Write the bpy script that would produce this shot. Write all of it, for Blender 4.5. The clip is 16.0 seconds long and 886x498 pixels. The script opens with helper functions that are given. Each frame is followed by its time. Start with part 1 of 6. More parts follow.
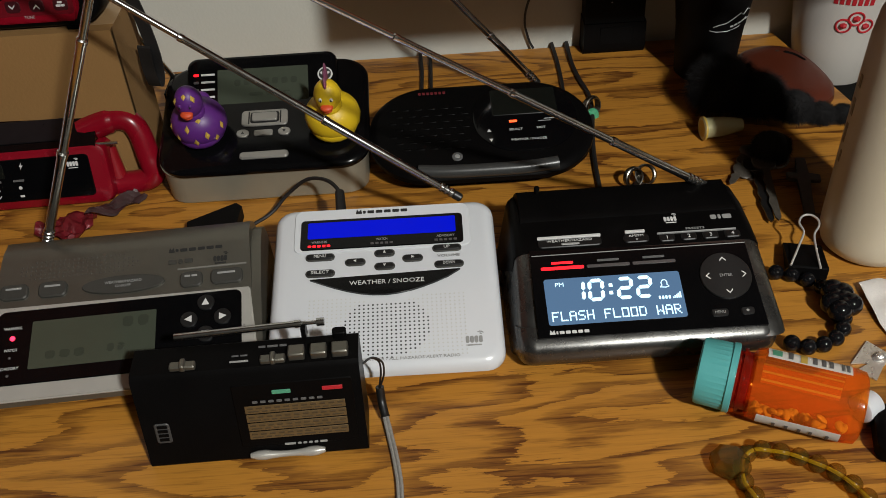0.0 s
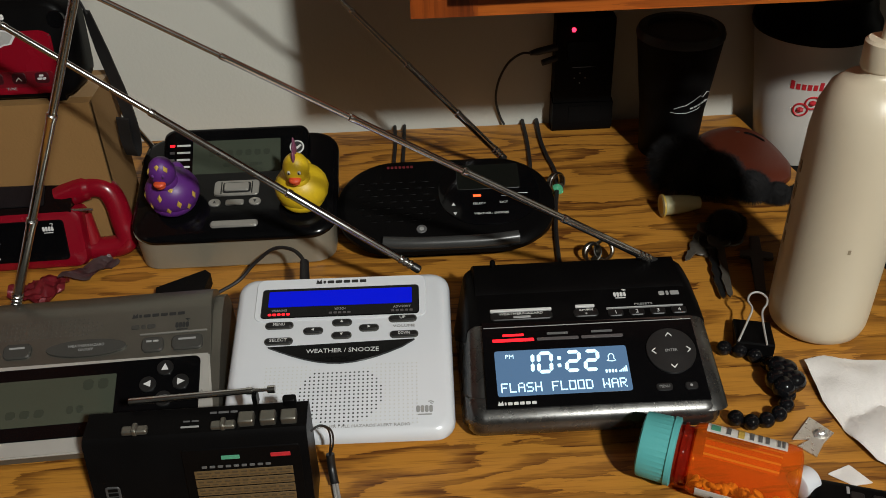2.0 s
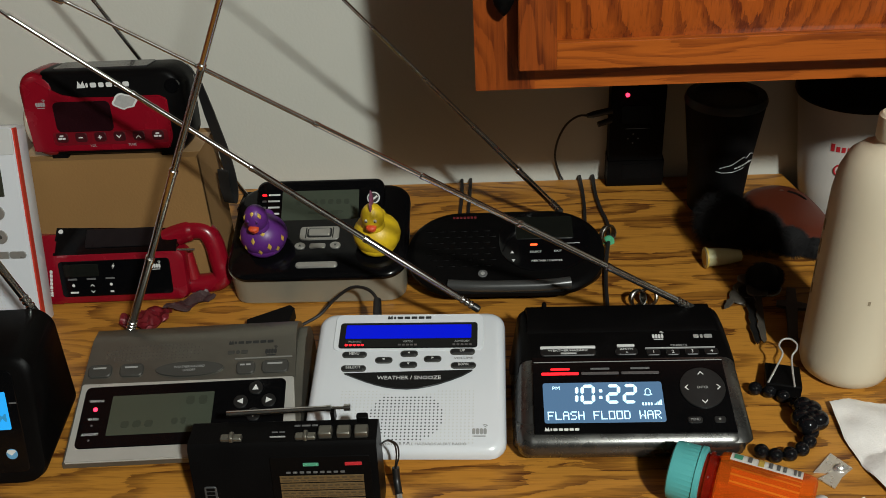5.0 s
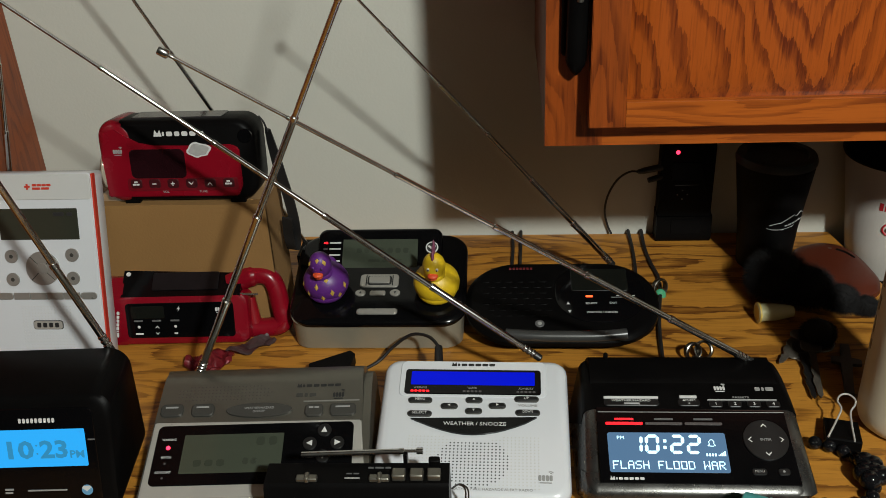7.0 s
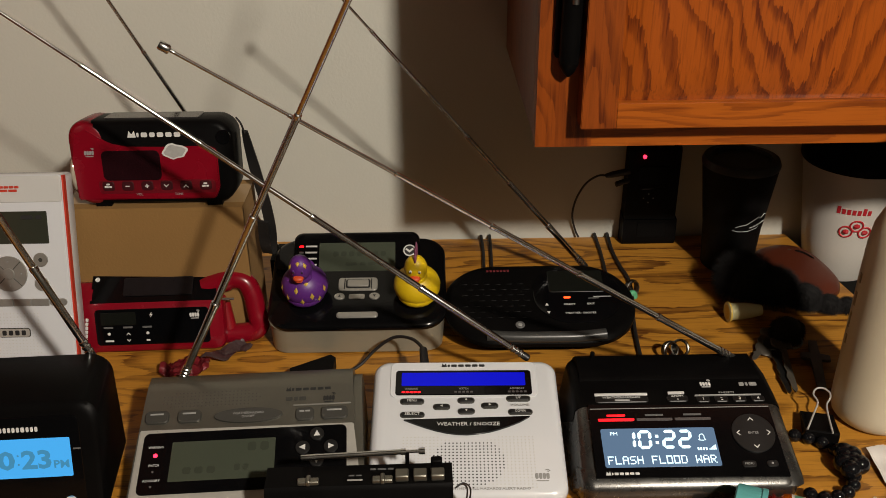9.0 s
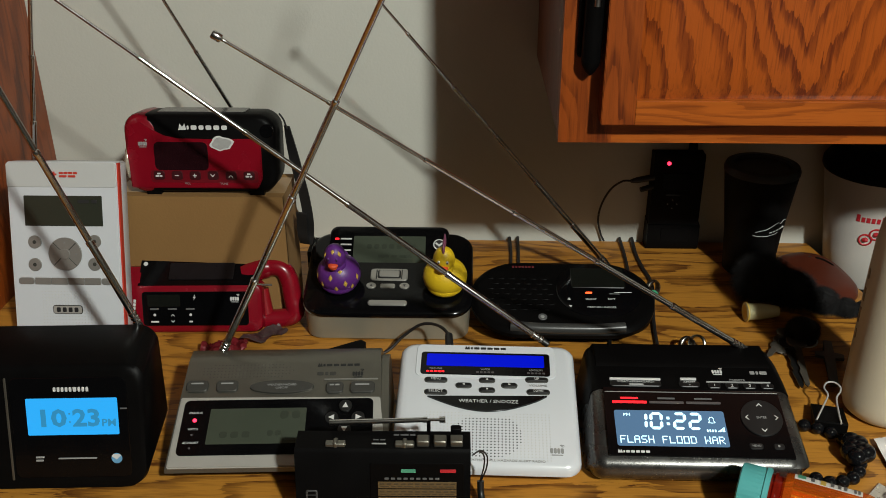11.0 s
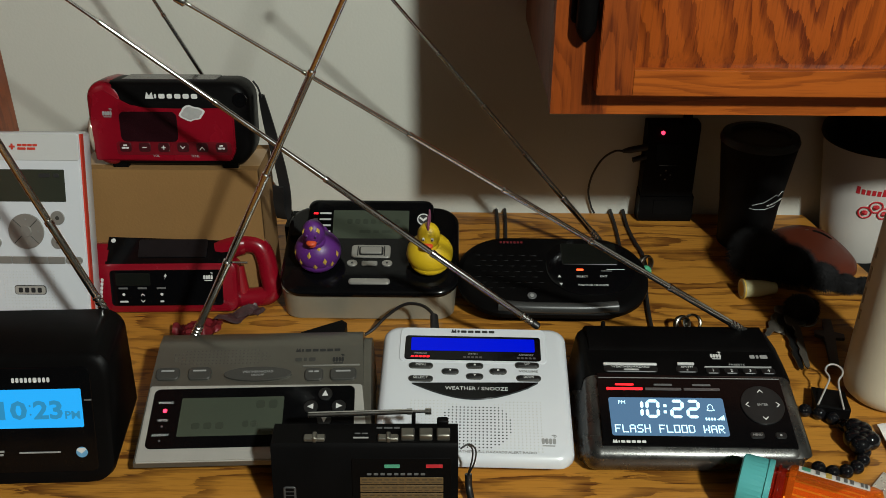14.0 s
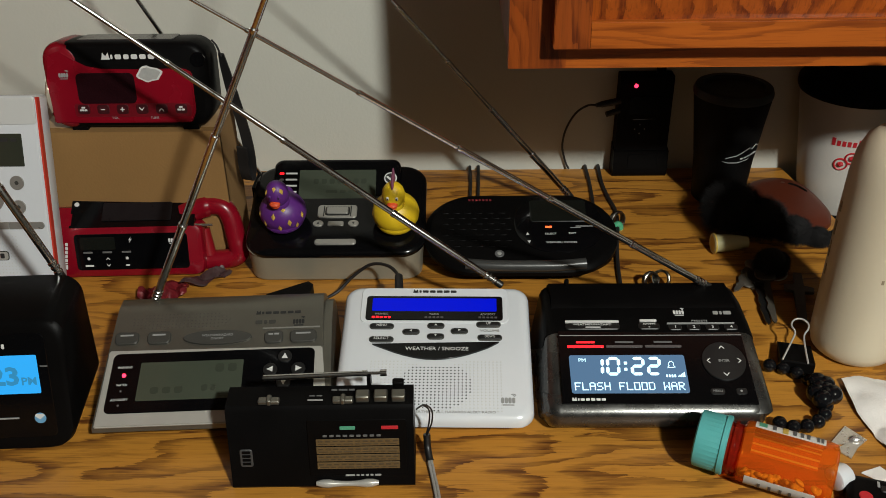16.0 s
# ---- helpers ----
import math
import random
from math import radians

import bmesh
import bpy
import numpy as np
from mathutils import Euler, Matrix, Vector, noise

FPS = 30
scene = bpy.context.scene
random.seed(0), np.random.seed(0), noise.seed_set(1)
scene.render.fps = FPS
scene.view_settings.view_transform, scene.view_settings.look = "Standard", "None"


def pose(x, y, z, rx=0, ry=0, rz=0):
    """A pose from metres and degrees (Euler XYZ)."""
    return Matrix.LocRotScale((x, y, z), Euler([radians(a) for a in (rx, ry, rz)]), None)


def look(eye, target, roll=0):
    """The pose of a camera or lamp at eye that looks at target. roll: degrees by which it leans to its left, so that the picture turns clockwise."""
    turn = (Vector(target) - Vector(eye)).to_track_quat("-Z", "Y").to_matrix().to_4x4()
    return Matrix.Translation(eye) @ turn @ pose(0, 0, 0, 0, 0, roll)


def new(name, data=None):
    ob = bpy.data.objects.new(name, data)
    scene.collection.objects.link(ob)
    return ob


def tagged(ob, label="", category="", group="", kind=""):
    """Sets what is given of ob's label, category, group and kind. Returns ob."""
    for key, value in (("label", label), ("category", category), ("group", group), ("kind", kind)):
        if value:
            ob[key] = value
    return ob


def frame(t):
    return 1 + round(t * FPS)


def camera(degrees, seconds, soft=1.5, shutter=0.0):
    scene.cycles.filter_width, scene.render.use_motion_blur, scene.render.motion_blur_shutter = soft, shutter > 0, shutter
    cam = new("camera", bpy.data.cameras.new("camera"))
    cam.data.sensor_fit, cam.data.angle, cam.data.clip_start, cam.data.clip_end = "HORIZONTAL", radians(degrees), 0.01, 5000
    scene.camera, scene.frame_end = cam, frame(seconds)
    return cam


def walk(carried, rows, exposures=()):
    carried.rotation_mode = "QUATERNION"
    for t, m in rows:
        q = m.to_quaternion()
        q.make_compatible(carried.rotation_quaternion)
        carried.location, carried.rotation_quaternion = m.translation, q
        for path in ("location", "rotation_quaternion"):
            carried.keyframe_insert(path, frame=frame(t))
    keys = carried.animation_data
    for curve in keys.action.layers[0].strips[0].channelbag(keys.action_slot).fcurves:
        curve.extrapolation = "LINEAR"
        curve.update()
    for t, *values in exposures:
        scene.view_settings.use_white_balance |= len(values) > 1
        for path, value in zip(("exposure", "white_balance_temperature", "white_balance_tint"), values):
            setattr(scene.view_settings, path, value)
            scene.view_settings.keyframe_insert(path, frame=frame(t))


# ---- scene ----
cam = camera(52.4, 16.0, 0.8)
PATH = [
    (0, (0.113, 0.129, 0.48), (0.138, 1.686, -0.775), -3.3),
    (0.5, (0.124, 0.122, 0.494), (0.155, 1.699, -0.736), -3.1),
    (1, (0.138, 0.118, 0.497), (0.177, 1.718, -0.702), -2.8),
    (1.5, (0.143, 0.116, 0.497), (0.184, 1.734, -0.677), -2.5),
    (2, (0.145, 0.113, 0.497), (0.183, 1.755, -0.644), -2.0),
    (2.5, (0.151, 0.12, 0.494), (0.181, 1.778, -0.626), -1.7),
    (3, (0.156, 0.109, 0.508), (0.131, 1.776, -0.595), -2.5),
    (3.5, (0.151, 0.078, 0.517), (0.079, 1.746, -0.583), -3.2),
    (3.7, (0.149, 0.07, 0.52), (0.069, 1.736, -0.583), -3.4),
    (5.8, (0.168, 0.022, 0.555), (-0.007, 1.745, -0.445), -3.4),
    (6, (0.179, 0.021, 0.553), (-0.024, 1.747, -0.437), -3.7),
    (6.5, (0.163, 0.014, 0.557), (-0.051, 1.756, -0.401), -3.7),
    (7, (0.109, 0.009, 0.558), (-0.035, 1.765, -0.388), -2.7),
    (7.5, (0.062, 0.01, 0.553), (-0.008, 1.771, -0.392), -1.8),
    (8, (0.041, 0.018, 0.546), (0.046, 1.781, -0.398), -0.8),
    (8.5, (0.041, 0.01, 0.555), (0.066, 1.776, -0.383), -0.7),
    (9, (0.049, 0.003, 0.551), (0.073, 1.775, -0.377), -0.5),
    (9.2, (0.051, 0.0, 0.545), (0.074, 1.778, -0.371), -0.5),
    (11.3, (0.065, -0.061, 0.537), (-0.001, 1.738, -0.333), -0.2),
    (11.5, (0.068, -0.056, 0.535), (0.004, 1.744, -0.334), -0.1),
    (12, (0.062, -0.049, 0.533), (-0.003, 1.746, -0.347), -0.1),
    (12.5, (0.05, -0.045, 0.53), (-0.012, 1.738, -0.373), -0.2),
    (13, (0.045, -0.04, 0.529), (-0.009, 1.735, -0.391), -0.1),
    (13.5, (0.05, -0.017, 0.535), (0.02, 1.755, -0.393), 0.1),
    (14, (0.056, -0.007, 0.532), (0.036, 1.753, -0.418), 0.2),
    (14.5, (0.064, -0.003, 0.528), (0.038, 1.738, -0.457), -0.2),
    (15, (0.071, 0.004, 0.524), (0.028, 1.728, -0.49), -0.6),
    (15.5, (0.08, 0.006, 0.524), (0.034, 1.72, -0.506), -0.8),
    (16, (0.095, 0.003, 0.53), (0.068, 1.715, -0.505), -0.8),
]
# the filming camera drifts between a cooler and a warmer white
WHITE = [
    (0, -0.07, 6020, 8.0), (0.5, -0.07, 5980, 7.4), (1.5, -0.07, 5980, 7.0), (2.5, -0.07, 5980, 7.0), (3.5, -0.06, 5880, 5.0),
    (6, 0.0, 5900, 1.6), (6.5, 0.0, 5900, 1.2), (7, 0.0, 5960, 2.6), (7.5, 0.0, 6290, 7.0), (8, 0.0, 6640, 10.6), (8.5, 0.0, 6780, 11.6), (9, 0.0, 6920, 12.0),
    (11.5, 0.0, 5900, 1.0), (12.5, 0.0, 6000, 3.4), (13, 0.0, 5860, 0.8), (13.5, 0.0, 5840, -1.6), (14, 0.0, 5880, 0.0), (14.5, 0.0, 5960, 2.6), (15, 0.0, 5960, 2.6), (16, 0.0, 6060, 4.0),
]
walk(cam, [(t, look(eye, target, roll)) for t, eye, target, roll in PATH], WHITE)

# world: night, no daylight
world = bpy.data.worlds.new("night")
world.use_nodes = True
world.node_tree.nodes["Background"].inputs[0].default_value = (0.0, 0.0, 0.0, 1)
world.node_tree.nodes["Background"].inputs[1].default_value = 0.2
scene.world = world

# the one ceiling lamp, behind and to the right of the desk chair
LAMP = (0.87, -0.99, 1.55)
bulb = bpy.data.lights.new("ceiling_bulb", "POINT")
bulb.energy, bulb.shadow_soft_size, bulb.color = 215.0, 0.06, (1.0, 0.950, 0.860)
new("ceiling_bulb", bulb).location = LAMP


# ---- materials ----
PALE = 0.8  # common scale of all base colours


def nodes_of(m):
    m.use_nodes = True
    nt = m.node_tree
    return nt, nt.nodes["Principled BSDF"]


def mat(name, col, rough=0.5, metal=0.0, var=0.12, scale=30, bump=0.05, bscale=400, coat=0.0, emit=None, power=0.0, spec=0.5):
    m = bpy.data.materials.new(name)
    col = [c * PALE for c in col]
    nt, b = nodes_of(m)
    n, l = nt.nodes, nt.links
    tc = n.new("ShaderNodeTexCoord")
    n1 = n.new("ShaderNodeTexNoise")
    n1.inputs["Scale"].default_value, n1.inputs["Detail"].default_value = scale, 6
    l.new(tc.outputs["Object"], n1.inputs["Vector"])
    mix = n.new("ShaderNodeMix")
    mix.data_type = "RGBA"
    mix.inputs["A"].default_value = (*[c * (1 - var) for c in col], 1)
    mix.inputs["B"].default_value = (*[min(1, c * (1 + var)) for c in col], 1)
    l.new(n1.outputs["Fac"], mix.inputs["Factor"])
    l.new(mix.outputs["Result"], b.inputs["Base Color"])
    n2 = n.new("ShaderNodeTexNoise")
    n2.inputs["Scale"].default_value, n2.inputs["Detail"].default_value = bscale, 3
    l.new(tc.outputs["Object"], n2.inputs["Vector"])
    if bump:
        bp = n.new("ShaderNodeBump")
        bp.inputs["Strength"].default_value, bp.inputs["Distance"].default_value = bump, 0.001
        l.new(n2.outputs["Fac"], bp.inputs["Height"])
        l.new(bp.outputs["Normal"], b.inputs["Normal"])
    mr = n.new("ShaderNodeMapRange")
    mr.inputs["To Min"].default_value, mr.inputs["To Max"].default_value = max(0.02, rough - 0.08), min(1, rough + 0.1)
    l.new(n1.outputs["Fac"], mr.inputs["Value"])
    l.new(mr.outputs["Result"], b.inputs["Roughness"])
    b.inputs["Metallic"].default_value = metal
    b.inputs["Coat Weight"].default_value = coat
    b.inputs["Specular IOR Level"].default_value = spec
    if emit:
        b.inputs["Emission Color"].default_value = (*emit, 1)
        b.inputs["Emission Strength"].default_value = power
    return m


def oak(name, along, light, dark, rings=46.0, rough=0.38, shift=0.0, grain=(3.0, 13.0), bold=0.72, pitch=230, rag=0.75, peak=None, hairs=0.35):
    """Plain-sawn oak: contour rings stretched along the grain, dark open pores, slow colour drift.
    peak: (middle, steepness, roundness) of nested arches across a flat-sawn panel."""
    m = bpy.data.materials.new(name)
    nt, b = nodes_of(m)
    n, l = nt.nodes, nt.links
    tc = n.new("ShaderNodeTexCoord")

    def stretched(a, c):
        mp = n.new("ShaderNodeMapping")
        mp.inputs["Location"].default_value = (shift, shift * 0.7, shift * 0.3)
        mp.inputs["Scale"].default_value = {"x": (a, c, c), "y": (c, a, c), "z": (c, c, a)}[along]
        l.new(tc.outputs["Object"], mp.inputs["Vector"])
        return mp.outputs["Vector"]

    def noise_tex(vec, scale, detail, rough_=0.5):
        t = n.new("ShaderNodeTexNoise")
        t.inputs["Scale"].default_value, t.inputs["Detail"].default_value, t.inputs["Roughness"].default_value = scale, detail, rough_
        l.new(vec, t.inputs["Vector"])
        return t.outputs["Fac"]

    def maths(op, a, c=None):
        t = n.new("ShaderNodeMath")
        t.operation = op
        for k, v in enumerate((a, c)):
            if v is None:
                continue
            if isinstance(v, (int, float)):
                t.inputs[k].default_value = v
            else:
                l.new(v, t.inputs[k])
        return t.outputs[0]

    big = noise_tex(stretched(grain[0], grain[1]), 1.0, 2, 0.5)
    wob = noise_tex(stretched(9, 60), 1.0, 3)
    pores = noise_tex(stretched(26, 640), 1.0, 2)
    streak = noise_tex(stretched(8, pitch), 1.0, 3, 0.6)
    if peak:
        sep = n.new("ShaderNodeSeparateXYZ")
        l.new(tc.outputs["Object"], sep.inputs[0])
        bend = noise_tex(stretched(5.0, 9.0), 1.0, 2)
        off = maths("ADD", maths("SUBTRACT", sep.outputs["X"], peak[0]), maths("MULTIPLY", maths("SUBTRACT", bend, 0.5), 0.11))
        arch = maths("SQRT", maths("ADD", maths("MULTIPLY", off, off), peak[2] ** 2))
        field = maths("SUBTRACT", maths("ADD", sep.outputs["Z"], maths("MULTIPLY", big, 0.10)), maths("MULTIPLY", arch, peak[1]))
        field = maths("MULTIPLY", field, rings)
    else:
        field = maths("MULTIPLY", big, rings)
    jag = noise_tex(stretched(42, 360), 1.0, 3, 0.6)
    hairy = maths("MULTIPLY", maths("SUBTRACT", jag, 0.5), hairs)
    ring = maths("FRACT", maths("ADD", maths("ADD", field, hairy), maths("MULTIPLY", wob, 0.9)))
    slow = noise_tex(stretched(2.0, 9.0), 1.3, 3)
    ramp = n.new("ShaderNodeValToRGB")
    e = ramp.color_ramp.elements
    e[0].position, e[0].color = 0.0, (0.15, 0.15, 0.15, 1)
    e[1].position, e[1].color = 1.0, (0.95, 0.95, 0.95, 1)
    for pos, v in ((0.08, 0.03), (0.54, 0.04), (0.70, 0.66), (0.92, 1.0)):
        k = ramp.color_ramp.elements.new(pos)
        k.color = (v, v, v, 1)
    l.new(ring, ramp.inputs["Fac"])
    pr = n.new("ShaderNodeMapRange")
    pr.inputs["From Min"].default_value, pr.inputs["From Max"].default_value = 0.54, 0.66
    l.new(pores, pr.inputs["Value"])
    patch = n.new("ShaderNodeMapRange")
    patch.inputs["From Min"].default_value, patch.inputs["From Max"].default_value = 0.35, 0.65
    patch.inputs["To Min"].default_value, patch.inputs["To Max"].default_value = 0.6, 1.0
    l.new(slow, patch.inputs["Value"])
    sr = n.new("ShaderNodeMapRange")
    sr.inputs["From Min"].default_value, sr.inputs["From Max"].default_value = 0.42, 0.68
    l.new(streak, sr.inputs["Value"])
    ragged = maths("ADD", maths("MULTIPLY", sr.outputs["Result"], rag), 0.9 - rag * 0.53)
    lines = maths("ADD", maths("MULTIPLY", maths("MULTIPLY", ramp.outputs["Color"], bold), ragged), maths("MULTIPLY", sr.outputs["Result"], 0.20))
    amount = maths("MULTIPLY", maths("ADD", lines, maths("MULTIPLY", pr.outputs["Result"], 0.35)), patch.outputs["Result"])
    mix = n.new("ShaderNodeMix")
    mix.data_type, mix.clamp_factor = "RGBA", True
    mix.inputs["A"].default_value, mix.inputs["B"].default_value = (*[c * PALE for c in light], 1), (*[c * PALE for c in dark], 1)
    l.new(amount, mix.inputs["Factor"])
    l.new(mix.outputs["Result"], b.inputs["Base Color"])
    bp = n.new("ShaderNodeBump")
    bp.inputs["Strength"].default_value, bp.inputs["Distance"].default_value = 0.12, 0.0006
    l.new(pores, bp.inputs["Height"])
    l.new(bp.outputs["Normal"], b.inputs["Normal"])
    rr_ = n.new("ShaderNodeMapRange")
    rr_.inputs["To Min"].default_value, rr_.inputs["To Max"].default_value = rough - 0.08, rough + 0.14
    l.new(slow, rr_.inputs["Value"])
    l.new(rr_.outputs["Result"], b.inputs["Roughness"])
    return m


def glowing(name, col, power, base=(0.02, 0.02, 0.02), rough=0.2):
    return mat(name, base, rough, var=0.05, bump=0, emit=col, power=power, spec=0.12)


def clear_plastic(name, tint, body, share):
    """Tinted see-through plastic: most light passes, tinted; the rest shows a glossy body colour."""
    m = bpy.data.materials.new(name)
    nt, b = nodes_of(m)
    n, l = nt.nodes, nt.links
    b.inputs["Base Color"].default_value, b.inputs["Roughness"].default_value = (*[c * PALE for c in body], 1), 0.12
    t = n.new("ShaderNodeBsdfTransparent")
    t.inputs["Color"].default_value = (*tint, 1)
    mx = n.new("ShaderNodeMixShader")
    mx.inputs["Fac"].default_value = share
    l.new(t.outputs[0], mx.inputs[1])
    l.new(b.outputs[0], mx.inputs[2])
    l.new(mx.outputs[0], n["Material Output"].inputs["Surface"])
    return m


DESK_OAK = oak("desk_oak", "x", (0.58, 0.258, 0.034), (0.115, 0.034, 0.006), 12, 0.38, 0.0, (2.8, 11.0), 1.0, 200, 0.4, None, 0.60)
RAIL_OAK = oak("rail_oak", "x", (0.45, 0.108, 0.010), (0.16, 0.028, 0.003), 10, 0.3, 2.3, (3.0, 24.0), 0.8, 260, 0.4)
STILE_OAK = oak("stile_oak", "z", (0.30, 0.062, 0.006), (0.11, 0.018, 0.002), 13, 0.3, 4.1, (3.0, 16.0), 0.8, 260, 0.4)
PANEL_OAK = oak("panel_oak", "z", (0.41, 0.086, 0.007), (0.125, 0.018, 0.002), 20, 0.3, 7.37, (3.2, 13.0), 0.95, 300, 0.3, (0.212, 2.4, 0.006), 0.6)
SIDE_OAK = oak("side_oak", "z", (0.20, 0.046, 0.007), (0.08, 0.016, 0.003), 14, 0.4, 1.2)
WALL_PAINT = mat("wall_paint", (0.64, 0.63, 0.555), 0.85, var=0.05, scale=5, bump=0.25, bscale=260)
# unseen ceiling and walls: dark warm colours set to dim and warm bounce light
CEIL_BOUNCE = mat("ceiling_bounce", (0.072, 0.058, 0.034), 0.9, var=0.05, scale=5, bump=0.3, bscale=120)
ROOM_BOUNCE = mat("room_bounce", (0.034, 0.026, 0.014), 0.9, var=0.08, scale=3, bump=0.2, bscale=200)
CARPET = mat("carpet", (0.035, 0.03, 0.025), 1.0, var=0.3, scale=90, bump=0.8, bscale=500)
WHITE_PLASTIC = mat("white_plastic", (0.74, 0.76, 0.79), 0.22, var=0.03, scale=14, bump=0.03, coat=0.3)
DIMPLE = mat("dimple", (0.62, 0.62, 0.60), 0.5, var=0.05, bump=0)
BLACK_GLOSS = mat("black_gloss", (0.003, 0.003, 0.0035), 0.14, var=0.3, bump=0.02, coat=0.05, spec=0.22)
BLACK_SATIN = mat("black_satin", (0.0038, 0.0035, 0.0035), 0.36, var=0.3, bump=0.1, bscale=900, spec=0.045)
BLACK_MATT = mat("black_matt", (0.004, 0.0037, 0.0037), 0.6, var=0.3, bump=0.25, bscale=1200, spec=0.12)
BUTTON_BLACK = mat("button_black", (0.008, 0.008, 0.008), 0.42, var=0.2, bump=0.05)
GUNMETAL = mat("gunmetal", (0.150, 0.148, 0.142), 0.27, 0.9, var=0.12, scale=80, bump=0.08, bscale=1500)
GREY_PAINT = mat("grey_silver_paint", (0.205, 0.195, 0.162), 0.33, 0.75, var=0.08, scale=60, bump=0.1, bscale=1600)
GREY_LIP = mat("bright_silver_paint", (0.40, 0.385, 0.35), 0.30, 0.5, var=0.08, scale=60, bump=0.06, bscale=1500)
GREY_BUTTON = mat("grey_button", (0.060, 0.058, 0.051), 0.45, 0.2, var=0.1, bump=0.05)
TAN_SILVER = mat("champagne_silver", (0.34, 0.31, 0.235), 0.38, 0.35, var=0.08, scale=50, bump=0.08, bscale=1200)
CHROME = mat("chrome", (0.76, 0.755, 0.74), 0.20, 1.0, var=0.02, scale=60, bump=0.0)
WIRE = mat("bright_wire", (0.85, 0.83, 0.78), 0.42, 0.55, var=0.1, scale=150, bump=0.0)
# silver paint, lightened for the light the grey radio's rounded lip catches
SURROUND = mat("lightened_silver_paint", (0.56, 0.54, 0.49), 0.30, 0.35, var=0.06, scale=60, bump=0.05, bscale=1500)
STEEL = mat("worn_steel", (0.5, 0.48, 0.45), 0.32, 1.0, var=0.2, scale=150, bump=0.1)
RING_SILVER = mat("oxidised_silver", (0.26, 0.25, 0.22), 0.30, 1.0, var=0.35, scale=250, bump=0.2)
DARK_STEEL = mat("dark_steel", (0.10, 0.10, 0.10), 0.35, 0.9, var=0.25, scale=150, bump=0.1)
RED_PLASTIC = mat("red_plastic", (0.23, 0.0025, 0.012), 0.25, var=0.12, scale=20, bump=0.03, coat=0.1, spec=0.4)
RED_DARK = mat("dark_red_plastic", (0.26, 0.006, 0.012), 0.3, var=0.1, scale=20, bump=0.03)
KEY_MAROON = mat("dark_maroon_key", (0.045, 0.003, 0.006), 0.4, var=0.15, bump=0.03)
KEY_STRIP = mat("key_strip_red", (0.15, 0.0025, 0.009), 0.35, var=0.1, scale=20, bump=0.03)
LCD_MAROON = mat("lcd_off_maroon", (0.018, 0.004, 0.006), 0.22, var=0.15, scale=25, bump=0, spec=0.3)
EDGE_RED = mat("red_edge_plastic", (0.60, 0.045, 0.022), 0.45, var=0.08, bump=0.03)
ORANGE_RED = mat("orange_red_rubber", (0.72, 0.085, 0.02), 0.5, var=0.06, bump=0.05)
CARD = mat("cardboard", (0.29, 0.155, 0.045), 0.85, var=0.1, scale=12, bump=0.3, bscale=350)
CARD_TAPE = mat("cardboard_tape", (0.40, 0.25, 0.12), 0.3, var=0.06, scale=20, bump=0.08)
LCD_GREY = mat("lcd_off_grey", (0.062, 0.073, 0.052), 0.2, var=0.08, scale=25, bump=0, coat=0.4)
LCD_DARK = mat("lcd_off_dark", (0.009, 0.010, 0.008), 0.22, var=0.1, scale=25, bump=0, spec=0.3)
LCD_MID = mat("lcd_off_olive", (0.036, 0.040, 0.028), 0.22, var=0.1, scale=25, bump=0, coat=0.2)
LCD_SEG = mat("lcd_segment", (0.045, 0.053, 0.038), 0.25, var=0.05, bump=0)
LCD_BLUE = glowing("lcd_deep_blue", (0.0, 0.004, 0.60), 0.95, (0.004, 0.004, 0.02))
LCD_CYAN = glowing("lcd_cyan_blue", (0.045, 0.43, 0.95), 0.95)
LCD_CYAN_INK = mat("lcd_cyan_ink", (0.01, 0.05, 0.09), 0.4, var=0.05, bump=0, emit=(0.04, 0.24, 0.44), power=0.9)
LCD_SLATE = glowing("lcd_slate_blue", (0.10, 0.185, 0.305), 0.95)
LCD_WHITE = glowing("lcd_white_digits", (0.66, 0.92, 1.0), 1.7)
LED_RED = glowing("led_red", (1.0, 0.006, 0.012), 2.6)
LED_PINK = glowing("led_pink", (1.0, 0.022, 0.06), 4.2)
LED_ORANGE = glowing("led_orange_red", (1.0, 0.06, 0.01), 4.0)
LED_OFF = mat("led_off", (0.10, 0.09, 0.09), 0.3, var=0.05, bump=0)
INK_WHITE = mat("print_white", (0.72, 0.72, 0.70), 0.5, var=0.08, bump=0)
INK_GREY = mat("print_grey", (0.34, 0.34, 0.33), 0.5, var=0.1, bump=0)
INK_DIM = mat("print_dim", (0.12, 0.12, 0.12), 0.5, var=0.1, bump=0)
DARK_PRINT = mat("print_dark_grey", (0.05, 0.05, 0.05), 0.5, var=0.15, bump=0)
WORN_PRINT = mat("worn_brown_print", (0.34, 0.27, 0.17), 0.5, var=0.3, scale=200, bump=0)
INK_BLACK = mat("print_black", (0.02, 0.02, 0.02), 0.5, var=0.1, bump=0)
INK_DULL_RED = mat("print_dull_red", (0.16, 0.012, 0.018), 0.5, var=0.1, bump=0)
LIP_BLACK = mat("lip_black", (0.050, 0.050, 0.048), 0.30, var=0.1, scale=40, bump=0.05)
INK_RED = mat("print_red", (0.55, 0.02, 0.03), 0.45, var=0.08, bump=0)
INK_GREEN = mat("print_green", (0.10, 0.36, 0.22), 0.4, var=0.08, bump=0)
INK_BLUE = mat("print_light_blue", (0.16, 0.38, 0.62), 0.4, var=0.08, bump=0)
STICKER = mat("sticker_grey", (0.42, 0.42, 0.40), 0.5, var=0.25, scale=200, bump=0)
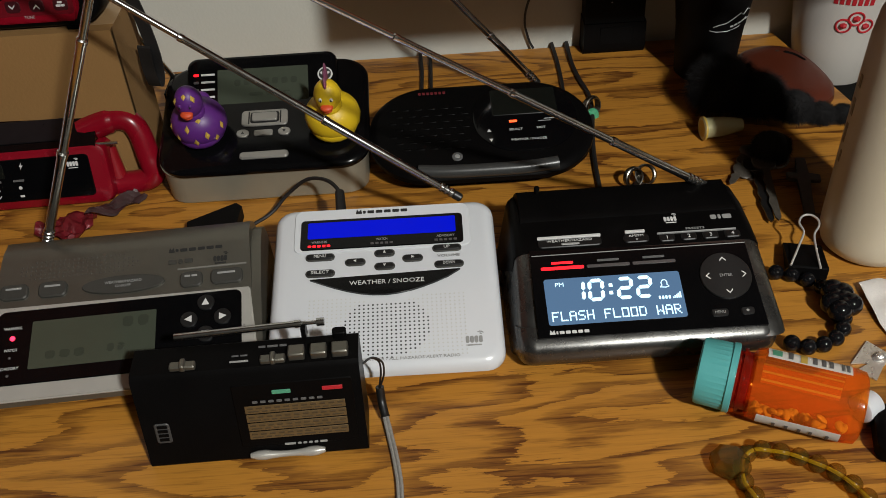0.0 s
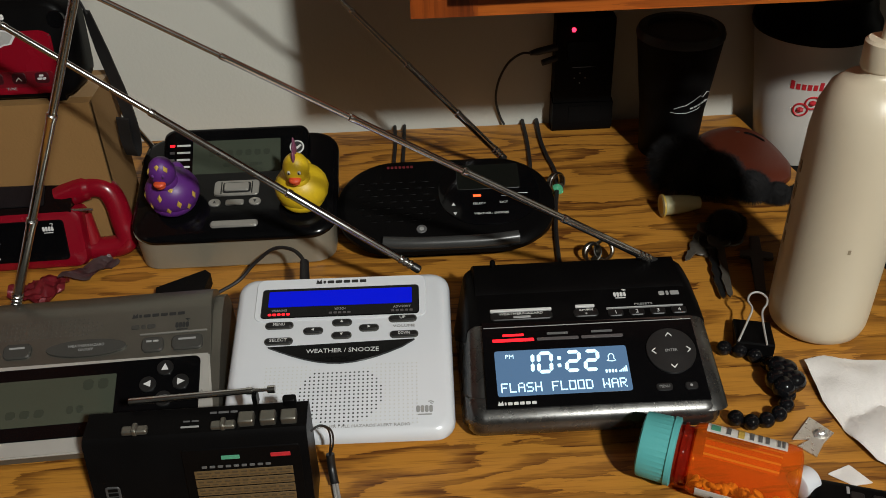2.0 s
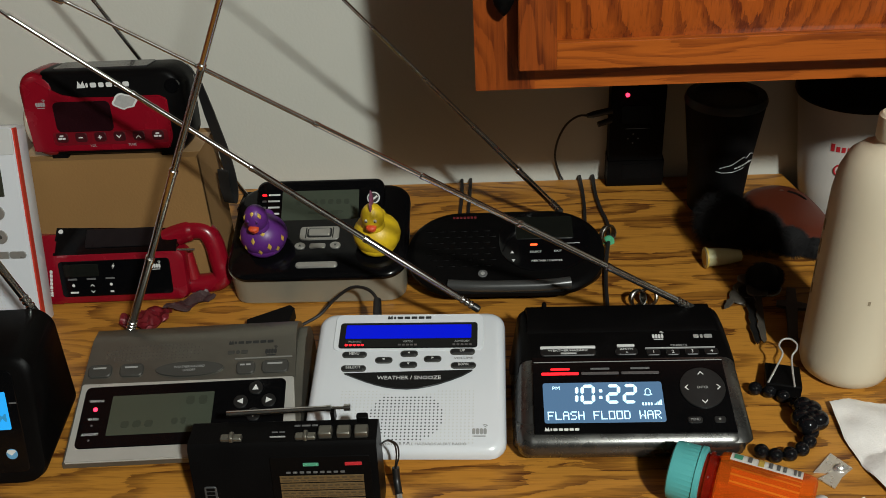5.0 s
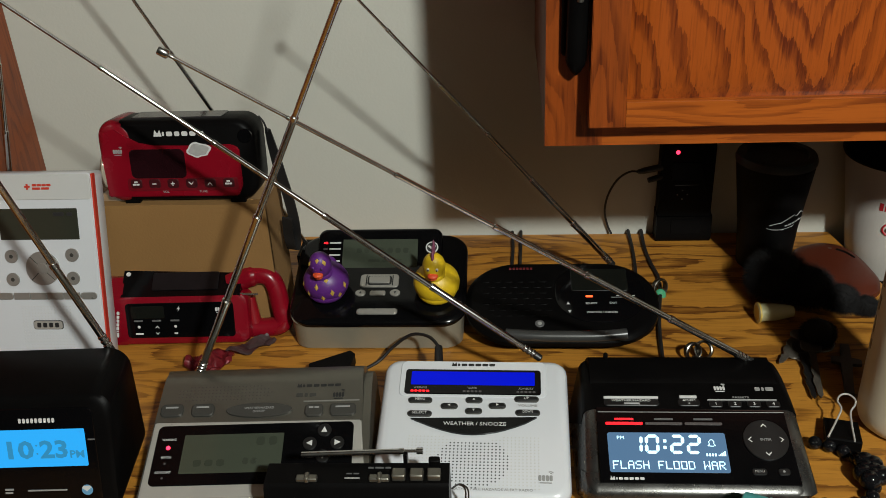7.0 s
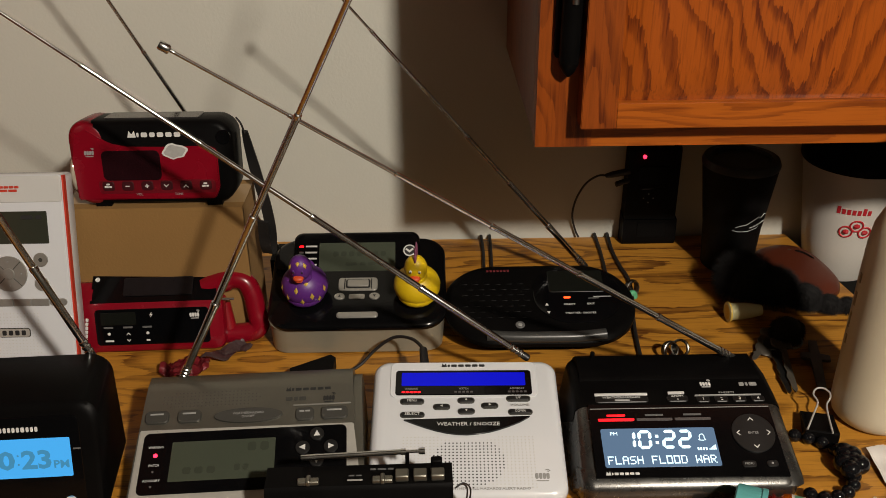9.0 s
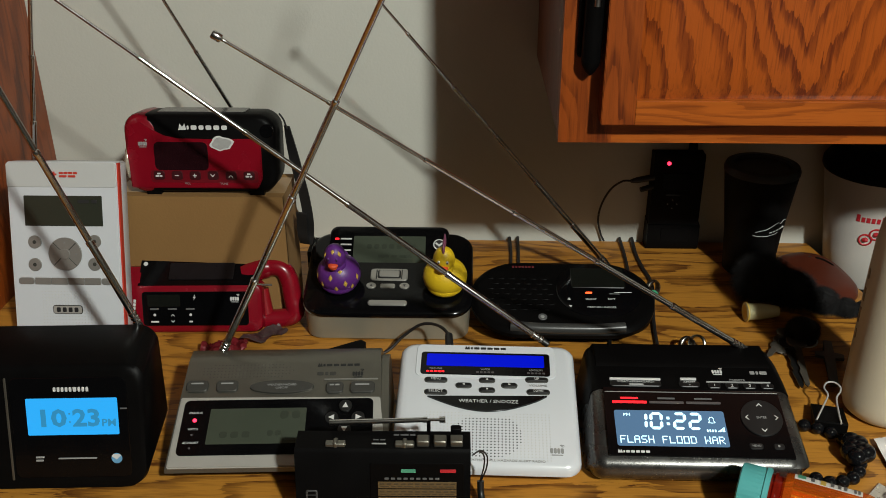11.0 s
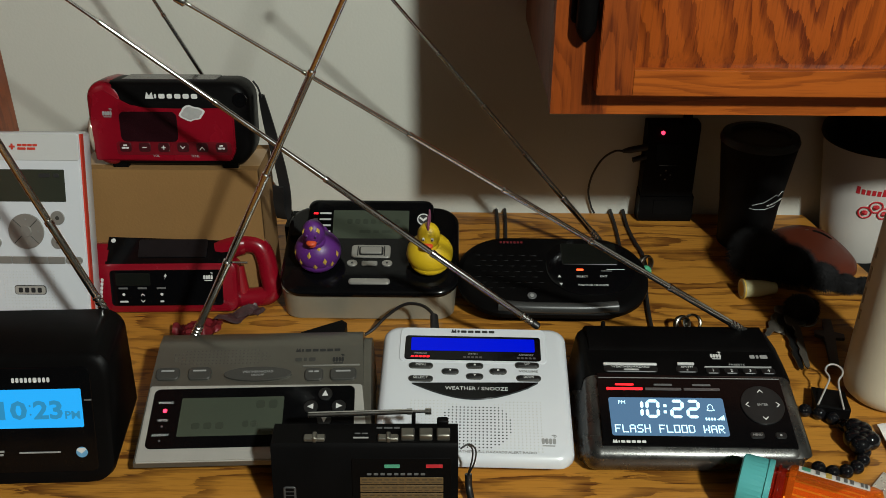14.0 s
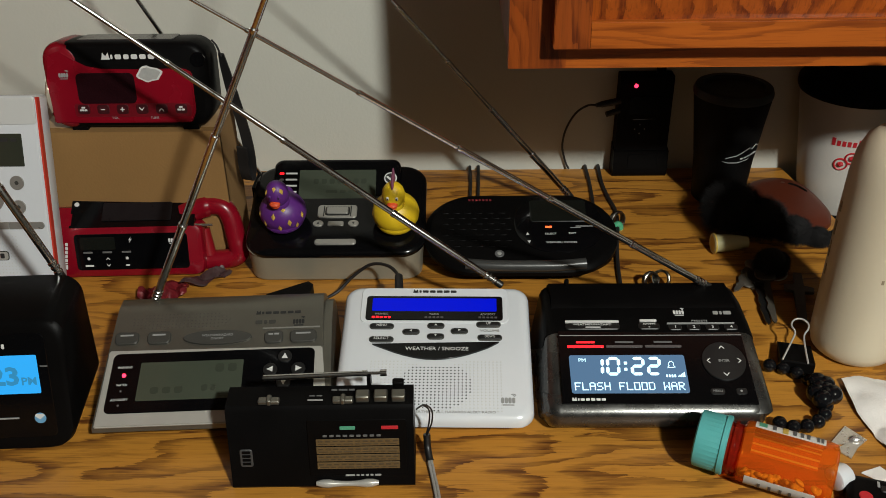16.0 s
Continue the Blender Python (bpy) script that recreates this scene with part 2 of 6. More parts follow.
HOLE = mat("hole_dark", (0.05, 0.05, 0.05), 0.8, var=0.1, bump=0)
DIAL_INK = mat("dial_ink", (0.075, 0.048, 0.02), 0.5, var=0.2, bump=0)
DIAL_GOLD = mat("dial_gold", (0.16, 0.105, 0.045), 0.35, 0.2, var=0.25, scale=200, bump=0.02)
TEAL = mat("teal_cap_plastic", (0.12, 0.46, 0.45), 0.42, var=0.05, scale=60, bump=0.06)
AMBER = clear_plastic("amber_plastic", (1.0, 0.54, 0.13), (1.0, 0.21, 0.015), 0.28)
AMBER_DEEP = clear_plastic("amber_plastic_thick", (0.75, 0.10, 0.03), (0.32, 0.02, 0.008), 0.45)
PILL = mat("tablet", (0.88, 0.74, 0.45), 0.6, var=0.05, bump=0.05)
LABEL = mat("paper_label", (0.78, 0.76, 0.70), 0.6, var=0.05, scale=40, bump=0.05)
TISSUE = mat("tissue_paper", (0.88, 0.84, 0.80), 0.9, var=0.06, scale=60, bump=0.4, bscale=700)
FOIL = mat("blister_foil", (0.82, 0.80, 0.76), 0.28, 0.8, var=0.15, scale=300, bump=0.5, bscale=500)
GOLD_BEAD = clear_plastic("golden_bead_glass", (0.85, 0.66, 0.24), (0.13, 0.09, 0.015), 0.36)
YELLOW_THREAD = mat("yellow_thread", (0.85, 0.74, 0.06), 0.6, var=0.1, bump=0.1)
JET_BEAD = mat("jet_bead", (0.006, 0.006, 0.007), 0.05, var=0.2, bump=0, spec=0.3)
YELLOW_RUBBER = mat("yellow_rubber", (0.80, 0.54, 0.012), 0.42, var=0.05, bump=0.04)
PURPLE_RUBBER = mat("purple_rubber", (0.115, 0.022, 0.21), 0.42, var=0.06, bump=0.04)
GOLD_PAINT = mat("gold_paint", (0.62, 0.42, 0.07), 0.5, var=0.08, bump=0)
MAUVE = mat("mauve_rubber", (0.24, 0.07, 0.13), 0.5, var=0.08, bump=0.03)
EYE_WHITE = mat("eye_white", (0.75, 0.73, 0.65), 0.4, var=0.03, bump=0)
IVORY = mat("ivory_bottle_plastic", (0.70, 0.61, 0.45), 0.36, var=0.04, scale=9, bump=0.05, bscale=150)
CUP_WHITE = mat("white_cup", (0.70, 0.66, 0.60), 0.4, var=0.05, scale=10, bump=0.04)
LEATHER = mat("brown_leather", (0.105, 0.020, 0.008), 0.40, var=0.2, scale=35, bump=0.3, bscale=600)
# key metal darkened to stand in for the cream bottle's shadow over the keys
KEY_METAL = mat("shaded_key_metal", (0.115, 0.10, 0.08), 0.42, 0.35, var=0.3, scale=150, bump=0.15)
FUR = mat("black_fur", (0.005, 0.004, 0.004), 0.9, var=0.4, bump=0)
CORD = mat("black_cord", (0.012, 0.011, 0.011), 0.55, var=0.2, bump=0.1)
STRAP_GREY = mat("grey_woven_strap", (0.33, 0.31, 0.28), 0.8, var=0.3, scale=400, bump=0.6, bscale=1500)
PALE_RUBBER = mat("pale_yellow_plastic", (0.60, 0.55, 0.30), 0.35, var=0.08, bump=0.04)
GREEN_GEM = mat("green_gem", (0.10, 0.42, 0.22), 0.08, var=0.4, scale=300, bump=0, coat=0.8)
LENS = mat("torch_lens", (0.62, 0.54, 0.42), 0.15, 0.4, var=0.15, bump=0.05, coat=0.5)
SOLAR_DARK = mat("dark_solar_cell", (0.012, 0.010, 0.011), 0.3, 0.0, var=0.3, scale=120, bump=0.03, coat=0.0, spec=0.2)
SOLAR = mat("solar_panel", (0.035, 0.033, 0.034), 0.22, 0.1, var=0.3, scale=120, bump=0.03, coat=0.2)
WRAP = mat("printed_wrapper", (0.075, 0.045, 0.045), 0.35, 0.15, var=0.6, scale=120, bump=0.4, bscale=200)
WRAP_RED = mat("red_wrapper", (0.17, 0.012, 0.018), 0.3, 0.15, var=0.4, scale=120, bump=0.4, bscale=200)
MESH_GREY = mat("grey_perforation", (0.10, 0.095, 0.08), 0.6, 0.2, var=0.1, bump=0)

# ---- building helpers ----
BASE = {}


def thing(name, loc, label, category, group="", kind=""):
    ob = new(name)
    ob.empty_display_size = 0.02
    ob.location = loc
    BASE[ob] = Vector(loc)
    return tagged(ob, label, category, group, kind)


def part(name, bm, material, parent, label="", smooth=True, kind=""):
    """Links a bmesh made in world coordinates as one mesh under its thing or part."""
    off = BASE[parent]
    bmesh.ops.recalc_face_normals(bm, faces=bm.faces)
    bmesh.ops.translate(bm, verts=bm.verts, vec=-off)
    me = bpy.data.meshes.new(name)
    bm.to_mesh(me)
    bm.free()
    for m in material if isinstance(material, (list, tuple)) else [material]:
        me.materials.append(m)
    if smooth:
        me.shade_smooth()
        me.set_sharp_from_angle(angle=radians(38))
    ob = new(name, me)
    ob.parent = parent
    BASE[ob] = off
    return tagged(ob, label, "", "", kind)


def solid(name, bm, material, label, category, kind="", smooth=True, group=""):
    """A thing that is one mesh."""
    bmesh.ops.recalc_face_normals(bm, faces=bm.faces)
    me = bpy.data.meshes.new(name)
    bm.to_mesh(me)
    bm.free()
    for m in material if isinstance(material, (list, tuple)) else [material]:
        me.materials.append(m)
    if smooth:
        me.shade_smooth()
        me.set_sharp_from_angle(angle=radians(38))
    ob = new(name, me)
    BASE[ob] = Vector((0, 0, 0))
    return tagged(ob, label, category, group, kind)


def face(o, yaw, slope):
    """A flat frame: x across, y up the slope, z out of the face."""
    return Matrix.Translation(o) @ Matrix.Rotation(radians(yaw), 4, "Z") @ Matrix.Rotation(radians(slope), 4, "X")


def rr(x0, y0, x1, y1, r, n=5):
    """Outline of a rounded rectangle, counter-clockwise."""
    r = max(1e-5, min(r, (x1 - x0) / 2 - 1e-6, (y1 - y0) / 2 - 1e-6))
    out = []
    for cx, cy, a in ((x1 - r, y1 - r, 0), (x0 + r, y1 - r, 90), (x0 + r, y0 + r, 180), (x1 - r, y0 + r, 270)):
        out += [(cx + r * math.cos(radians(a + 90 * k / n)), cy + r * math.sin(radians(a + 90 * k / n))) for k in range(n + 1)]
    return out


def skin(rings, caps=(True, True), bm=None, closed=True):
    """Faces between rings of equal count; rings are lists of Vectors."""
    bm = bm or bmesh.new()
    vs = [[bm.verts.new(p) for p in ring] for ring in rings]
    for a, b in zip(vs, vs[1:]):
        n = len(a)
        for k in range(n if closed else n - 1):
            bm.faces.new((a[k], a[(k + 1) % n], b[(k + 1) % n], b[k]))
    if caps[0]:
        bm.faces.new(vs[0][::-1])
    if caps[1]:
        bm.faces.new(vs[-1])
    return bm


def plate(m, u0, v0, u1, v1, z0, z1, r=0.002, c=0.0006, n=4, bm=None):
    """A rounded plate on the frame m, millimetre-soft upper edge."""
    c = min(c, (u1 - u0) / 3, (v1 - v0) / 3, abs(z1 - z0) * 0.9)
    rings = []
    for d, z in ((0, z0), (0, z1 - c), (c, z1)):
        rings.append([m @ Vector((x, y, z)) for x, y in rr(u0 + d, v0 + d, u1 - d, v1 - d, r - d, n)])
    return skin(rings, bm=bm)


def bars(m, u0, u1, v, h, z=0.0004, words=(3, 2, 4), bm=None, gap=0.5):
    """A row of short bars, for print too small to read."""
    bm = bm or bmesh.new()
    total = sum(words) + gap * (len(words) - 1)
    k = (u1 - u0) / total
    x = u0
    for w in words:
        plate(m, x, v - h / 2, x + w * k, v + h / 2, 0, z, h * 0.2, 0.0001, 2, bm)
        x += (w + gap) * k
    return bm


def letters(body, m, u, v, height, width=None, z=0.0005, bold=0.0):
    """Words in the built-in font as a thin bmesh, middle of the line at (u, v)."""
    cu = bpy.data.curves.new("letters", "FONT")
    cu.body, cu.size, cu.align_x, cu.extrude, cu.resolution_u, cu.offset = body, height / 0.70, "CENTER", 0.00015, 2, bold
    ob = bpy.data.objects.new("letters", cu)
    me = bpy.data.meshes.new_from_object(ob)
    bpy.data.objects.remove(ob)
    bpy.data.curves.remove(cu)
    bm = bmesh.new()
    bm.from_mesh(me)
    bpy.data.meshes.remove(me)
    xs = [q.co.x for q in bm.verts]
    mid, span = (max(xs) + min(xs)) / 2, max(xs) - min(xs)
    k = (width / span) if width else 1.0
    for q in bm.verts:
        q.co = m @ Vector(((q.co.x - mid) * k + u, q.co.y - height / 2 + v, z + q.co.z))
    return bm


def marks(name, m, u0, u1, v, h, z, words, mt, parent):
    """A row of small bars, each a part of its own."""
    total = sum(words) + 0.5 * (len(words) - 1)
    k = (u1 - u0) / total
    x = u0
    for w in words:
        part(name, plate(m, x, v - h / 2, x + w * k, v + h / 2, z - 0.0006, z, h * 0.2, 0.0001, 1), mt, parent, "", False)
        x += (w + 0.5) * k


def prism(m, profile, x0, x1, bevel=0.004, seg=3, flare=None, bm=None):
    """A side outline (y, z) drawn out along x; flare(z) widens both ends."""
    own = bmesh.new()
    f = flare or (lambda z: (0, 0))
    a = [own.verts.new((x0 - f(z)[0], y, z)) for y, z in profile]
    b = [own.verts.new((x1 + f(z)[1], y, z)) for y, z in profile]
    n = len(profile)
    for k in range(n):
        own.faces.new((a[k], a[(k + 1) % n], b[(k + 1) % n], b[k]))
    own.faces.new(a[::-1])
    own.faces.new(b)
    if bevel:
        edges = [e for e in own.edges if len(e.link_faces) == 2 and e.calc_face_angle(0) > radians(20)]
        bmesh.ops.bevel(own, geom=edges, offset=bevel, segments=seg, affect="EDGES", profile=0.5)
    bmesh.ops.transform(own, matrix=m, verts=own.verts)
    return own


def block(x0, y0, z0, x1, y1, z1, bevel=0.002, seg=2, m=None):
    return prism(m or Matrix(), [(y0, z0), (y1, z0), (y1, z1), (y0, z1)], x0, x1, bevel, seg)


def tube(points, radii, n=8, bm=None, caps=(True, True)):
    pts = [Vector(p) for p in points]
    if isinstance(radii, (int, float)):
        radii = [radii] * len(pts)
    rings, up = [], None
    for k, p in enumerate(pts):
        d = (pts[min(k + 1, len(pts) - 1)] - pts[max(k - 1, 0)]).normalized()
        if up is None:
            up = d.orthogonal().normalized()
        up = (up - d * up.dot(d)).normalized()
        side = d.cross(up)
        rings.append([p + (up * math.cos(2 * math.pi * j / n) + side * math.sin(2 * math.pi * j / n)) * radii[k] for j in range(n)])
    return skin(rings, caps, bm)


def curve_points(pts, steps=8):
    """A smooth line through the given points (Catmull-Rom)."""
    p = [Vector(q) for q in pts]
    p = [p[0] * 2 - p[1]] + p + [p[-1] * 2 - p[-2]]
    out = []
    for k in range(1, len(p) - 2):
        for j in range(steps):
            t = j / steps
            a, b, c, d = p[k - 1], p[k], p[k + 1], p[k + 2]
            out.append(0.5 * ((2 * b) + (c - a) * t + (2 * a - 5 * b + 4 * c - d) * t * t + (3 * b - a - 3 * c + d) * t ** 3))
    return out + [p[-2]]


def lathe(m, profile, n=32, bm=None, caps=(True, True)):
    """(radius, height) turned about the z axis of m."""
    rings = [[m @ Vector((r * math.cos(2 * math.pi * j / n), r * math.sin(2 * math.pi * j / n), h)) for j in range(n)] for r, h in profile]
    return skin(rings, caps, bm)


def ball(c, r, n=14, bm=None, m=None):
    bm = bm or bmesh.new()
    r = r if isinstance(r, (tuple, list)) else (r, r, r)
    before = set(bm.verts)
    bmesh.ops.create_uvsphere(bm, u_segments=n, v_segments=max(6, n * 2 // 3), radius=1)
    vs = [v for v in bm.verts if v not in before]
    bmesh.ops.transform(bm, matrix=(m or Matrix()) @ Matrix.Translation(c) @ Matrix.Diagonal((*r, 1)), verts=vs)
    return bm


def disc(m, u, v, r, z0, z1, n=14, bm=None, ry=None):
    c = min(0.0004, r / 3, abs(z1 - z0) * 0.9)
    ry = ry or r
    rings = [[m @ Vector((u + (r - d) * math.cos(2 * math.pi * j / n), v + (ry - d) * math.sin(2 * math.pi * j / n), z)) for j in range(n)] for d, z in ((0, z0), (0, z1 - c), (c, z1))]
    return skin(rings, bm=bm)


def poly(m, pts, z0, z1, bm=None):
    return skin([[m @ Vector((x, y, z)) for x, y in pts] for z in (z0, z1)], bm=bm)


def segments(m, text, u, v, h, w, gap, t, z0, z1, slant=0.06):
    """Seven-bar figures from u to the right, lower edge at v."""
    on = {"0": "abcdef", "1": "bc", "2": "abged", "3": "abgcd"}
    bm, x = bmesh.new(), u

    def bar(p, q, wide):
        (ax, ay), (bx, by) = p, q
        d = Vector((bx - ax, by - ay)).normalized()
        nrm = Vector((-d.y, d.x)) * wide / 2
        a, b = Vector(p) + d * t * 0.12, Vector(q) - d * t * 0.12
        tip = d * wide / 2
        pts = [a - tip * 0, a + tip + nrm, b - tip + nrm, b, b - tip - nrm, a + tip - nrm]
        poly(m, [(s.x + slant * (s.y - v), s.y) for s in pts], z0, z1, bm)

    for ch in text:
        if ch == ":":
            for y in (0.3, 0.7):
                plate(m, x + slant * y * h, v + y * h - t / 2, x + t + slant * y * h, v + y * h + t / 2, z0, z1, t * 0.2, 0.0001, 2, bm)
            x += t + gap
            continue
        cw = w
        k = {"a": ((x, v + h), (x + cw, v + h)), "b": ((x + cw, v + h / 2), (x + cw, v + h)), "c": ((x + cw, v), (x + cw, v + h / 2)), "d": ((x, v), (x + cw, v)),
             "e": ((x, v), (x, v + h / 2)), "f": ((x, v + h / 2), (x, v + h)), "g": ((x, v + h / 2), (x + cw, v + h / 2))}
        for s in on[ch]:
            bar(*k[s], t)
        x += cw + gap
    return bm


GLYPH = {"F": "1F10101E101010", "L": "1010101010101F", "A": "0E11111F111111", "S": "0F10100E01011E", "H": "1111111F111111", "O": "1F11111111111F", "D": "1E11111111111E", "W": "111111151B1111", "R": "1E11111E141211"}


def dots(m, text, u, v, du, dv, z0, z1):
    """Dot-matrix capitals, five by seven dots each."""
    bm = bmesh.new()
    for k, ch in enumerate(text):
        for row in range(7 if ch in GLYPH else 0):
            bits = int(GLYPH[ch][2 * row:2 * row + 2], 16)
            for c in range(5):
                if bits >> (4 - c) & 1:
                    x, y = u + (k * 6 + c) * du, v + (6 - row) * dv
                    poly(m, [(x, y), (x + du * 0.88, y), (x + du * 0.88, y + dv * 0.88), (x, y + dv * 0.88)], z0, z1, bm)
    return bm


def antenna(parent, base, tip, sections=6, r0=0.0032, r1=0.0013, knob=True, elbow=True):
    """A telescopic rod: steps in thickness with bright collars, and a button on the tip."""
    a, b = Vector(base), Vector(tip)
    d = (b - a).normalized()
    m = Matrix.Translation(a) @ d.to_track_quat("Z", "Y").to_matrix().to_4x4()
    length = (b - a).length
    rod = None
    for k in range(sections):
        r = r0 + (r1 - r0) * k / max(1, sections - 1)
        h0, h1 = length * k / sections, length * (k + 1) / sections
        bm = lathe(m, [(r * 0.9, h0), (r, h0 + 0.0008), (r, h1 - 0.005), (r * 1.13, h1 - 0.0045), (r * 1.13, h1 - 0.0008), (r * 0.8, h1)], 12)
        if rod is None:
            rod = part("antenna", bm, CHROME, parent, "chrome telescopic antenna rod")
        else:
            part("rod_section", bm, CHROME, rod)
    if knob:
        part("tip_button", lathe(m, [(r1, length - 0.001), (0.0032, length), (0.0036, length + 0.001), (0.0036, length + 0.007), (0.003, length + 0.008)], 14), CHROME, rod)
    if elbow:
        for h in (0.002, 0.0065, 0.011):
            part("collar", lathe(m, [(r0, h), (r0 * 1.22, h + 0.0006), (r0 * 1.22, h + 0.0026), (r0, h + 0.0032)], 12), CHROME, rod)
        part("swivel", lathe(m, [(r0 * 0.8, -0.006), (r0 * 1.1, -0.005), (r0 * 1.1, 0.001)], 12), DARK_STEEL, rod)
    return rod


def arrow(m, u, v, s, turn, z0, z1, bm=None):
    c, n = math.cos(radians(turn)), math.sin(radians(turn))
    pts = [(0, s), (-0.85 * s, -0.7 * s), (0.85 * s, -0.7 * s)]
    return poly(m, [(u + x * c - y * n, v + x * n + y * c) for x, y in pts], z0, z1, bm)


def chevron(m, u, v, s, turn, z0, z1, w=0.25):
    c, n = math.cos(radians(turn)), math.sin(radians(turn))
    pts = [(-s, -0.5 * s), (0, 0.6 * s), (s, -0.5 * s), (s, -0.5 * s - 2 * w * s), (0, 0.6 * s - 2.2 * w * s), (-s, -0.5 * s - 2 * w * s)]
    return poly(m, [(u + x * c - y * n, v + x * n + y * c) for x, y in pts], z0, z1)


def badge(m, u, v, w, h, z=0.0006):
    """A maker's mark as plain shapes: a peaked block and a bar."""
    bm = poly(m, [(u - w / 2, v - h / 2), (u - w / 2 + h * 1.3, v - h / 2), (u - w / 2 + h * 1.1, v + h * 0.6), (u - w / 2 + h * 0.65, v), (u - w / 2 + h * 0.25, v + h * 0.6)], 0, z)
    return bars(m, u - w / 2 + h * 1.5, u + w / 2, v - h * 0.1, h * 0.72, z, (0.4, 1, 1, 1, 1, 1), bm, 0.26)


def noaa(m, u, v, s, z=0.0005):
    """A small emblem as plain shapes: four upright blocks, a line and a curl."""
    bm = bars(m, u - s * 0.5, u + s * 0.42, v - s * 0.02, s * 0.42, z, (1, 1, 1, 1), None, 0.2)
    plate(m, u - s * 0.42, v - s * 0.40, u + s * 0.36, v - s * 0.33, 0, z, s * 0.03, 0.0001, 2, bm)
    for r, turn in ((0.12, 20), (0.24, 35)):
        pts = [(u + s * 0.30 + s * r * math.cos(radians(turn + q)), v + s * 0.24 + s * r * math.sin(radians(turn + q))) for q in (0, 30, 60, 90)]
        pts += [(u + s * 0.30 + s * (r - 0.05) * math.cos(radians(turn + q)), v + s * 0.24 + s * (r - 0.05) * math.sin(radians(turn + q))) for q in (90, 60, 30, 0)]
        poly(m, pts, 0, z, bm)
    return bm


# ---- the room ----
WALL_Y = 1.088
solid("wall_north", block(-1.9, WALL_Y, -0.75, 2.0, WALL_Y + 0.1, 1.68, 0), WALL_PAINT, "off-white painted wall behind the desk", "wall", "structure", False)
# added walls and ceiling out of view, coloured dark to curb bounce light
solid("wall_south", block(-1.9, -2.5, -0.75, 2.0, -2.4, 1.68, 0), ROOM_BOUNCE, "unseen room wall, darkened to limit bounce light", "wall", "structure", False)
solid("wall_west", block(-2.0, -2.5, -0.75, -1.9, WALL_Y + 0.1, 1.68, 0), ROOM_BOUNCE, "unseen room wall, darkened to limit bounce light", "wall", "structure", False)
solid("wall_east", block(2.0, -2.5, -0.75, 2.1, WALL_Y + 0.1, 1.68, 0), ROOM_BOUNCE, "unseen room wall, darkened to limit bounce light", "wall", "structure", False)
solid("floor", block(-2.0, -2.5, -0.85, 2.1, WALL_Y + 0.1, -0.75, 0), CARPET, "dark brown carpeted floor", "floor", "structure", False)
solid("ceiling", block(-2.0, -2.5, 1.68, 2.1, WALL_Y + 0.1, 1.78, 0), CEIL_BOUNCE, "unseen ceiling, darkened to limit bounce light", "ceiling", "structure", False)


def build_desk():
    t = thing("desk", (0, 0.7, -0.75), "oak-veneered desk with plain top against the wall", "desk")
    top = bmesh.new()
    outline = [(-0.9, 0.30), (0.60, 0.30), (0.555, 0.90), (0.530, WALL_Y - 0.001), (-0.9, WALL_Y - 0.001)]
    skin([[Vector((x, y, z)) for x, y in outline] for z in (-0.028, 0.0)], bm=top)
    bmesh.ops.bevel(top, geom=[e for e in top.edges if abs(e.verts[0].co.z - e.verts[1].co.z) < 1e-6 and e.verts[0].co.z > -0.01 and max(e.verts[0].co.y, e.verts[1].co.y) < WALL_Y or (abs(e.verts[0].co.z - e.verts[1].co.z) < 1e-6 and e.verts[0].co.z > -0.01 and e.verts[0].co.x > 0.5 and e.verts[1].co.x > 0.5)], offset=0.004, segments=3, affect="EDGES")
    part("desktop", top, DESK_OAK, t, "oak desktop with dark wavy grain")
    for x in (-0.86, 0.46):
        part("side_panel", block(x, 0.36, -0.75, x + 0.02, WALL_Y - 0.01, -0.028, 0.001), SIDE_OAK, t)
    part("back_panel", block(-0.84, WALL_Y - 0.03, -0.4, 0.46, WALL_Y - 0.012, -0.028, 0.001), SIDE_OAK, t)


build_desk()


def build_hutch_side():
    t = thing("side_panel_board", (-0.515, 0.9, 0), "tall dark oak upright board standing against the wall", "shelf upright")
    part("board", block(-0.527, 0.52, 0.0, -0.507, WALL_Y - 0.001, 1.3, 0.002), STILE_OAK, t)


build_hutch_side()


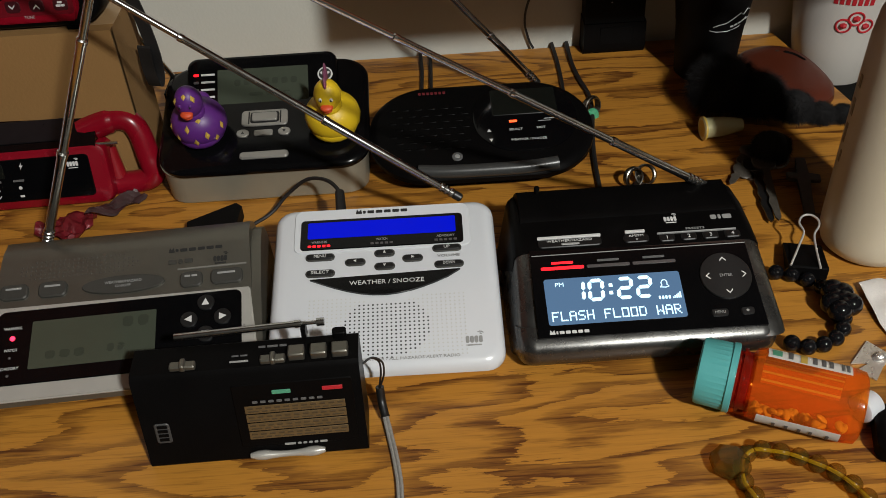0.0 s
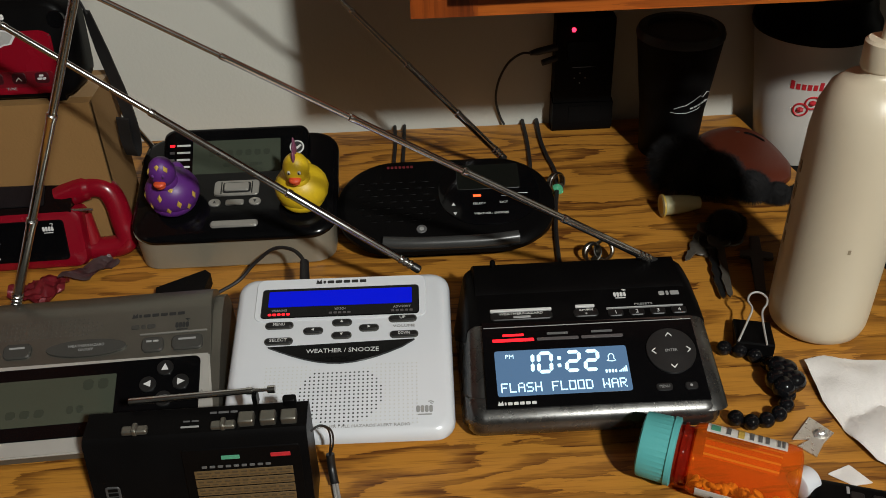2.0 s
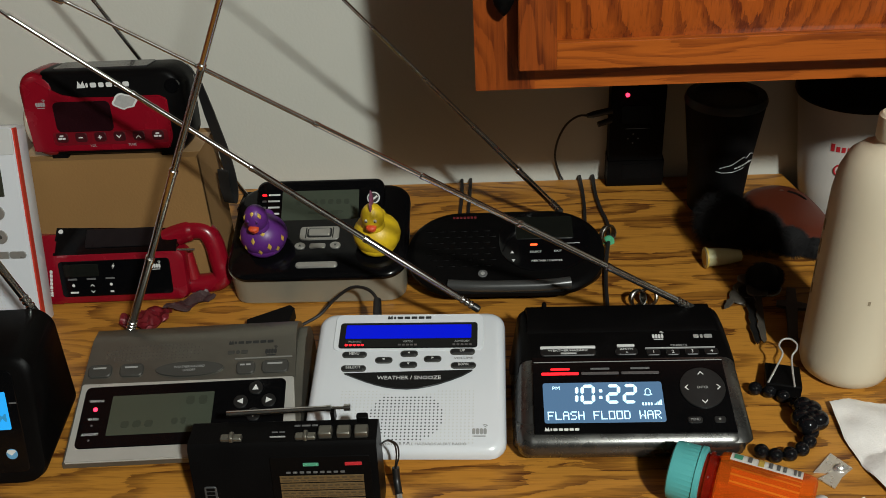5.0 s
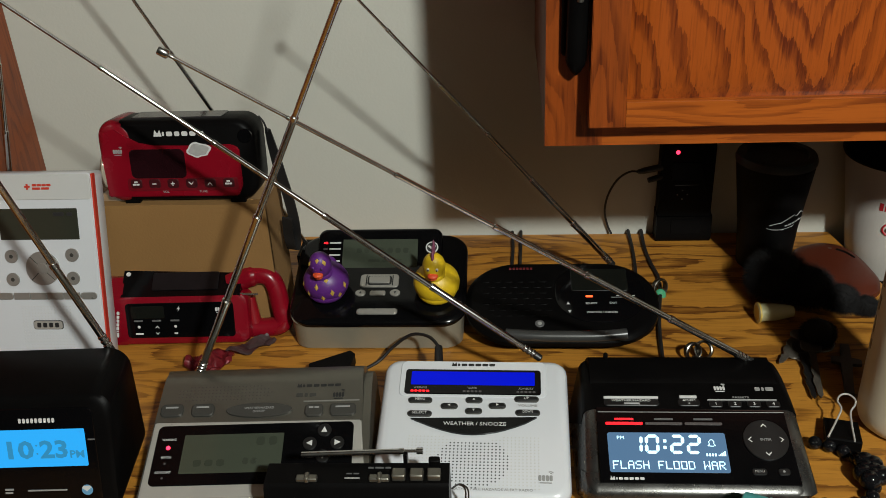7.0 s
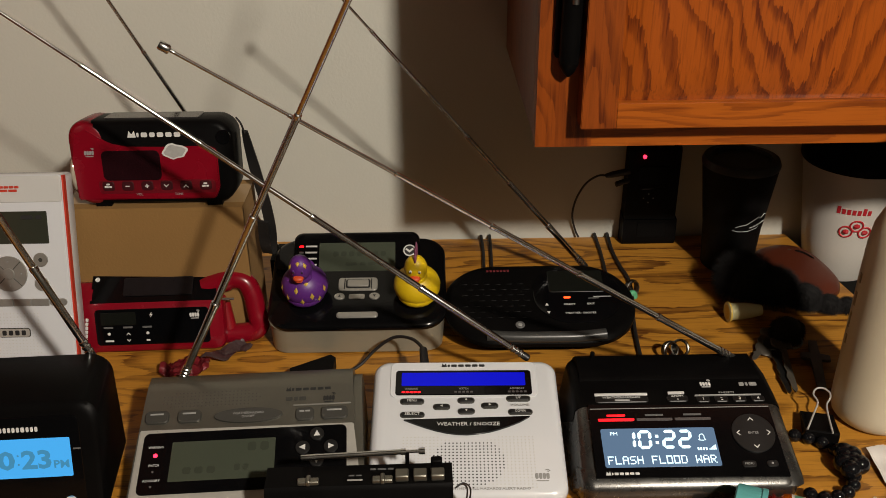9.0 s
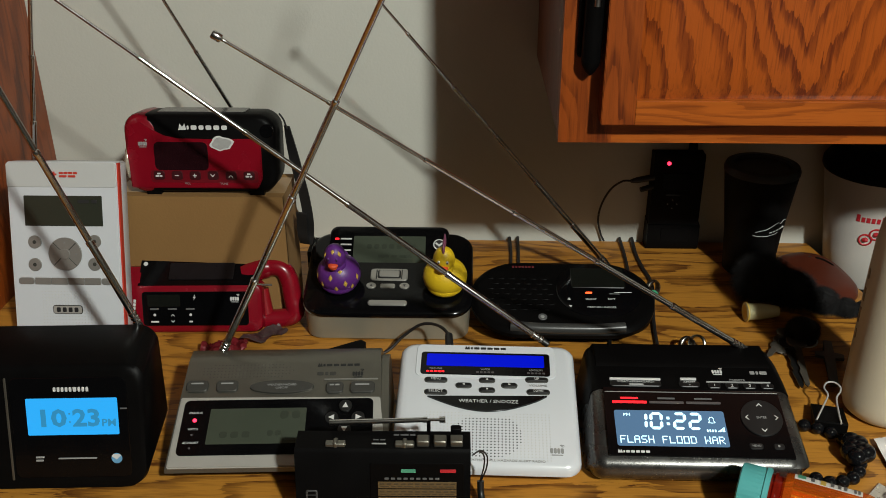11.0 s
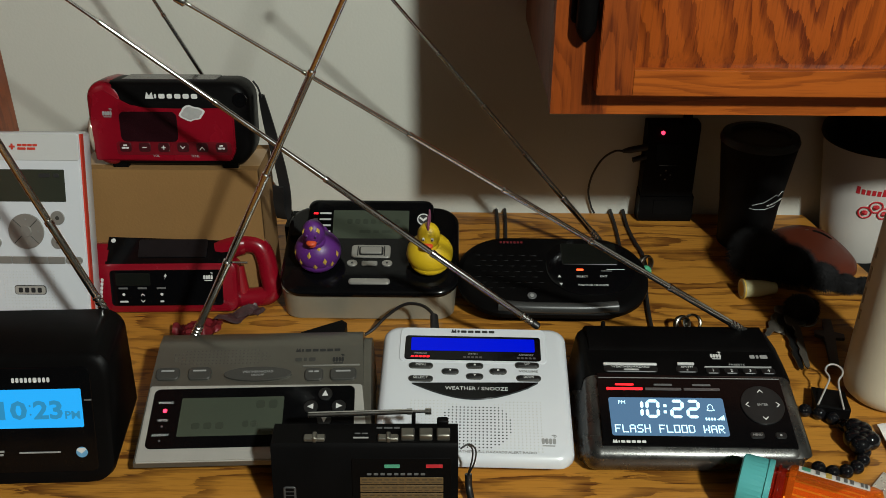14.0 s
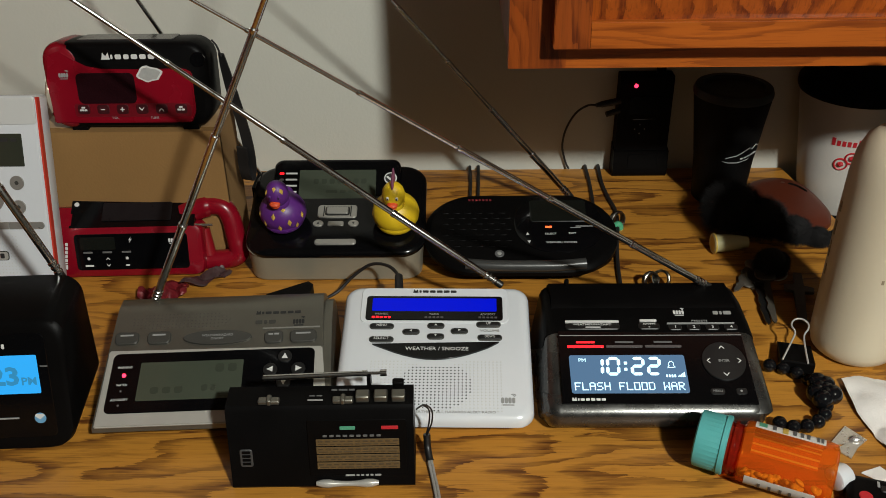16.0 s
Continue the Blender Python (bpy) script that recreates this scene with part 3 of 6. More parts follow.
def build_cabinet():
    """Wall cabinet: box, face frame, framed door with raised panel, exposed hinge."""
    x0, x1, yf, z0, z1 = 0.142, 0.90, 0.757, 0.2575, 1.02
    t = thing("wall_cabinet", (x0, WALL_Y, z0), "honey-oak wall cabinet with a raised-panel door", "cabinet")
    part("body", block(x0 + 0.001, yf + 0.019, z0 + 0.002, x1, WALL_Y - 0.001, z1, 0.0005), SIDE_OAK, t, "oak cabinet side and underside, coloured darker than the front")
    part("stile", block(x0, yf, z0, x0 + 0.05, yf + 0.019, z1, 0.0012), STILE_OAK, t)
    part("rail", block(x0 + 0.05, yf + 0.0004, z0, x1, yf + 0.019, z0 + 0.05, 0.0012), RAIL_OAK, t)
    m = face((x0, yf - 0.0005, z0), 0, 90)
    door = part("door", plate(m, 0.036, 0.0245, 0.70, 0.74, 0.0, 0.004, 0.001, 0.001), STILE_OAK, t, "oak door leaf")

    def member(u0, v0, u1, v1, z, name, mt):
        bm = poly(m, [(u0, v0), (u1, v0), (u1, v1), (u0, v1)], 0.003, z)
        bmesh.ops.bevel(bm, geom=list(bm.edges), offset=0.0007, segments=2, affect="EDGES")
        part(name, bm, mt, door)

    member(0.036, 0.0245, 0.0665, 0.74, 0.0225, "door_stile", STILE_OAK)
    member(0.662, 0.0245, 0.70, 0.74, 0.0225, "door_stile", STILE_OAK)
    member(0.0662, 0.0245, 0.6622, 0.0475, 0.0223, "door_rail", RAIL_OAK)
    rings = []
    for d, z in ((0.0, 0.004), (0.0005, 0.0150), (0.012, 0.0190), (0.030, 0.0208)):
        rings.append([m @ Vector((x, y, z)) for x, y in ((0.0660 + d, 0.0470 + d), (0.6625 - d, 0.0470 + d), (0.6625 - d, 0.70 - d), (0.0660 + d, 0.70 - d))])
    part("raised_panel", skin(rings), PANEL_OAK, door, "raised oak panel with cathedral grain")
    hinge = part("hinge", plate(m, 0.0125, 0.082, 0.0300, 0.150, 0.0, 0.0060, 0.004, 0.002), BLACK_SATIN, t, "blackened steel cabinet hinge")
    part("knuckle", tube([m @ Vector((0.0245, 0.080, 0.010)), m @ Vector((0.0255, 0.152, 0.010))], 0.0088, 14), BLACK_SATIN, hinge)
    part("finial", lathe(m @ Matrix.Translation((0.0245, 0.080, 0.010)) @ Matrix.Rotation(radians(90), 4, "X"), [(0.0086, 0), (0.0080, 0.003), (0.0050, 0.0085), (0.0012, 0.0125)], 14), BLACK_SATIN, hinge)
    part("hinge_pin", tube([m @ Vector((0.0262, 0.130, 0.0175)), m @ Vector((0.0266, 0.148, 0.0175))], 0.0030, 10), STEEL, hinge)


build_cabinet()


def build_side_table():
    t = thing("side_table", (0.8, 0.8, -0.75), "low dark table standing beside the desk", "table")
    part("tabletop", block(0.572, 0.35, -0.052, 1.2, WALL_Y - 0.005, -0.03, 0.003), BLACK_MATT, t)
    for x in (0.60, 1.15):
        part("side_panel", block(x, 0.4, -0.75, x + 0.02, WALL_Y - 0.02, -0.052, 0.001), BLACK_MATT, t)


build_side_table()


# ---- the row of radios in front ----
def build_white_radio():
    t = thing("white_weather_radio", (0.08, 0.64, 0), "white weather alert radio with a blue display", "radio", "weather radios")
    m = face((-0.006, 0.577, 0.030), -1, 16.5)
    plan = Matrix.Translation((-0.006, 0.577, 0)) @ Matrix.Rotation(radians(-1), 4, "Z")
    u0, v0, u1, v1 = -0.003, -0.013, 0.1665, 0.133
    rings = [[plan @ Vector((x, y, 0.0)) for x, y in rr(0.006, 0.012, 0.160, 0.124, 0.012)],
             [plan @ Vector((x, y, 0.004)) for x, y in rr(0.001, 0.005, 0.166, 0.128, 0.014)]]
    for d, z in ((0.0, -0.010), (0.0008, -0.005), (0.003, -0.0018), (0.007, 0.0)):
        rings.append([m @ Vector((x, y, z)) for x, y in rr(u0 + d, v0 + d, u1 - d, v1 - d, 0.014 - d * 0.5)])
    body = part("body", skin(rings), WHITE_PLASTIC, t, "glossy white plastic case")
    part("top_band", plate(m, 0.013, 0.088, 0.1475, 0.1285, -0.001, 0.0008, 0.006, 0.0006), WHITE_PLASTIC, body)
    bezel = part("display_bezel", plate(m, 0.018, 0.0905, 0.142, 0.1185, 0, 0.0016, 0.003), BLACK_GLOSS, t, "glossy black display surround")
    part("display", plate(m, 0.0235, 0.1005, 0.1365, 0.1155, 0.0012, 0.0019, 0.001, 0.0002), LCD_BLUE, bezel, "lit deep blue display")
    for u, word in ((0.0325, "WARNING"), (0.080, "WATCH"), (0.1285, "ADVISORY")):
        part("caption", letters(word, m, u, 0.0972, 0.0021, 0.0017 * len(word), 0.0017), INK_GREY, bezel)
        for k in range(5):
            on = word == "WARNING"
            part("indicator_lamp", plate(m, u - 0.0085 + k * 0.0036, 0.0926, u - 0.0060 + k * 0.0036, 0.0944, 0.0014, 0.0021, 0.0004, 0.0001, 2), LED_RED if on else LED_OFF, bezel, "lit red lamp" if on else "")
    part("maker_mark", badge(m, 0.080, 0.1245, 0.040, 0.0038, 0.0011), INK_BLACK, body)

    def key(u, v, w, h, word):
        k = part("button", plate(m, u - w / 2, v - h / 2, u + w / 2, v + h / 2, 0, 0.0012, h / 2, 0.0005, 6), GREY_BUTTON, t, "black oval key in a grey rim")
        part("key_top", plate(m, u - w / 2 + 0.001, v - h / 2 + 0.001, u + w / 2 - 0.001, v + h / 2 - 0.001, 0.001, 0.0024, h / 2 - 0.001, 0.0006, 6), BUTTON_BLACK, k)
        if word in "^v<>":
            part("key_arrow", arrow(m, u, v, 0.0013, {"^": 0, "<": 90, "v": 180, ">": 270}[word], 0.0023, 0.0027), INK_WHITE, k)
        else:
            part("key_word", letters(word, m, u, v, 0.0026, min(0.015, 0.0022 * len(word)), 0.0026), INK_WHITE, k)

    for u, v, w, word in ((0.0335, 0.084, 0.022, "MENU"), (0.034, 0.0695, 0.022, "SELECT"), (0.129, 0.0865, 0.022, "UP"), (0.130, 0.072, 0.022, "DOWN"),
                          (0.060, 0.078, 0.0155, "<"), (0.082, 0.0848, 0.0155, "^"), (0.103, 0.079, 0.0155, ">"), (0.082, 0.073, 0.0155, "v")):
        key(u, v, w, 0.0066, word)
    part("caption", letters("VOLUME", m, 0.130, 0.0795, 0.0022, 0.017, 0.0009), INK_GREY, body)
    arc = [(0.0265, 0.0635), (0.138, 0.0665)] + [(0.138 - 0.1115 * k / 12, 0.0650 - 0.0165 * math.sin(math.pi * k / 12) - 0.0015 * k / 12) for k in range(1, 12)]
    bar = part("snooze_bar", poly(m, arc, -0.001, 0.0022), BLACK_GLOSS, t, "crescent-shaped glossy black bar")
    part("caption", letters("WEATHER / SNOOZE", m, 0.0835, 0.0585, 0.0036, 0.055, 0.0024), INK_WHITE, bar)
    dark, pale = bmesh.new(), bmesh.new()
    for i in range(-18, 19):
        for j in range(-8, 9):
            u, v = 0.083 + i * 0.0033, 0.0215 + j * 0.0031
            inside = (i * 0.0033) ** 2 + (j * 0.0031 * 1.25) ** 2 < 0.0315 ** 2
            lim = 0.0635 - 0.0165 * math.cos((u - 0.083) / 0.112 * math.pi) - 0.005
            if v > lim or abs(i) > 17:
                continue
            disc(m, u, v, 0.00085 if inside else 0.0007, -0.0005, 0.0002, 7, dark if inside else pale)
    part("speaker_grille", dark, HOLE, body, "round field of small dark holes", False, "stuff")
    part("speaker_grid", pale, DIMPLE, body, "faint dimples round the speaker", False, "stuff")
    part("emblem", noaa(m, 0.145, 0.0075, 0.013), INK_GREY, body)
    part("caption", letters("ALL WEATHER / ALL HAZARDS ALERT RADIO", m, 0.095, -0.0045, 0.0022, 0.078, 0.0004), INK_GREY, body)
    antenna(t, (0.1344, 0.7144, 0.0628), (-0.4532, 0.8134, 0.4665), 6)


build_white_radio()


def build_black_clock_radio():
    t = thing("black_alert_clock_radio", (0.265, 0.65, 0), "black alert clock radio with a lit blue clock display", "radio", "weather radios")
    def wedge(prof, grow):
        """The tapering case drawn from end to end with rounded cheeks."""
        rings = []
        for side, steps in ((0, ((0.0, 0.010), (0.0008, 0.006), (0.003, 0.0028), (0.0065, 0.0008), (0.011, 0.0))), (1, ((0.013, 0.0), (0.0075, 0.0009), (0.0035, 0.0032), (0.001, 0.0065), (0.0, 0.011)))):
            for dx, inset in steps:
                ring = []
                for y, z in prof:
                    x = 0.1745 - (0.067 - z) * 0.12 + dx - grow if side == 0 else 0.355 + (0.067 - z) * 0.13 - dx + grow
                    ring.append(Vector((x, 0.645 + (y - 0.645) * (1 - inset / 0.07), z * (1 - inset / 0.067))))
                rings.append(ring)
        return skin(rings)

    part("front_case", wedge([(0.592, 0.0), (0.571, 0.0255), (0.5755, 0.0295), (0.645, 0.0575), (0.660, 0.0598), (0.690, 0.0620), (0.710, 0.0590), (0.716, 0.0)], 0.0), GUNMETAL, t, "dark gunmetal case with rounded cheeks")
    body = part("body", wedge([(0.640, 0.0485), (0.6425, 0.0572), (0.646, 0.0581), (0.660, 0.0606), (0.690, 0.0631), (0.7112, 0.0598), (0.7172, 0.0), (0.700, 0.0)], 0.0007), BLACK_SATIN, t, "satin black top and back")
    m = face((0.168, 0.583, 0.032), 0, 22)
    part("top_hump", prism(Matrix(), [(0.664, 0.052), (0.673, 0.0618), (0.679, 0.0635), (0.701, 0.0655), (0.709, 0.0645), (0.713, 0.0600), (0.715, 0.045)], 0.1835, 0.3445, 0.0022, 3, lambda z: ((0.069 - z) * 0.25, (0.069 - z) * 0.35)), BLACK_SATIN, t, "raised black rear of the case")
    # the rounded gunmetal lip along the foot of the front
    lip = [(0.596, 0.0012), (0.580, 0.0030), (0.5728, 0.0100), (0.5694, 0.0180), (0.5698, 0.0240), (0.5728, 0.0285), (0.5790, 0.0318), (0.5860, 0.0345), (0.596, 0.030)]
    rings = []
    for side, steps in ((0, ((0.0, 0.75), (0.0006, 0.48), (0.0022, 0.26), (0.0050, 0.10), (0.0090, 0.02), (0.013, 0.0))), (1, ((0.015, 0.0), (0.0105, 0.02), (0.006, 0.10), (0.0026, 0.26), (0.0007, 0.48), (0.0, 0.75)))):
        for dx, k in steps:
            ring = []
            for y, z in lip:
                x = 0.1688 + dx if side == 0 else 0.3585 - z * 0.10 - dx
                ring.append(Vector((x, y + (0.600 - y) * k, z + (0.014 - z) * k * 0.4)))
            rings.append(ring)
    part("front_lip", skin(rings), GUNMETAL, t, "rounded brushed gunmetal lip")
    pan = part("front_panel", poly(m, [(0.0155, -0.0055), (0.1775, -0.0065), (0.1755, 0.0605), (0.0165, 0.0645)], 0, 0.0032), BLACK_GLOSS, t, "glossy black front panel")
    disp = part("display", plate(m, 0.0240, 0.0035, 0.1225, 0.0400, 0.003, 0.0037, 0.002, 0.0002), LCD_SLATE, pan, "lit slate blue clock display")
    z0, z1 = 0.0037, 0.0040
    x = 0.0420
    for ch in "10:22":
        part("clock_figure", segments(m, ch, x, 0.0215, 0.0150, 0.0092, 0.0046, 0.0028, z0, z1, 0.07), LCD_WHITE, disp, "lit white figure")
        x += 0.0070 if ch == ":" else 0.0138
    part("display_text", letters("PM", m, 0.035, 0.0350, 0.0032, 0.006, 0.0039), LCD_WHITE, disp)
    part("display_text", dots(m, "FLASH FLOOD WAR", 0.0268, 0.0062, 0.001035, 0.00108, z0, z1), LCD_WHITE, disp, "white scrolling words")
    bell = [(-0.0030, -0.0022), (-0.0016, -0.0008), (-0.0019, 0.0014), (-0.0006, 0.0032), (0.0012, 0.0034), (0.0024, 0.0018), (0.0022, -0.0004), (0.0034, -0.0020), (0.0010, -0.0026), (-0.0030, -0.0022)]
    part("bell_sign", tube([m @ Vector((0.1100 + a, 0.0300 + b, 0.0038)) for a, b in bell], 0.00038, 6), LCD_WHITE, disp)
    sig = bmesh.new()
    for k in range(5):
        plate(m, 0.1145 + k * 0.0013, 0.0185, 0.1155 + k * 0.0013, 0.0195 + k * 0.0009, z0, z1, 0.0001, 0.0001, 2, sig)
    part("signal_sign", sig, LCD_WHITE, disp)
    part("sign", bars(m, 0.1045, 0.1130, 0.0195, 0.0026, 0.0041, (1, 1, 1, 1)), LCD_WHITE, disp)
    for k in range(3):
        u = 0.0235 + k * 0.0335
        part("warning_lamp", plate(m, u, 0.0475, u + 0.0315, 0.0500, 0.0025, 0.0038, 0.0008, 0.0003), LED_RED if k == 0 else LED_OFF, pan, "lit red warning lamp" if k == 0 else "")
        part("caption", bars(m, u + 0.008, u + 0.024, 0.0530, 0.0018, 0.0036, (4,)), LED_RED if k == 0 else INK_DIM, pan)
    part("panel_line", plate(m, 0.0175, 0.0595, 0.1755, 0.0602, 0.003, 0.0036, 0.0003, 0.0002), INK_GREY, pan)
    dial = part("control_ring", disc(m, 0.1555, 0.0335, 0.0185, 0.003, 0.0047, 36), BUTTON_BLACK, pan, "round black control pad")
    part("caption", letters("ENTER", m, 0.1555, 0.0335, 0.0022, 0.009, 0.0048), INK_GREY, dial)
    for du, dv, turn in ((0, 0.0135, 0), (-0.0135, 0, 90), (0, -0.0135, 180), (0.0135, 0, 270)):
        part("arrow", chevron(m, 0.1555 + du, 0.0335 + dv, 0.0023, turn, 0.0046, 0.0050), INK_WHITE, dial)
    part("button", plate(m, 0.1395, 0.0020, 0.1515, 0.0078, 0.0025, 0.0042, 0.002), BUTTON_BLACK, pan)
    part("caption", letters("MENU", m, 0.1455, 0.005, 0.0021, 0.0075, 0.0043), INK_GREY, pan)
    part("button", plate(m, 0.1605, 0.0020, 0.1700, 0.0078, 0.0025, 0.0042, 0.002), BUTTON_BLACK, pan)
    part("dot", disc(m, 0.165, 0.005, 0.0012, 0.004, 0.0045, 10), INK_GREY, pan)
    part("maker_mark", badge(m, 0.0375, -0.0018, 0.028, 0.0032, 0.0036), INK_WHITE, pan)
    up = face((0.168, 0.655, 0.0597), 0, 10)
    for u0, u1, v in ((0.024, 0.0715, -0.001), (0.090, 0.1050, 0.0), (0.1135, 0.173, -0.0035)):
        w = 0.0012 if u0 < 0.1 else 0.0005
        part("key_edge", plate(up, u0, v - w, u1, v + w, 0, 0.0016, 0.0006, 0.0003), INK_WHITE if u0 < 0.1 else INK_GREY, body)
    part("button", plate(up, 0.024, -0.0105, 0.0715, -0.0025, -0.001, 0.0012, 0.003), BUTTON_BLACK, t, "wide black key")
    part("caption", letters("WEATHER/HAZARD", up, 0.0475, -0.0048, 0.0022, 0.034, 0.0014), INK_WHITE, body)
    part("key_bar", plate(up, 0.041, -0.0092, 0.055, -0.0068, 0, 0.0017, 0.001), INK_GREY, body)
    part("button", plate(up, 0.088, -0.0105, 0.107, -0.0025, -0.001, 0.0012, 0.003), BUTTON_BLACK, t)
    part("caption", letters("AM/FM", up, 0.0975, -0.0045, 0.0021, 0.011, 0.0014), INK_WHITE, body)
    part("dot", disc(up, 0.0975, -0.008, 0.0009, 0.001, 0.0017, 10), INK_GREY, body)
    for k in range(4):
        part("button", plate(up, 0.1145 + k * 0.0163, -0.0115, 0.126 + k * 0.0163, -0.0045, -0.001, 0.0012, 0.002), BUTTON_BLACK, t)
        part("caption", letters(str(k + 1), up, 0.1203 + k * 0.0163, -0.008, 0.0033, None, 0.0014), INK_WHITE, body)
    part("caption", letters("PRESETS", up, 0.143, -0.0003, 0.0019, 0.014, 0.0006), INK_GREY, body)
    part("emblem", noaa(up, 0.127, 0.011, 0.0105), INK_WHITE, body)
    part("emblem", bars(up, 0.157, 0.173, 0.010, 0.004, 0.0006, (2, 1, 3)), INK_GREY, body)
    part("stud", lathe(Matrix.Translation((0.1985, 0.706, 0.064)), [(0.0022, 0), (0.0022, 0.006), (0.0016, 0.007)], 10), BLACK_SATIN, t)
    antenna(t, (0.3282, 0.7052, 0.0648), (-0.1340, 0.6328, 0.3826), 6)


build_black_clock_radio()


def build_grey_radio():
    t = thing("grey_alert_clock_radio", (-0.12, 0.63, 0), "silver-grey alert clock radio with a dark display panel", "radio", "weather radios")
    o = Matrix.Translation((-0.218, 0.574, 0)) @ Matrix.Rotation(radians(3), 4, "Z")
    prof = [(0.006, 0.0), (-0.0155, 0.0178), (-0.0145, 0.0222), (0.050, 0.0472), (0.088, 0.0580), (0.107, 0.0590), (0.118, 0.053), (0.124, 0.042), (0.125, 0.0)]
    body = part("body", prism(o, prof, 0.013, 0.2055, 0.0058, 4, lambda z: ((0.07 - z) * 0.04, (0.07 - z) * 0.04)), GREY_PAINT, t, "silver-grey painted case")
    deck = [(0.046, 0.040), (0.050, 0.0478), (0.089, 0.0634), (0.096, 0.0655), (0.110, 0.0652), (0.119, 0.058), (0.123, 0.042)]
    part("key_deck", prism(o, deck, 0.0145, 0.1975, 0.0030, 3, lambda z: ((0.07 - z) * 0.10, (0.07 - z) * 0.10)), GREY_PAINT, t, "raised silver-grey key deck")
    m = face((-0.218, 0.574, 0.0280), 3, 21.7)
    lip = poly(m, [(0.0125, -0.016), (0.2055, -0.016), (0.1985, 0.0555), (0.0135, 0.0575)], -0.002, 0.0012)
    bmesh.ops.bevel(lip, geom=list(lip.edges), offset=0.001, segments=2, affect="EDGES")
    part("surround", lip, SURROUND, t, "silver surround, lightened for the light it catches")
    pan = part("front_panel", plate(m, 0.0185, -0.004, 0.1925, 0.0535, 0, 0.0022, 0.005), BLACK_GLOSS, t, "glossy black display panel")
    disp = part("display", plate(m, 0.0435, 0.0065, 0.1315, 0.0435, 0.002, 0.0027, 0.001, 0.0002), LCD_GREY, pan, "unlit grey-green display")
    marks("lcd_figure", m, 0.055, 0.082, 0.016, 0.006, 0.0030, (1, 1, 1), LCD_SEG, disp)
    marks("lcd_figure", m, 0.098, 0.110, 0.017, 0.006, 0.0030, (1, 1), LCD_SEG, disp)
    marks("lcd_figure", m, 0.108, 0.126, 0.036, 0.008, 0.0030, (1, 1), LCD_SEG, disp)
    part("lcd_figure", plate(m, 0.114, 0.0095, 0.129, 0.0125, 0.0026, 0.0029, 0.0004, 0.0001), LCD_SEG, disp)
    for word, v, on in (("WARNING", 0.0395, True), ("WATCH", 0.0225, False), ("ADVISORY", 0.0085, False)):
        part("caption", letters(word, m, 0.0300, v, 0.0022, 0.0018 * len(word), 0.0023), INK_WHITE, pan)
    part("indicator_lamp", ball(m @ Vector((0.0305, 0.0315, 0.0022)), 0.0019, 12), LED_PINK, pan, "lit red indicator lamp")
    for v in (0.0165, 0.003):
        part("indicator_lamp", ball(m @ Vector((0.030, v, 0.0022)), 0.0011, 10), LED_OFF, pan)
    for u, v, turn in ((0.167, 0.0445, 0), (0.155, 0.032, 90), (0.167, 0.0195, 180), (0.179, 0.032, 270)):
        part("button", disc(m, u, v, 0.0062, 0.001, 0.0038, 18), BUTTON_BLACK, pan)
        part("arrow", arrow(m, u, v, 0.0032, turn, 0.0037, 0.0041), INK_WHITE, pan)

    def key(u, v, w, h, rad, words):
        k = part("button", plate(m, u - w / 2, v - h / 2, u + w / 2, v + h / 2, -0.001, 0.0024, rad, 0.0009, 6), GREY_BUTTON, t, "dark grey key")
        part("caption", bars(m, u - w * 0.28, u + w * 0.28, v + h * 0.18, 0.0016, 0.0027, words), INK_GREY, k)

    key(0.0265, 0.0695, 0.0205, 0.0125, 0.004, (4,))
    key(0.0545, 0.0692, 0.0205, 0.0125, 0.004, (3,))
    key(0.1555, 0.066, 0.0165, 0.0125, 0.004, (2, 2))
    key(0.1815, 0.066, 0.0235, 0.0125, 0.004, (3,))
    k = part("button", disc(m, 0.106, 0.0675, 0.030, -0.001, 0.0024, 32, None, 0.0072), GREY_BUTTON, t, "long oval dark grey key")
    part("caption", letters("WEATHER/HAZARD", m, 0.106, 0.0692, 0.0022, 0.027, 0.0025), INK_GREY, k)
    part("caption", letters("ON/OFF", m, 0.106, 0.0658, 0.0022, 0.011, 0.0025), INK_GREY, k)
    part("key_rim", plate(m, 0.145, 0.0750, 0.196, 0.0762, 0, 0.0012, 0.0005, 0.0003), GREY_LIP, body)
    part("maker_mark", badge(m, 0.158, 0.0925, 0.040, 0.0034, 0.0006), INK_BLACK, body)
    part("emblem", noaa(m, 0.177, 0.0820, 0.0110, 0.0006), INK_BLACK, body)
    part("emblem", bars(m, 0.138, 0.156, 0.0825, 0.0035, 0.0006, (2, 1, 2)), GREY_BUTTON, body)
    holes = bmesh.new()
    for i in range(26):
        for j in range(8):
            u, v = 0.030 + i * 0.0034, 0.080 + j * 0.0034
            if ((u - 0.072) / 0.045) ** 2 + ((v - 0.0865) / 0.0105) ** 2 < 1:
                disc(m, u, v, 0.0007, -0.0002, 0.0003, 6, holes)
    part("speaker_grille", holes, MESH_GREY, body, "field of tiny speaker holes", False, "stuff")
    antenna(t, (-0.1827, 0.6904, 0.0620), (0.0889, 0.5742, 0.6075), 6, 0.0036, 0.0016)


build_grey_radio()


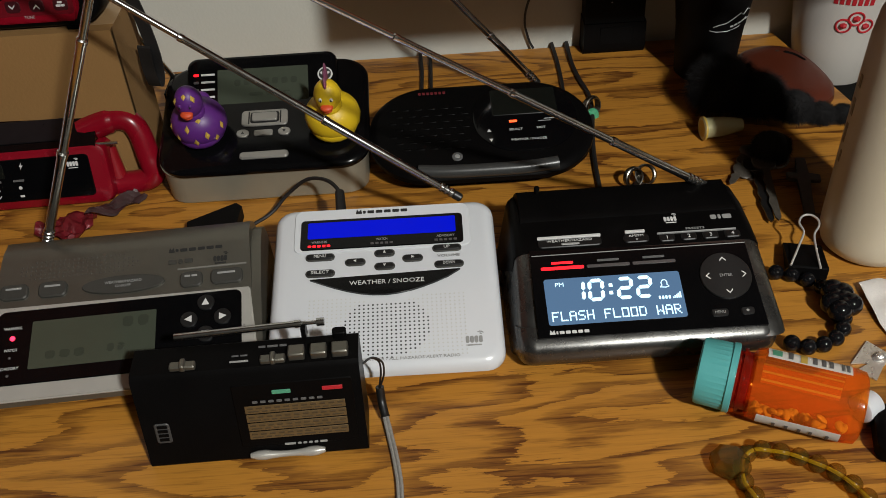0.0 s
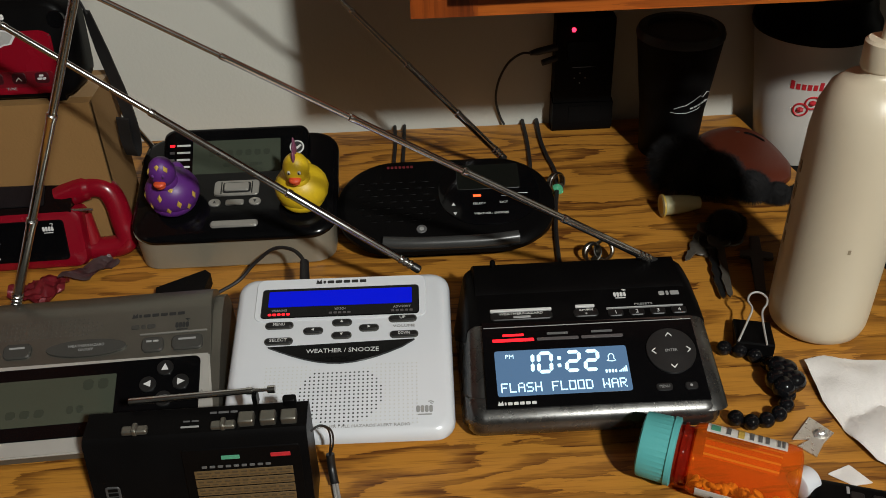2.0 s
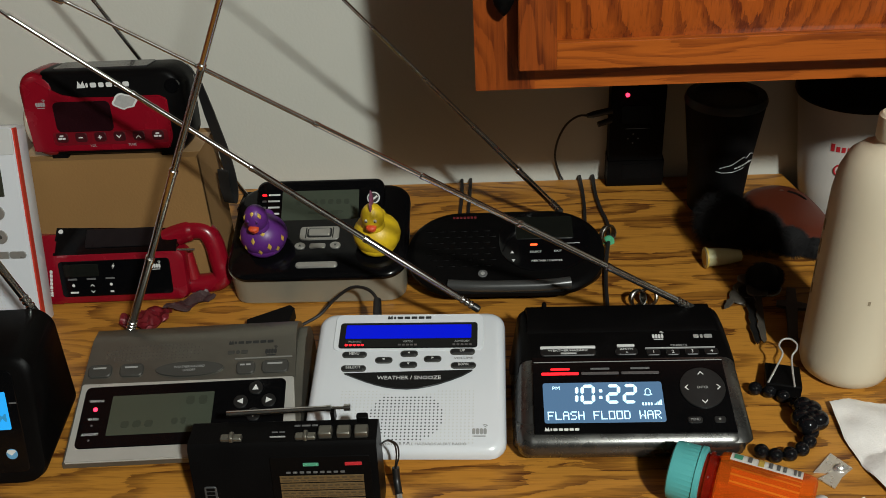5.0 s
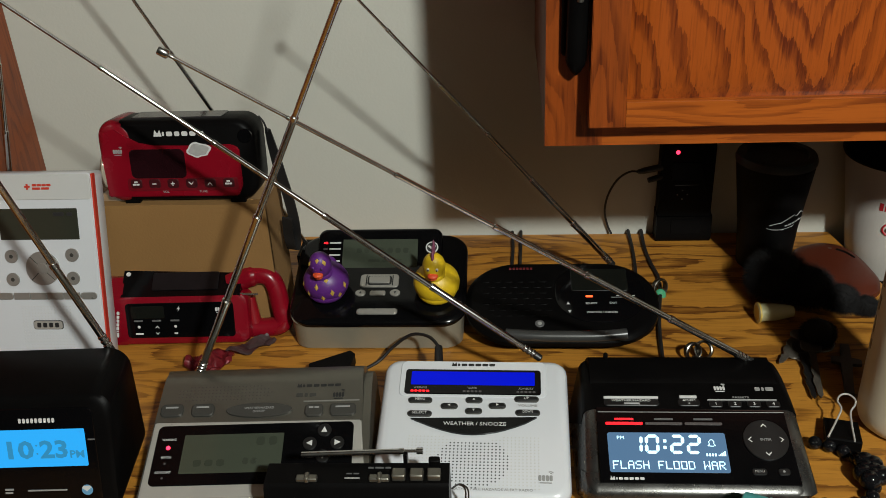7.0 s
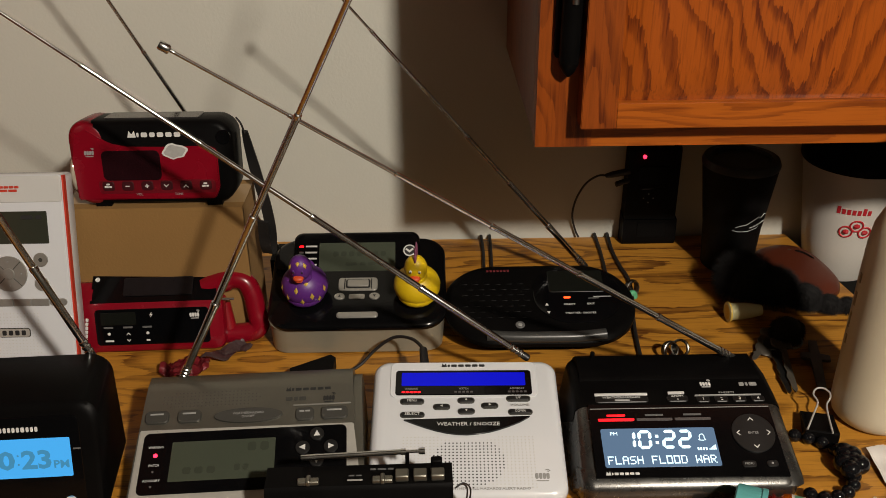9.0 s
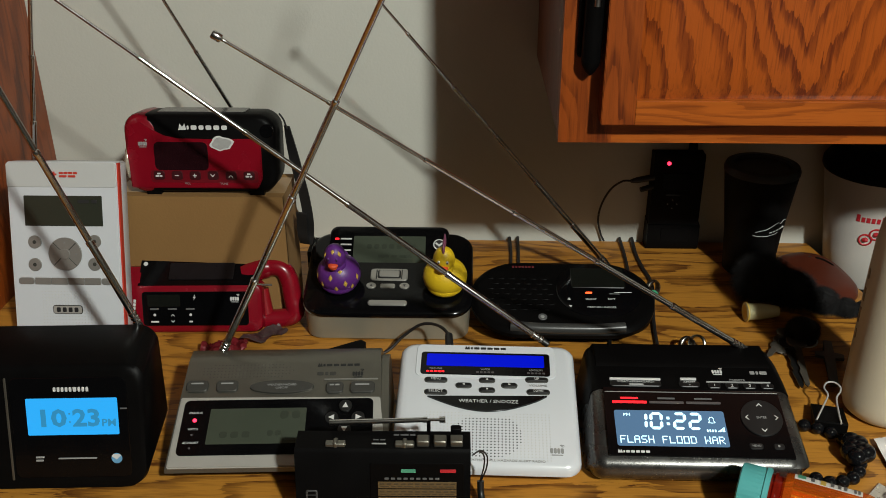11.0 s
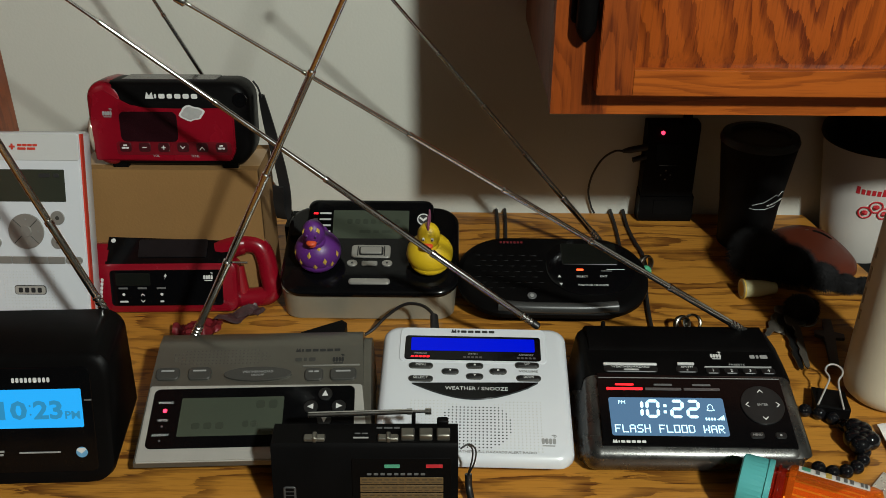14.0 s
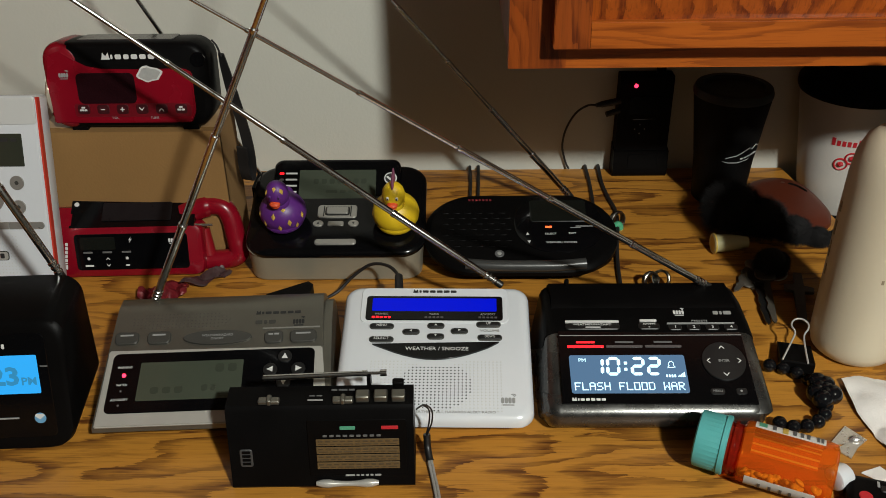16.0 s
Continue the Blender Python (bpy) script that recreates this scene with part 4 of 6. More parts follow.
def build_cube_radio():
    t = thing("black_bedside_radio", (-0.31, 0.6, 0), "black cube-shaped bedside radio with a bright blue clock", "radio", "weather radios")
    o = Matrix.Translation((-0.36, 0.553, 0)) @ Matrix.Rotation(radians(3), 4, "Z")
    rings = []
    for f, d in ((0.0, 0.006), (0.02, 0.002), (0.06, 0.0), (0.92, 0.0), (0.98, 0.003), (1.0, 0.008)):
        rings.append([o @ Vector((x + z * 0.02 - max(0.0, x) * 0.05 * f, z * 0.277 + (0.105 - z * 0.277) * f, z)) for x, z in rr(-0.075 + d, d * 0.3, 0.1375 - d, 0.1105 - d, 0.018, 7)])
    body = part("body", skin(rings), BLACK_SATIN, t, "satin black case with rounded corners")
    m = face((-0.36, 0.553, 0.0), 3, 74.5)
    pan = part("front_panel", plate(m, 0.0225, 0.012, 0.124, 0.104, -0.002, 0.0012, 0.006), BLACK_GLOSS, t, "flat black front")
    disp = part("display", plate(m, 0.0365, 0.052, 0.1155, 0.0855, 0.001, 0.0022, 0.001, 0.0003), LCD_CYAN, pan, "bright cyan-blue clock display")
    part("clock_time", letters("10", m, 0.0600, 0.0680, 0.0150, 0.0225, 0.0023, 0.0007), LCD_CYAN_INK, disp, "greyish clock figures")
    part("clock_time", letters("23", m, 0.0880, 0.0680, 0.0150, 0.0235, 0.0023, 0.0007), LCD_CYAN_INK, disp)
    for v in (0.0640, 0.0715):
        part("clock_dot", disc(m, 0.0737, v, 0.0009, 0.0022, 0.0024, 10), LCD_CYAN_INK, disp)
    part("clock_time", letters("PM", m, 0.1075, 0.0632, 0.0066, 0.0120, 0.0023, 0.0002), LCD_CYAN_INK, disp)
    part("maker_mark", bars(m, 0.061, 0.0915, 0.0935, 0.0042, 0.0017, (1, 1, 1, 1, 1, 1.3, 1, 1, 1)), INK_WHITE, pan)
    part("groove_light", plate(m, 0.0605, 0.0295, 0.0945, 0.0308, 0.001, 0.0020, 0.0006, 0.0002), INK_GREY, pan)
    part("emblem", disc(m, 0.1115, 0.0295, 0.0048, 0.001, 0.0017, 20), INK_BLUE, pan, "small round blue emblem")
    part("emblem_shape", poly(m, [(0.1075, 0.0315), (0.1115, 0.0285), (0.1155, 0.0320), (0.1145, 0.0335), (0.1085, 0.0335)], 0.0016, 0.0020), INK_WHITE, pan)
    part("caption", bars(m, 0.041, 0.0485, 0.0315, 0.0017, 0.0017, (3,)), INK_GREY, pan)
    part("caption", bars(m, 0.041, 0.0475, 0.0285, 0.0017, 0.0017, (2,)), INK_GREY, pan)
    part("caption", bars(m, 0.1175, 0.1235, 0.0755, 0.0014, 0.0017, (3,)), INK_DIM, pan)
    part("trim_strip", plate(m, 0.0185, 0.010, 0.0205, 0.104, -0.001, 0.0010, 0.0008, 0.0003), GREY_PAINT, t, "thin grey strip")
    antenna(t, (-0.2500, 0.6621, 0.1075), (-0.4600, 0.6974, 0.6126), 6, 0.0034, 0.0015)


build_cube_radio()


def build_handheld():
    t = thing("portable_radio", (-0.01, 0.53, 0), "small black portable radio with a golden tuning dial", "radio", "weather radios")
    o = Matrix.Translation((-0.084, 0.513, 0)) @ Matrix.Rotation(radians(1), 4, "Z")
    prof = [(0.002, 0.0), (0.0, 0.003), (0.0118, 0.070), (0.015, 0.073), (0.036, 0.0745), (0.040, 0.071), (0.036, 0.0)]
    body = part("body", prism(o, prof, 0.0045, 0.1465, 0.004, 4, lambda z: (0.002, 0.0)), BLACK_SATIN, t, "black plastic case")
    m = face((-0.084, 0.513, 0.0), 1, 80)
    pan = part("dial_window", plate(m, 0.064, 0.012, 0.141, 0.063, -0.001, 0.0012, 0.002), BLACK_SATIN, t, "black dial window")
    for k in range(4):
        v = 0.0190 + k * 0.0070
        part("dial_scale", plate(m, 0.0705, v, 0.1350, v + 0.0061, 0.001, 0.0016, 0.0004, 0.0002), DIAL_GOLD, pan)
        marks("scale_mark", m, 0.072, 0.134, v + 0.0042, 0.0012, 0.0019, (1, 1, 1, 1, 1, 1, 1, 1, 1, 1, 1), DIAL_INK, pan)
        marks("scale_mark", m, 0.0725, 0.133, v + 0.0018, 0.0009, 0.0019, (2, 1, 1, 2, 1, 2, 1, 1, 2), DIAL_INK, pan)
    marks("scale_mark", m, 0.076, 0.121, 0.0490, 0.0018, 0.0016, (1, 1, 1, 1, 1, 1, 1, 1, 1), INK_DIM, pan)
    marks("scale_mark", m, 0.092, 0.120, 0.0130, 0.0016, 0.0016, (3, 1, 1, 1, 1, 2), INK_GREY, pan)
    part("green_mark", plate(m, 0.0895, 0.0545, 0.1015, 0.0575, 0.001, 0.0017, 0.0005, 0.0002), INK_GREEN, pan)
    part("red_mark", plate(m, 0.1215, 0.0545, 0.1345, 0.0575, 0.001, 0.0017, 0.0005, 0.0002), INK_RED, pan)
    bar = [m @ Vector((0.069 + 0.049 * k / 10, 0.0072 - 0.0007 * math.sin(math.pi * k / 10), 0.0032)) for k in range(11)]
    part("folding_stand", tube(bar, [0.0018, 0.0032, 0.0034, 0.0026, 0.0022, 0.0021, 0.0022, 0.0026, 0.0034, 0.0032, 0.0018], 10), SURROUND, t, "silver lever")
    part("badge", plate(m, 0.0105, 0.0215, 0.0205, 0.0375, -0.001, 0.0012, 0.002), DARK_PRINT, body)
    for k in range(4):
        part("badge_cell", plate(m, 0.0125, 0.0236 + k * 0.0034, 0.0190, 0.0260 + k * 0.0034, 0.001, 0.0017, 0.0005, 0.0002), BLACK_SATIN, body)
    top = Matrix.Translation((-0.084, 0.513, 0.0742)) @ Matrix.Rotation(radians(1), 4, "Z") @ Matrix.Rotation(radians(4), 4, "X")

    def knob(u0, u1, v0, v1, h, name="key"):
        part(name, plate(top, u0, v0, u1, v1, -0.002, h, 0.0012, 0.0008), GREY_PAINT, t, "silver-grey top key")

    for a, b in ((0.0275, 0.0440), (0.0845, 0.1005)):
        knob(a, b, 0.0158, 0.0215, 0.0012, "slider")
        knob(a + (b - a) * 0.40, a + (b - a) * 0.62, 0.0150, 0.0228, 0.0026, "slider_grip")
    for u in (0.1075, 0.1215, 0.1350):
        knob(u - 0.0052, u + 0.0052, 0.0170, 0.0260, 0.0034)
    part("slot_line", plate(top, 0.0655, 0.0172, 0.0775, 0.0184, 0, 0.0008, 0.0005, 0.0002), INK_GREY, t)
    part("caption", bars(top, 0.0665, 0.0765, 0.0225, 0.0010, 0.0006, (2, 2)), INK_DIM, body)
    part("caption", bars(top, 0.083, 0.101, 0.0285, 0.0014, 0.0007, (2, 3, 2)), INK_DIM, body)
    part("antenna_rest", plate(top, 0.1300, 0.0325, 0.1390, 0.0385, -0.002, 0.0030, 0.002), BLACK_SATIN, t)
    a, b = Vector((-0.056, 0.5535, 0.0800)), Vector((0.022, 0.5545, 0.0835))
    rod = part("antenna", tube([a, b], [0.0024, 0.0021], 12), CHROME, t, "folded chrome antenna")
    part("rod_section", tube([b, b + Vector((0.004, 0, 0.0001))], [0.0025, 0.0025], 12), CHROME, rod)
    part("rod_section", tube([b + Vector((0.004, 0, 0.0001)), b + Vector((0.014, 0, 0.0004))], [0.0013, 0.0013], 10), CHROME, rod)
    part("tip_button", tube([b + Vector((0.014, 0, 0.0004)), b + Vector((0.019, 0, 0.0006))], [0.0026, 0.0027], 12), CHROME, rod)
    part("antenna_clip", block(0.0255, 0.550, 0.072, 0.0285, 0.558, 0.0825, 0.0006), BLACK_SATIN, t)
    cord = curve_points([(0.064, 0.532, 0.066), (0.0705, 0.535, 0.068), (0.0760, 0.540, 0.058), (0.0755, 0.546, 0.040), (0.071, 0.553, 0.020)])
    strap = part("wrist_strap", tube(cord, 0.0007, 6), CORD, t, "wrist strap with a dark slide")
    cord2 = curve_points([(0.064, 0.533, 0.065), (0.069, 0.537, 0.0655), (0.0735, 0.543, 0.056), (0.0735, 0.548, 0.040), (0.0705, 0.553, 0.020)])
    part("loop_cord", tube(cord2, 0.0007, 6), CORD, strap)
    part("slide", tube(curve_points([(0.071, 0.553, 0.021), (0.0715, 0.549, 0.011), (0.0735, 0.540, 0.0045)]), [0.0030] * 16 + [0.0034], 10), BUTTON_BLACK, strap)
    for k in (-1, 1):
        run = curve_points([(0.0735 + k * 0.0010, 0.541, 0.004), (0.0765 + k * 0.0011, 0.525, 0.0025), (0.080 + k * 0.0012, 0.505, 0.0022), (0.0825 + k * 0.0012, 0.480, 0.0022), (0.081 + k * 0.0012, 0.450, 0.0022), (0.075 + k * 0.0012, 0.42, 0.0022)])
        part("band", tube(run, 0.0013, 8), STRAP_GREY, strap, "grey woven band")


build_handheld()


# ---- the second row ----
def build_silver_base_radio():
    t = thing("black_silver_desk_radio", (-0.033, 0.88, 0), "black radio with a champagne-silver base and tilted display", "radio", "weather radios")
    m = face((-0.128, 0.822, 0.038), 0, 20)
    flat = Matrix.Translation((-0.128, 0.813, 0))
    rings = [[flat @ Vector((x, y, z)) for x, y in rr(0.000 + d, 0.0 + d, 0.189 - d, 0.113, 0.020)] for d, z in ((0.004, 0.0), (0.002, 0.002))]
    rings += [[m @ Vector((x, y, z)) for x, y in rr(-0.001 + d, -0.0115 + d, 0.1905 - d, 0.108, 0.022)] for d, z in ((0.001, -0.004), (0.0, -0.002))]
    base = part("base", skin(rings), TAN_SILVER, t, "champagne-silver curved base")
    rings = [[m @ Vector((x, y, z)) for x, y in rr(-0.001 + d, -0.0125 + d, 0.1915 - d, 0.116 - d, 0.026 - d * 0.5, 8)] for d, z in ((0.0, -0.002), (0.0, 0.0015), (0.0015, 0.0035), (0.005, 0.005))]
    top = part("top", skin(rings), BLACK_GLOSS, t, "glossy black sloping top")
    s = face((-0.128, 0.878, 0.0605), 0, 38)
    rings = []
    for d, z in ((0.0, -0.030), (0.0, -0.002), (0.0012, 0.0), (0.003, 0.0006)):
        rings.append([s @ Vector((x, y, z)) for x, y in rr(0.021 + d, -0.012, 0.163 - d, 0.0545 - d, 0.010, 6)])
    head = part("display_housing", skin(rings), BLACK_GLOSS, t, "tilted black display housing")
    disp = part("display", plate(s, 0.050, 0.0045, 0.1355, 0.0405, 0, 0.0014, 0.001, 0.0003), LCD_GREY, head, "unlit grey-green display")
    marks("lcd_figure", s, 0.066, 0.125, 0.0265, 0.0060, 0.0016, (1, 1, 1, 1, 1, 1, 1), LCD_SEG, disp)
    marks("lcd_figure", s, 0.080, 0.118, 0.0140, 0.0035, 0.0016, (2, 1, 2), LCD_SEG, disp)
    for k in range(4):
        v = 0.0365 - k * 0.0075
        part("caption", bars(s, 0.0345, 0.0475, v, 0.0020, 0.0012, (4,)), INK_WHITE, head)
        part("indicator_lamp", plate(s, 0.0275, v - 0.0012, 0.0325, v + 0.0012, 0.0004, 0.0014, 0.0008, 0.0003), LED_RED if k == 0 else LED_OFF, head, "lit red lamp" if k == 0 else "")
    part("emblem", disc(s, 0.1515, 0.0300, 0.0072, 0, 0.0013, 24), INK_WHITE, head)
    part("emblem_shape", disc(s, 0.1515, 0.0300, 0.0058, 0.0012, 0.0016, 24), INK_BLACK, head)
    part("emblem_shape", poly(s, [(0.1467, 0.0310), (0.1515, 0.0268), (0.1563, 0.0310), (0.1548, 0.0325), (0.1515, 0.0297), (0.1482, 0.0325)], 0.0015, 0.0019), INK_WHITE, head)
    ring = part("button_frame", plate(m, 0.0735, 0.036, 0.1165, 0.0545, 0.004, 0.0065, 0.004), GREY_LIP, t, "silver button cluster")
    part("inset", plate(m, 0.0815, 0.0385, 0.1090, 0.0520, 0.006, 0.0068, 0.003), BUTTON_BLACK, ring)
    part("button", plate(m, 0.0835, 0.0405, 0.1070, 0.0500, 0.0065, 0.0085, 0.002), GREY_LIP, ring)
    part("groove", plate(m, 0.0800, 0.038, 0.0812, 0.0525, 0.006, 0.0068, 0.0005, 0.0002), BUTTON_BLACK, ring)
    part("groove", plate(m, 0.1092, 0.038, 0.1104, 0.0525, 0.006, 0.0068, 0.0005, 0.0002), BUTTON_BLACK, ring)
    for u in (0.0755, 0.1135):
        b = part("button", disc(m, u, 0.028, 0.0058, 0.004, 0.0068, 20, None, 0.0045), GREY_LIP, t)
        part("arrow", arrow(m, u, 0.028, 0.0018, 0 if u < 0.1 else 180, 0.0067, 0.0071), INK_BLACK, b)
    part("button", plate(m, 0.0855, 0.0245, 0.1030, 0.0312, 0.004, 0.0066, 0.002), GREY_LIP, t)
    part("button", plate(m, 0.0735, -0.0015, 0.1180, 0.0065, 0.004, 0.0072, 0.0035, 0.0012), GREY_LIP, t, "long silver key")
    antenna(t, (-0.1297, 0.9650, 0.0400), (-0.3730, 0.9165, 0.5602), 6, 0.0028, 0.0012, True, False)
    part("antenna_mount", block(-0.140, 0.930, 0.03, -0.120, 0.972, 0.054, 0.003), BLACK_SATIN, t)


build_silver_base_radio()


def duck(name, c, turn, body_mat, label, chicken):
    """A squeaky bath toy as one mesh: body, tail, head, bill, eyes, marks."""
    m = Matrix.Translation(c) @ Matrix.Rotation(radians(12), 4, "X") @ Matrix.Rotation(radians(turn), 4, "Z") @ Matrix.Diagonal((0.92, 0.92, 1.10, 1))
    bm = bmesh.new()

    def lump(p, r, slot, rot=None):
        n0 = set(bm.faces)
        ball((0, 0, 0), r, 18, bm, m @ Matrix.Translation(p) @ (rot or Matrix()))
        for f in bm.faces:
            if f not in n0:
                f.material_index = slot

    # rest flat on the support; facing minus y
    lump((0, 0.002, 0.0185), (0.0275, 0.0265, 0.0195), 0)
    lump((0, 0.0, 0.010), (0.0235, 0.0235, 0.0105), 0)
    lump((0, 0.0225, 0.0240), (0.009, 0.010, 0.0065), 0, Matrix.Rotation(radians(35), 4, "X"))
    lump((0, -0.005, 0.034), (0.0125, 0.0120, 0.009), 0)
    lump((0, -0.007, 0.0465), (0.0132, 0.0132, 0.0138), 0)
    lump((0, -0.0200, 0.0425), (0.0062, 0.0052, 0.0026), 1)
    lump((0, -0.0192, 0.0395), (0.0050, 0.0042, 0.0022), 1)
    for sx in (-1, 1):
        lump((sx * 0.0050, -0.0186, 0.0492), (0.0019, 0.0013, 0.0021), 2)
        lump((sx * 0.0049, -0.0197, 0.0490), (0.0009, 0.0006, 0.0011), 3)
    if chicken:
        for k in range(3):
            lump((0, -0.011 + k * 0.006, 0.0600 + (k == 1) * 0.0035 + k * 0.001), (0.0018, 0.0038, 0.0062), 4, Matrix.Rotation(radians(-15 + 15 * k), 4, "X"))
        lump((0.001, -0.004, 0.067), (0.0017, 0.0034, 0.009), 4)
    else:
        for az, el in ((-60, 5), (-100, 25), (-85, -12), (-125, -5), (-40, -15), (-70, 45), (-110, -30), (-20, 10), (-150, 12)):
            a, e = radians(az), radians(el)
            n = Vector((math.cos(a) * math.cos(e), math.sin(a) * math.cos(e), math.sin(e)))
            p = Vector((n.x * 0.0278, n.y * 0.0268 + 0.002, n.z * 0.0198 + 0.0185))
            q = n.to_track_quat("Z", "Y").to_matrix().to_4x4()
            vs = [bm.verts.new(m @ Matrix.Translation(p) @ q @ Vector(w)) for w in ((0.0026, 0, -0.0005), (0, 0.0042, -0.0008), (-0.0026, 0, -0.0005), (0, -0.0042, -0.0008))]
            mid = bm.verts.new(m @ Matrix.Translation(p) @ q @ Vector((0, 0, 0.0006)))
            for k in range(4):
                bm.faces.new((vs[k], vs[(k + 1) % 4], mid)).material_index = 4
        for az, el in ((-90, 55), (-45, 40), (-140, 30)):
            a, e = radians(az), radians(el)
            n = Vector((math.cos(a) * math.cos(e), math.sin(a) * math.cos(e), math.sin(e)))
            p = Vector((n.x * 0.0151, n.y * 0.0149 - 0.007, n.z * 0.0147 + 0.0455))
            q = n.to_track_quat("Z", "Y").to_matrix().to_4x4()
            vs = [bm.verts.new(m @ Matrix.Translation(p) @ q @ Vector(w)) for w in ((0.0023, 0, -0.0005), (0, 0.0035, -0.0009), (-0.0023, 0, -0.0005), (0, -0.0035, -0.0009))]
            mid = bm.verts.new(m @ Matrix.Translation(p) @ q @ Vector((0, 0, 0.0005)))
            for k in range(4):
                bm.faces.new((vs[k], vs[(k + 1) % 4], mid)).material_index = 4
    mats = [body_mat, ORANGE_RED, EYE_WHITE if chicken else PURPLE_RUBBER, INK_BLACK, MAUVE if chicken else GOLD_PAINT]
    return solid(name, bm, mats, label, "bath toy", "", True, "bath toys")


duck("purple_bath_duck", (-0.0885, 0.8465, 0.0500), -6, PURPLE_RUBBER, "purple rubber bath toy with gold diamonds on a radio", False)
duck("yellow_bath_duck", (0.0320, 0.8440, 0.0492), -4, YELLOW_RUBBER, "yellow rubber bath toy with a mauve crest on a radio", True)


def build_oval_radio():
    t = thing("oval_desk_radio", (0.168, 0.86, 0), "flat oval glossy black radio with white legends", "radio", "weather radios")
    m = face((0.06, 0.815, 0.030), 0, 15)
    rings = []
    for x0, x1, y0, y1, z in ((0.075, 0.265, 0.832, 0.912, 0.0), (0.068, 0.272, 0.822, 0.918, 0.004)):
        rings.append([Vector((x, y, z)) for x, y in rr(x0, y0, x1, y1, 0.046, 10)])
    for d, z, r in ((0.0, -0.010, 0.056), (0.0, -0.005, 0.056), (0.003, -0.0015, 0.054), (0.008, 0.0, 0.05)):
        rings.append([m @ Vector((x, y, z)) for x, y in rr(0.0015 + d, -0.020 + d, 0.2115 - d, 0.0985 - d, r, 10)])
    body = part("body", skin(rings), BLACK_SATIN, t, "flat oval black case")
    part("front_lip", tube(curve_points([m @ Vector(p) for p in ((0.046, -0.0105, -0.001), (0.075, -0.0135, -0.0005), (0.110, -0.0142, -0.0005), (0.145, -0.0138, -0.0005), (0.172, -0.0105, -0.001))]), 0.0062, 12), LIP_BLACK, body)
    rings = [[m @ Vector((x, y, z)) for x, y in rr(0.100 + d, 0.005 + d, 0.197 - d, 0.092 - d, 0.040, 8)] for d, z in ((0, -0.001), (0, 0.0008), (0.001, 0.0014))]
    pan = part("front_panel", skin(rings), BLACK_GLOSS, t, "glossy black control panel")
    part("display", plate(m, 0.118, 0.050, 0.180, 0.084, 0.001, 0.0019, 0.002), LCD_DARK, pan, "unlit dark display")
    part("indicator_lamp", plate(m, 0.1330, 0.0405, 0.1405, 0.0430, 0.001, 0.0022, 0.0008, 0.0003), LED_ORANGE, pan, "lit orange-red lamp")
    part("key_edge", plate(m, 0.160, 0.0400, 0.172, 0.0407, 0.001, 0.0018, 0.0003, 0.0002), INK_GREY, pan)
    part("key_edge", plate(m, 0.166, 0.0425, 0.186, 0.0432, 0.001, 0.0018, 0.0003, 0.0002), INK_WHITE, pan)
    part("caption", letters("SELECT", m, 0.1385, 0.0315, 0.0025, 0.0125, 0.0015), INK_WHITE, pan)
    part("caption", letters("EXIT", m, 0.1620, 0.0320, 0.0025, 0.0080, 0.0015), INK_WHITE, pan)
    part("caption", letters("WEATHER / SNOOZE", m, 0.1490, 0.0185, 0.0025, 0.0330, 0.0015), INK_WHITE, pan)
    part("arrow", arrow(m, 0.1135, 0.0315, 0.0022, 0, 0.0012, 0.0018), INK_WHITE, pan)
    part("arrow", arrow(m, 0.1145, 0.0195, 0.0022, 180, 0.0012, 0.0018), INK_WHITE, pan)
    dot = part("round_badge", disc(m, 0.082, 0.0030, 0.0050, -0.0005, 0.0012, 22), INK_DIM, t)
    part("badge_centre", disc(m, 0.082, 0.0030, 0.0024, 0.001, 0.0016, 14), INK_GREY, dot)
    part("maker_mark", bars(m, 0.050, 0.076, 0.0865, 0.0030, 0.0006, (1, 1, 1, 1, 1, 1, 1)), INK_DULL_RED, body)
    for j in range(7):
        for i in range(6):
            u, v = 0.020 + i * 0.0125 + (j % 2) * 0.006, 0.014 + j * 0.0085
            if ((u - 0.055) / 0.044) ** 2 + ((v - 0.042) / 0.042) ** 2 < 1:
                part("grille_slot", plate(m, u, v, u + 0.0085, v + 0.0032, -0.0004, 0.0005, 0.0015, 0.0004, 2), BLACK_SATIN, body)
    antenna(t, (0.2294, 0.9474, 0.0331), (-0.0558, 0.8695, 0.3930), 6, 0.0036, 0.0013)


build_oval_radio()


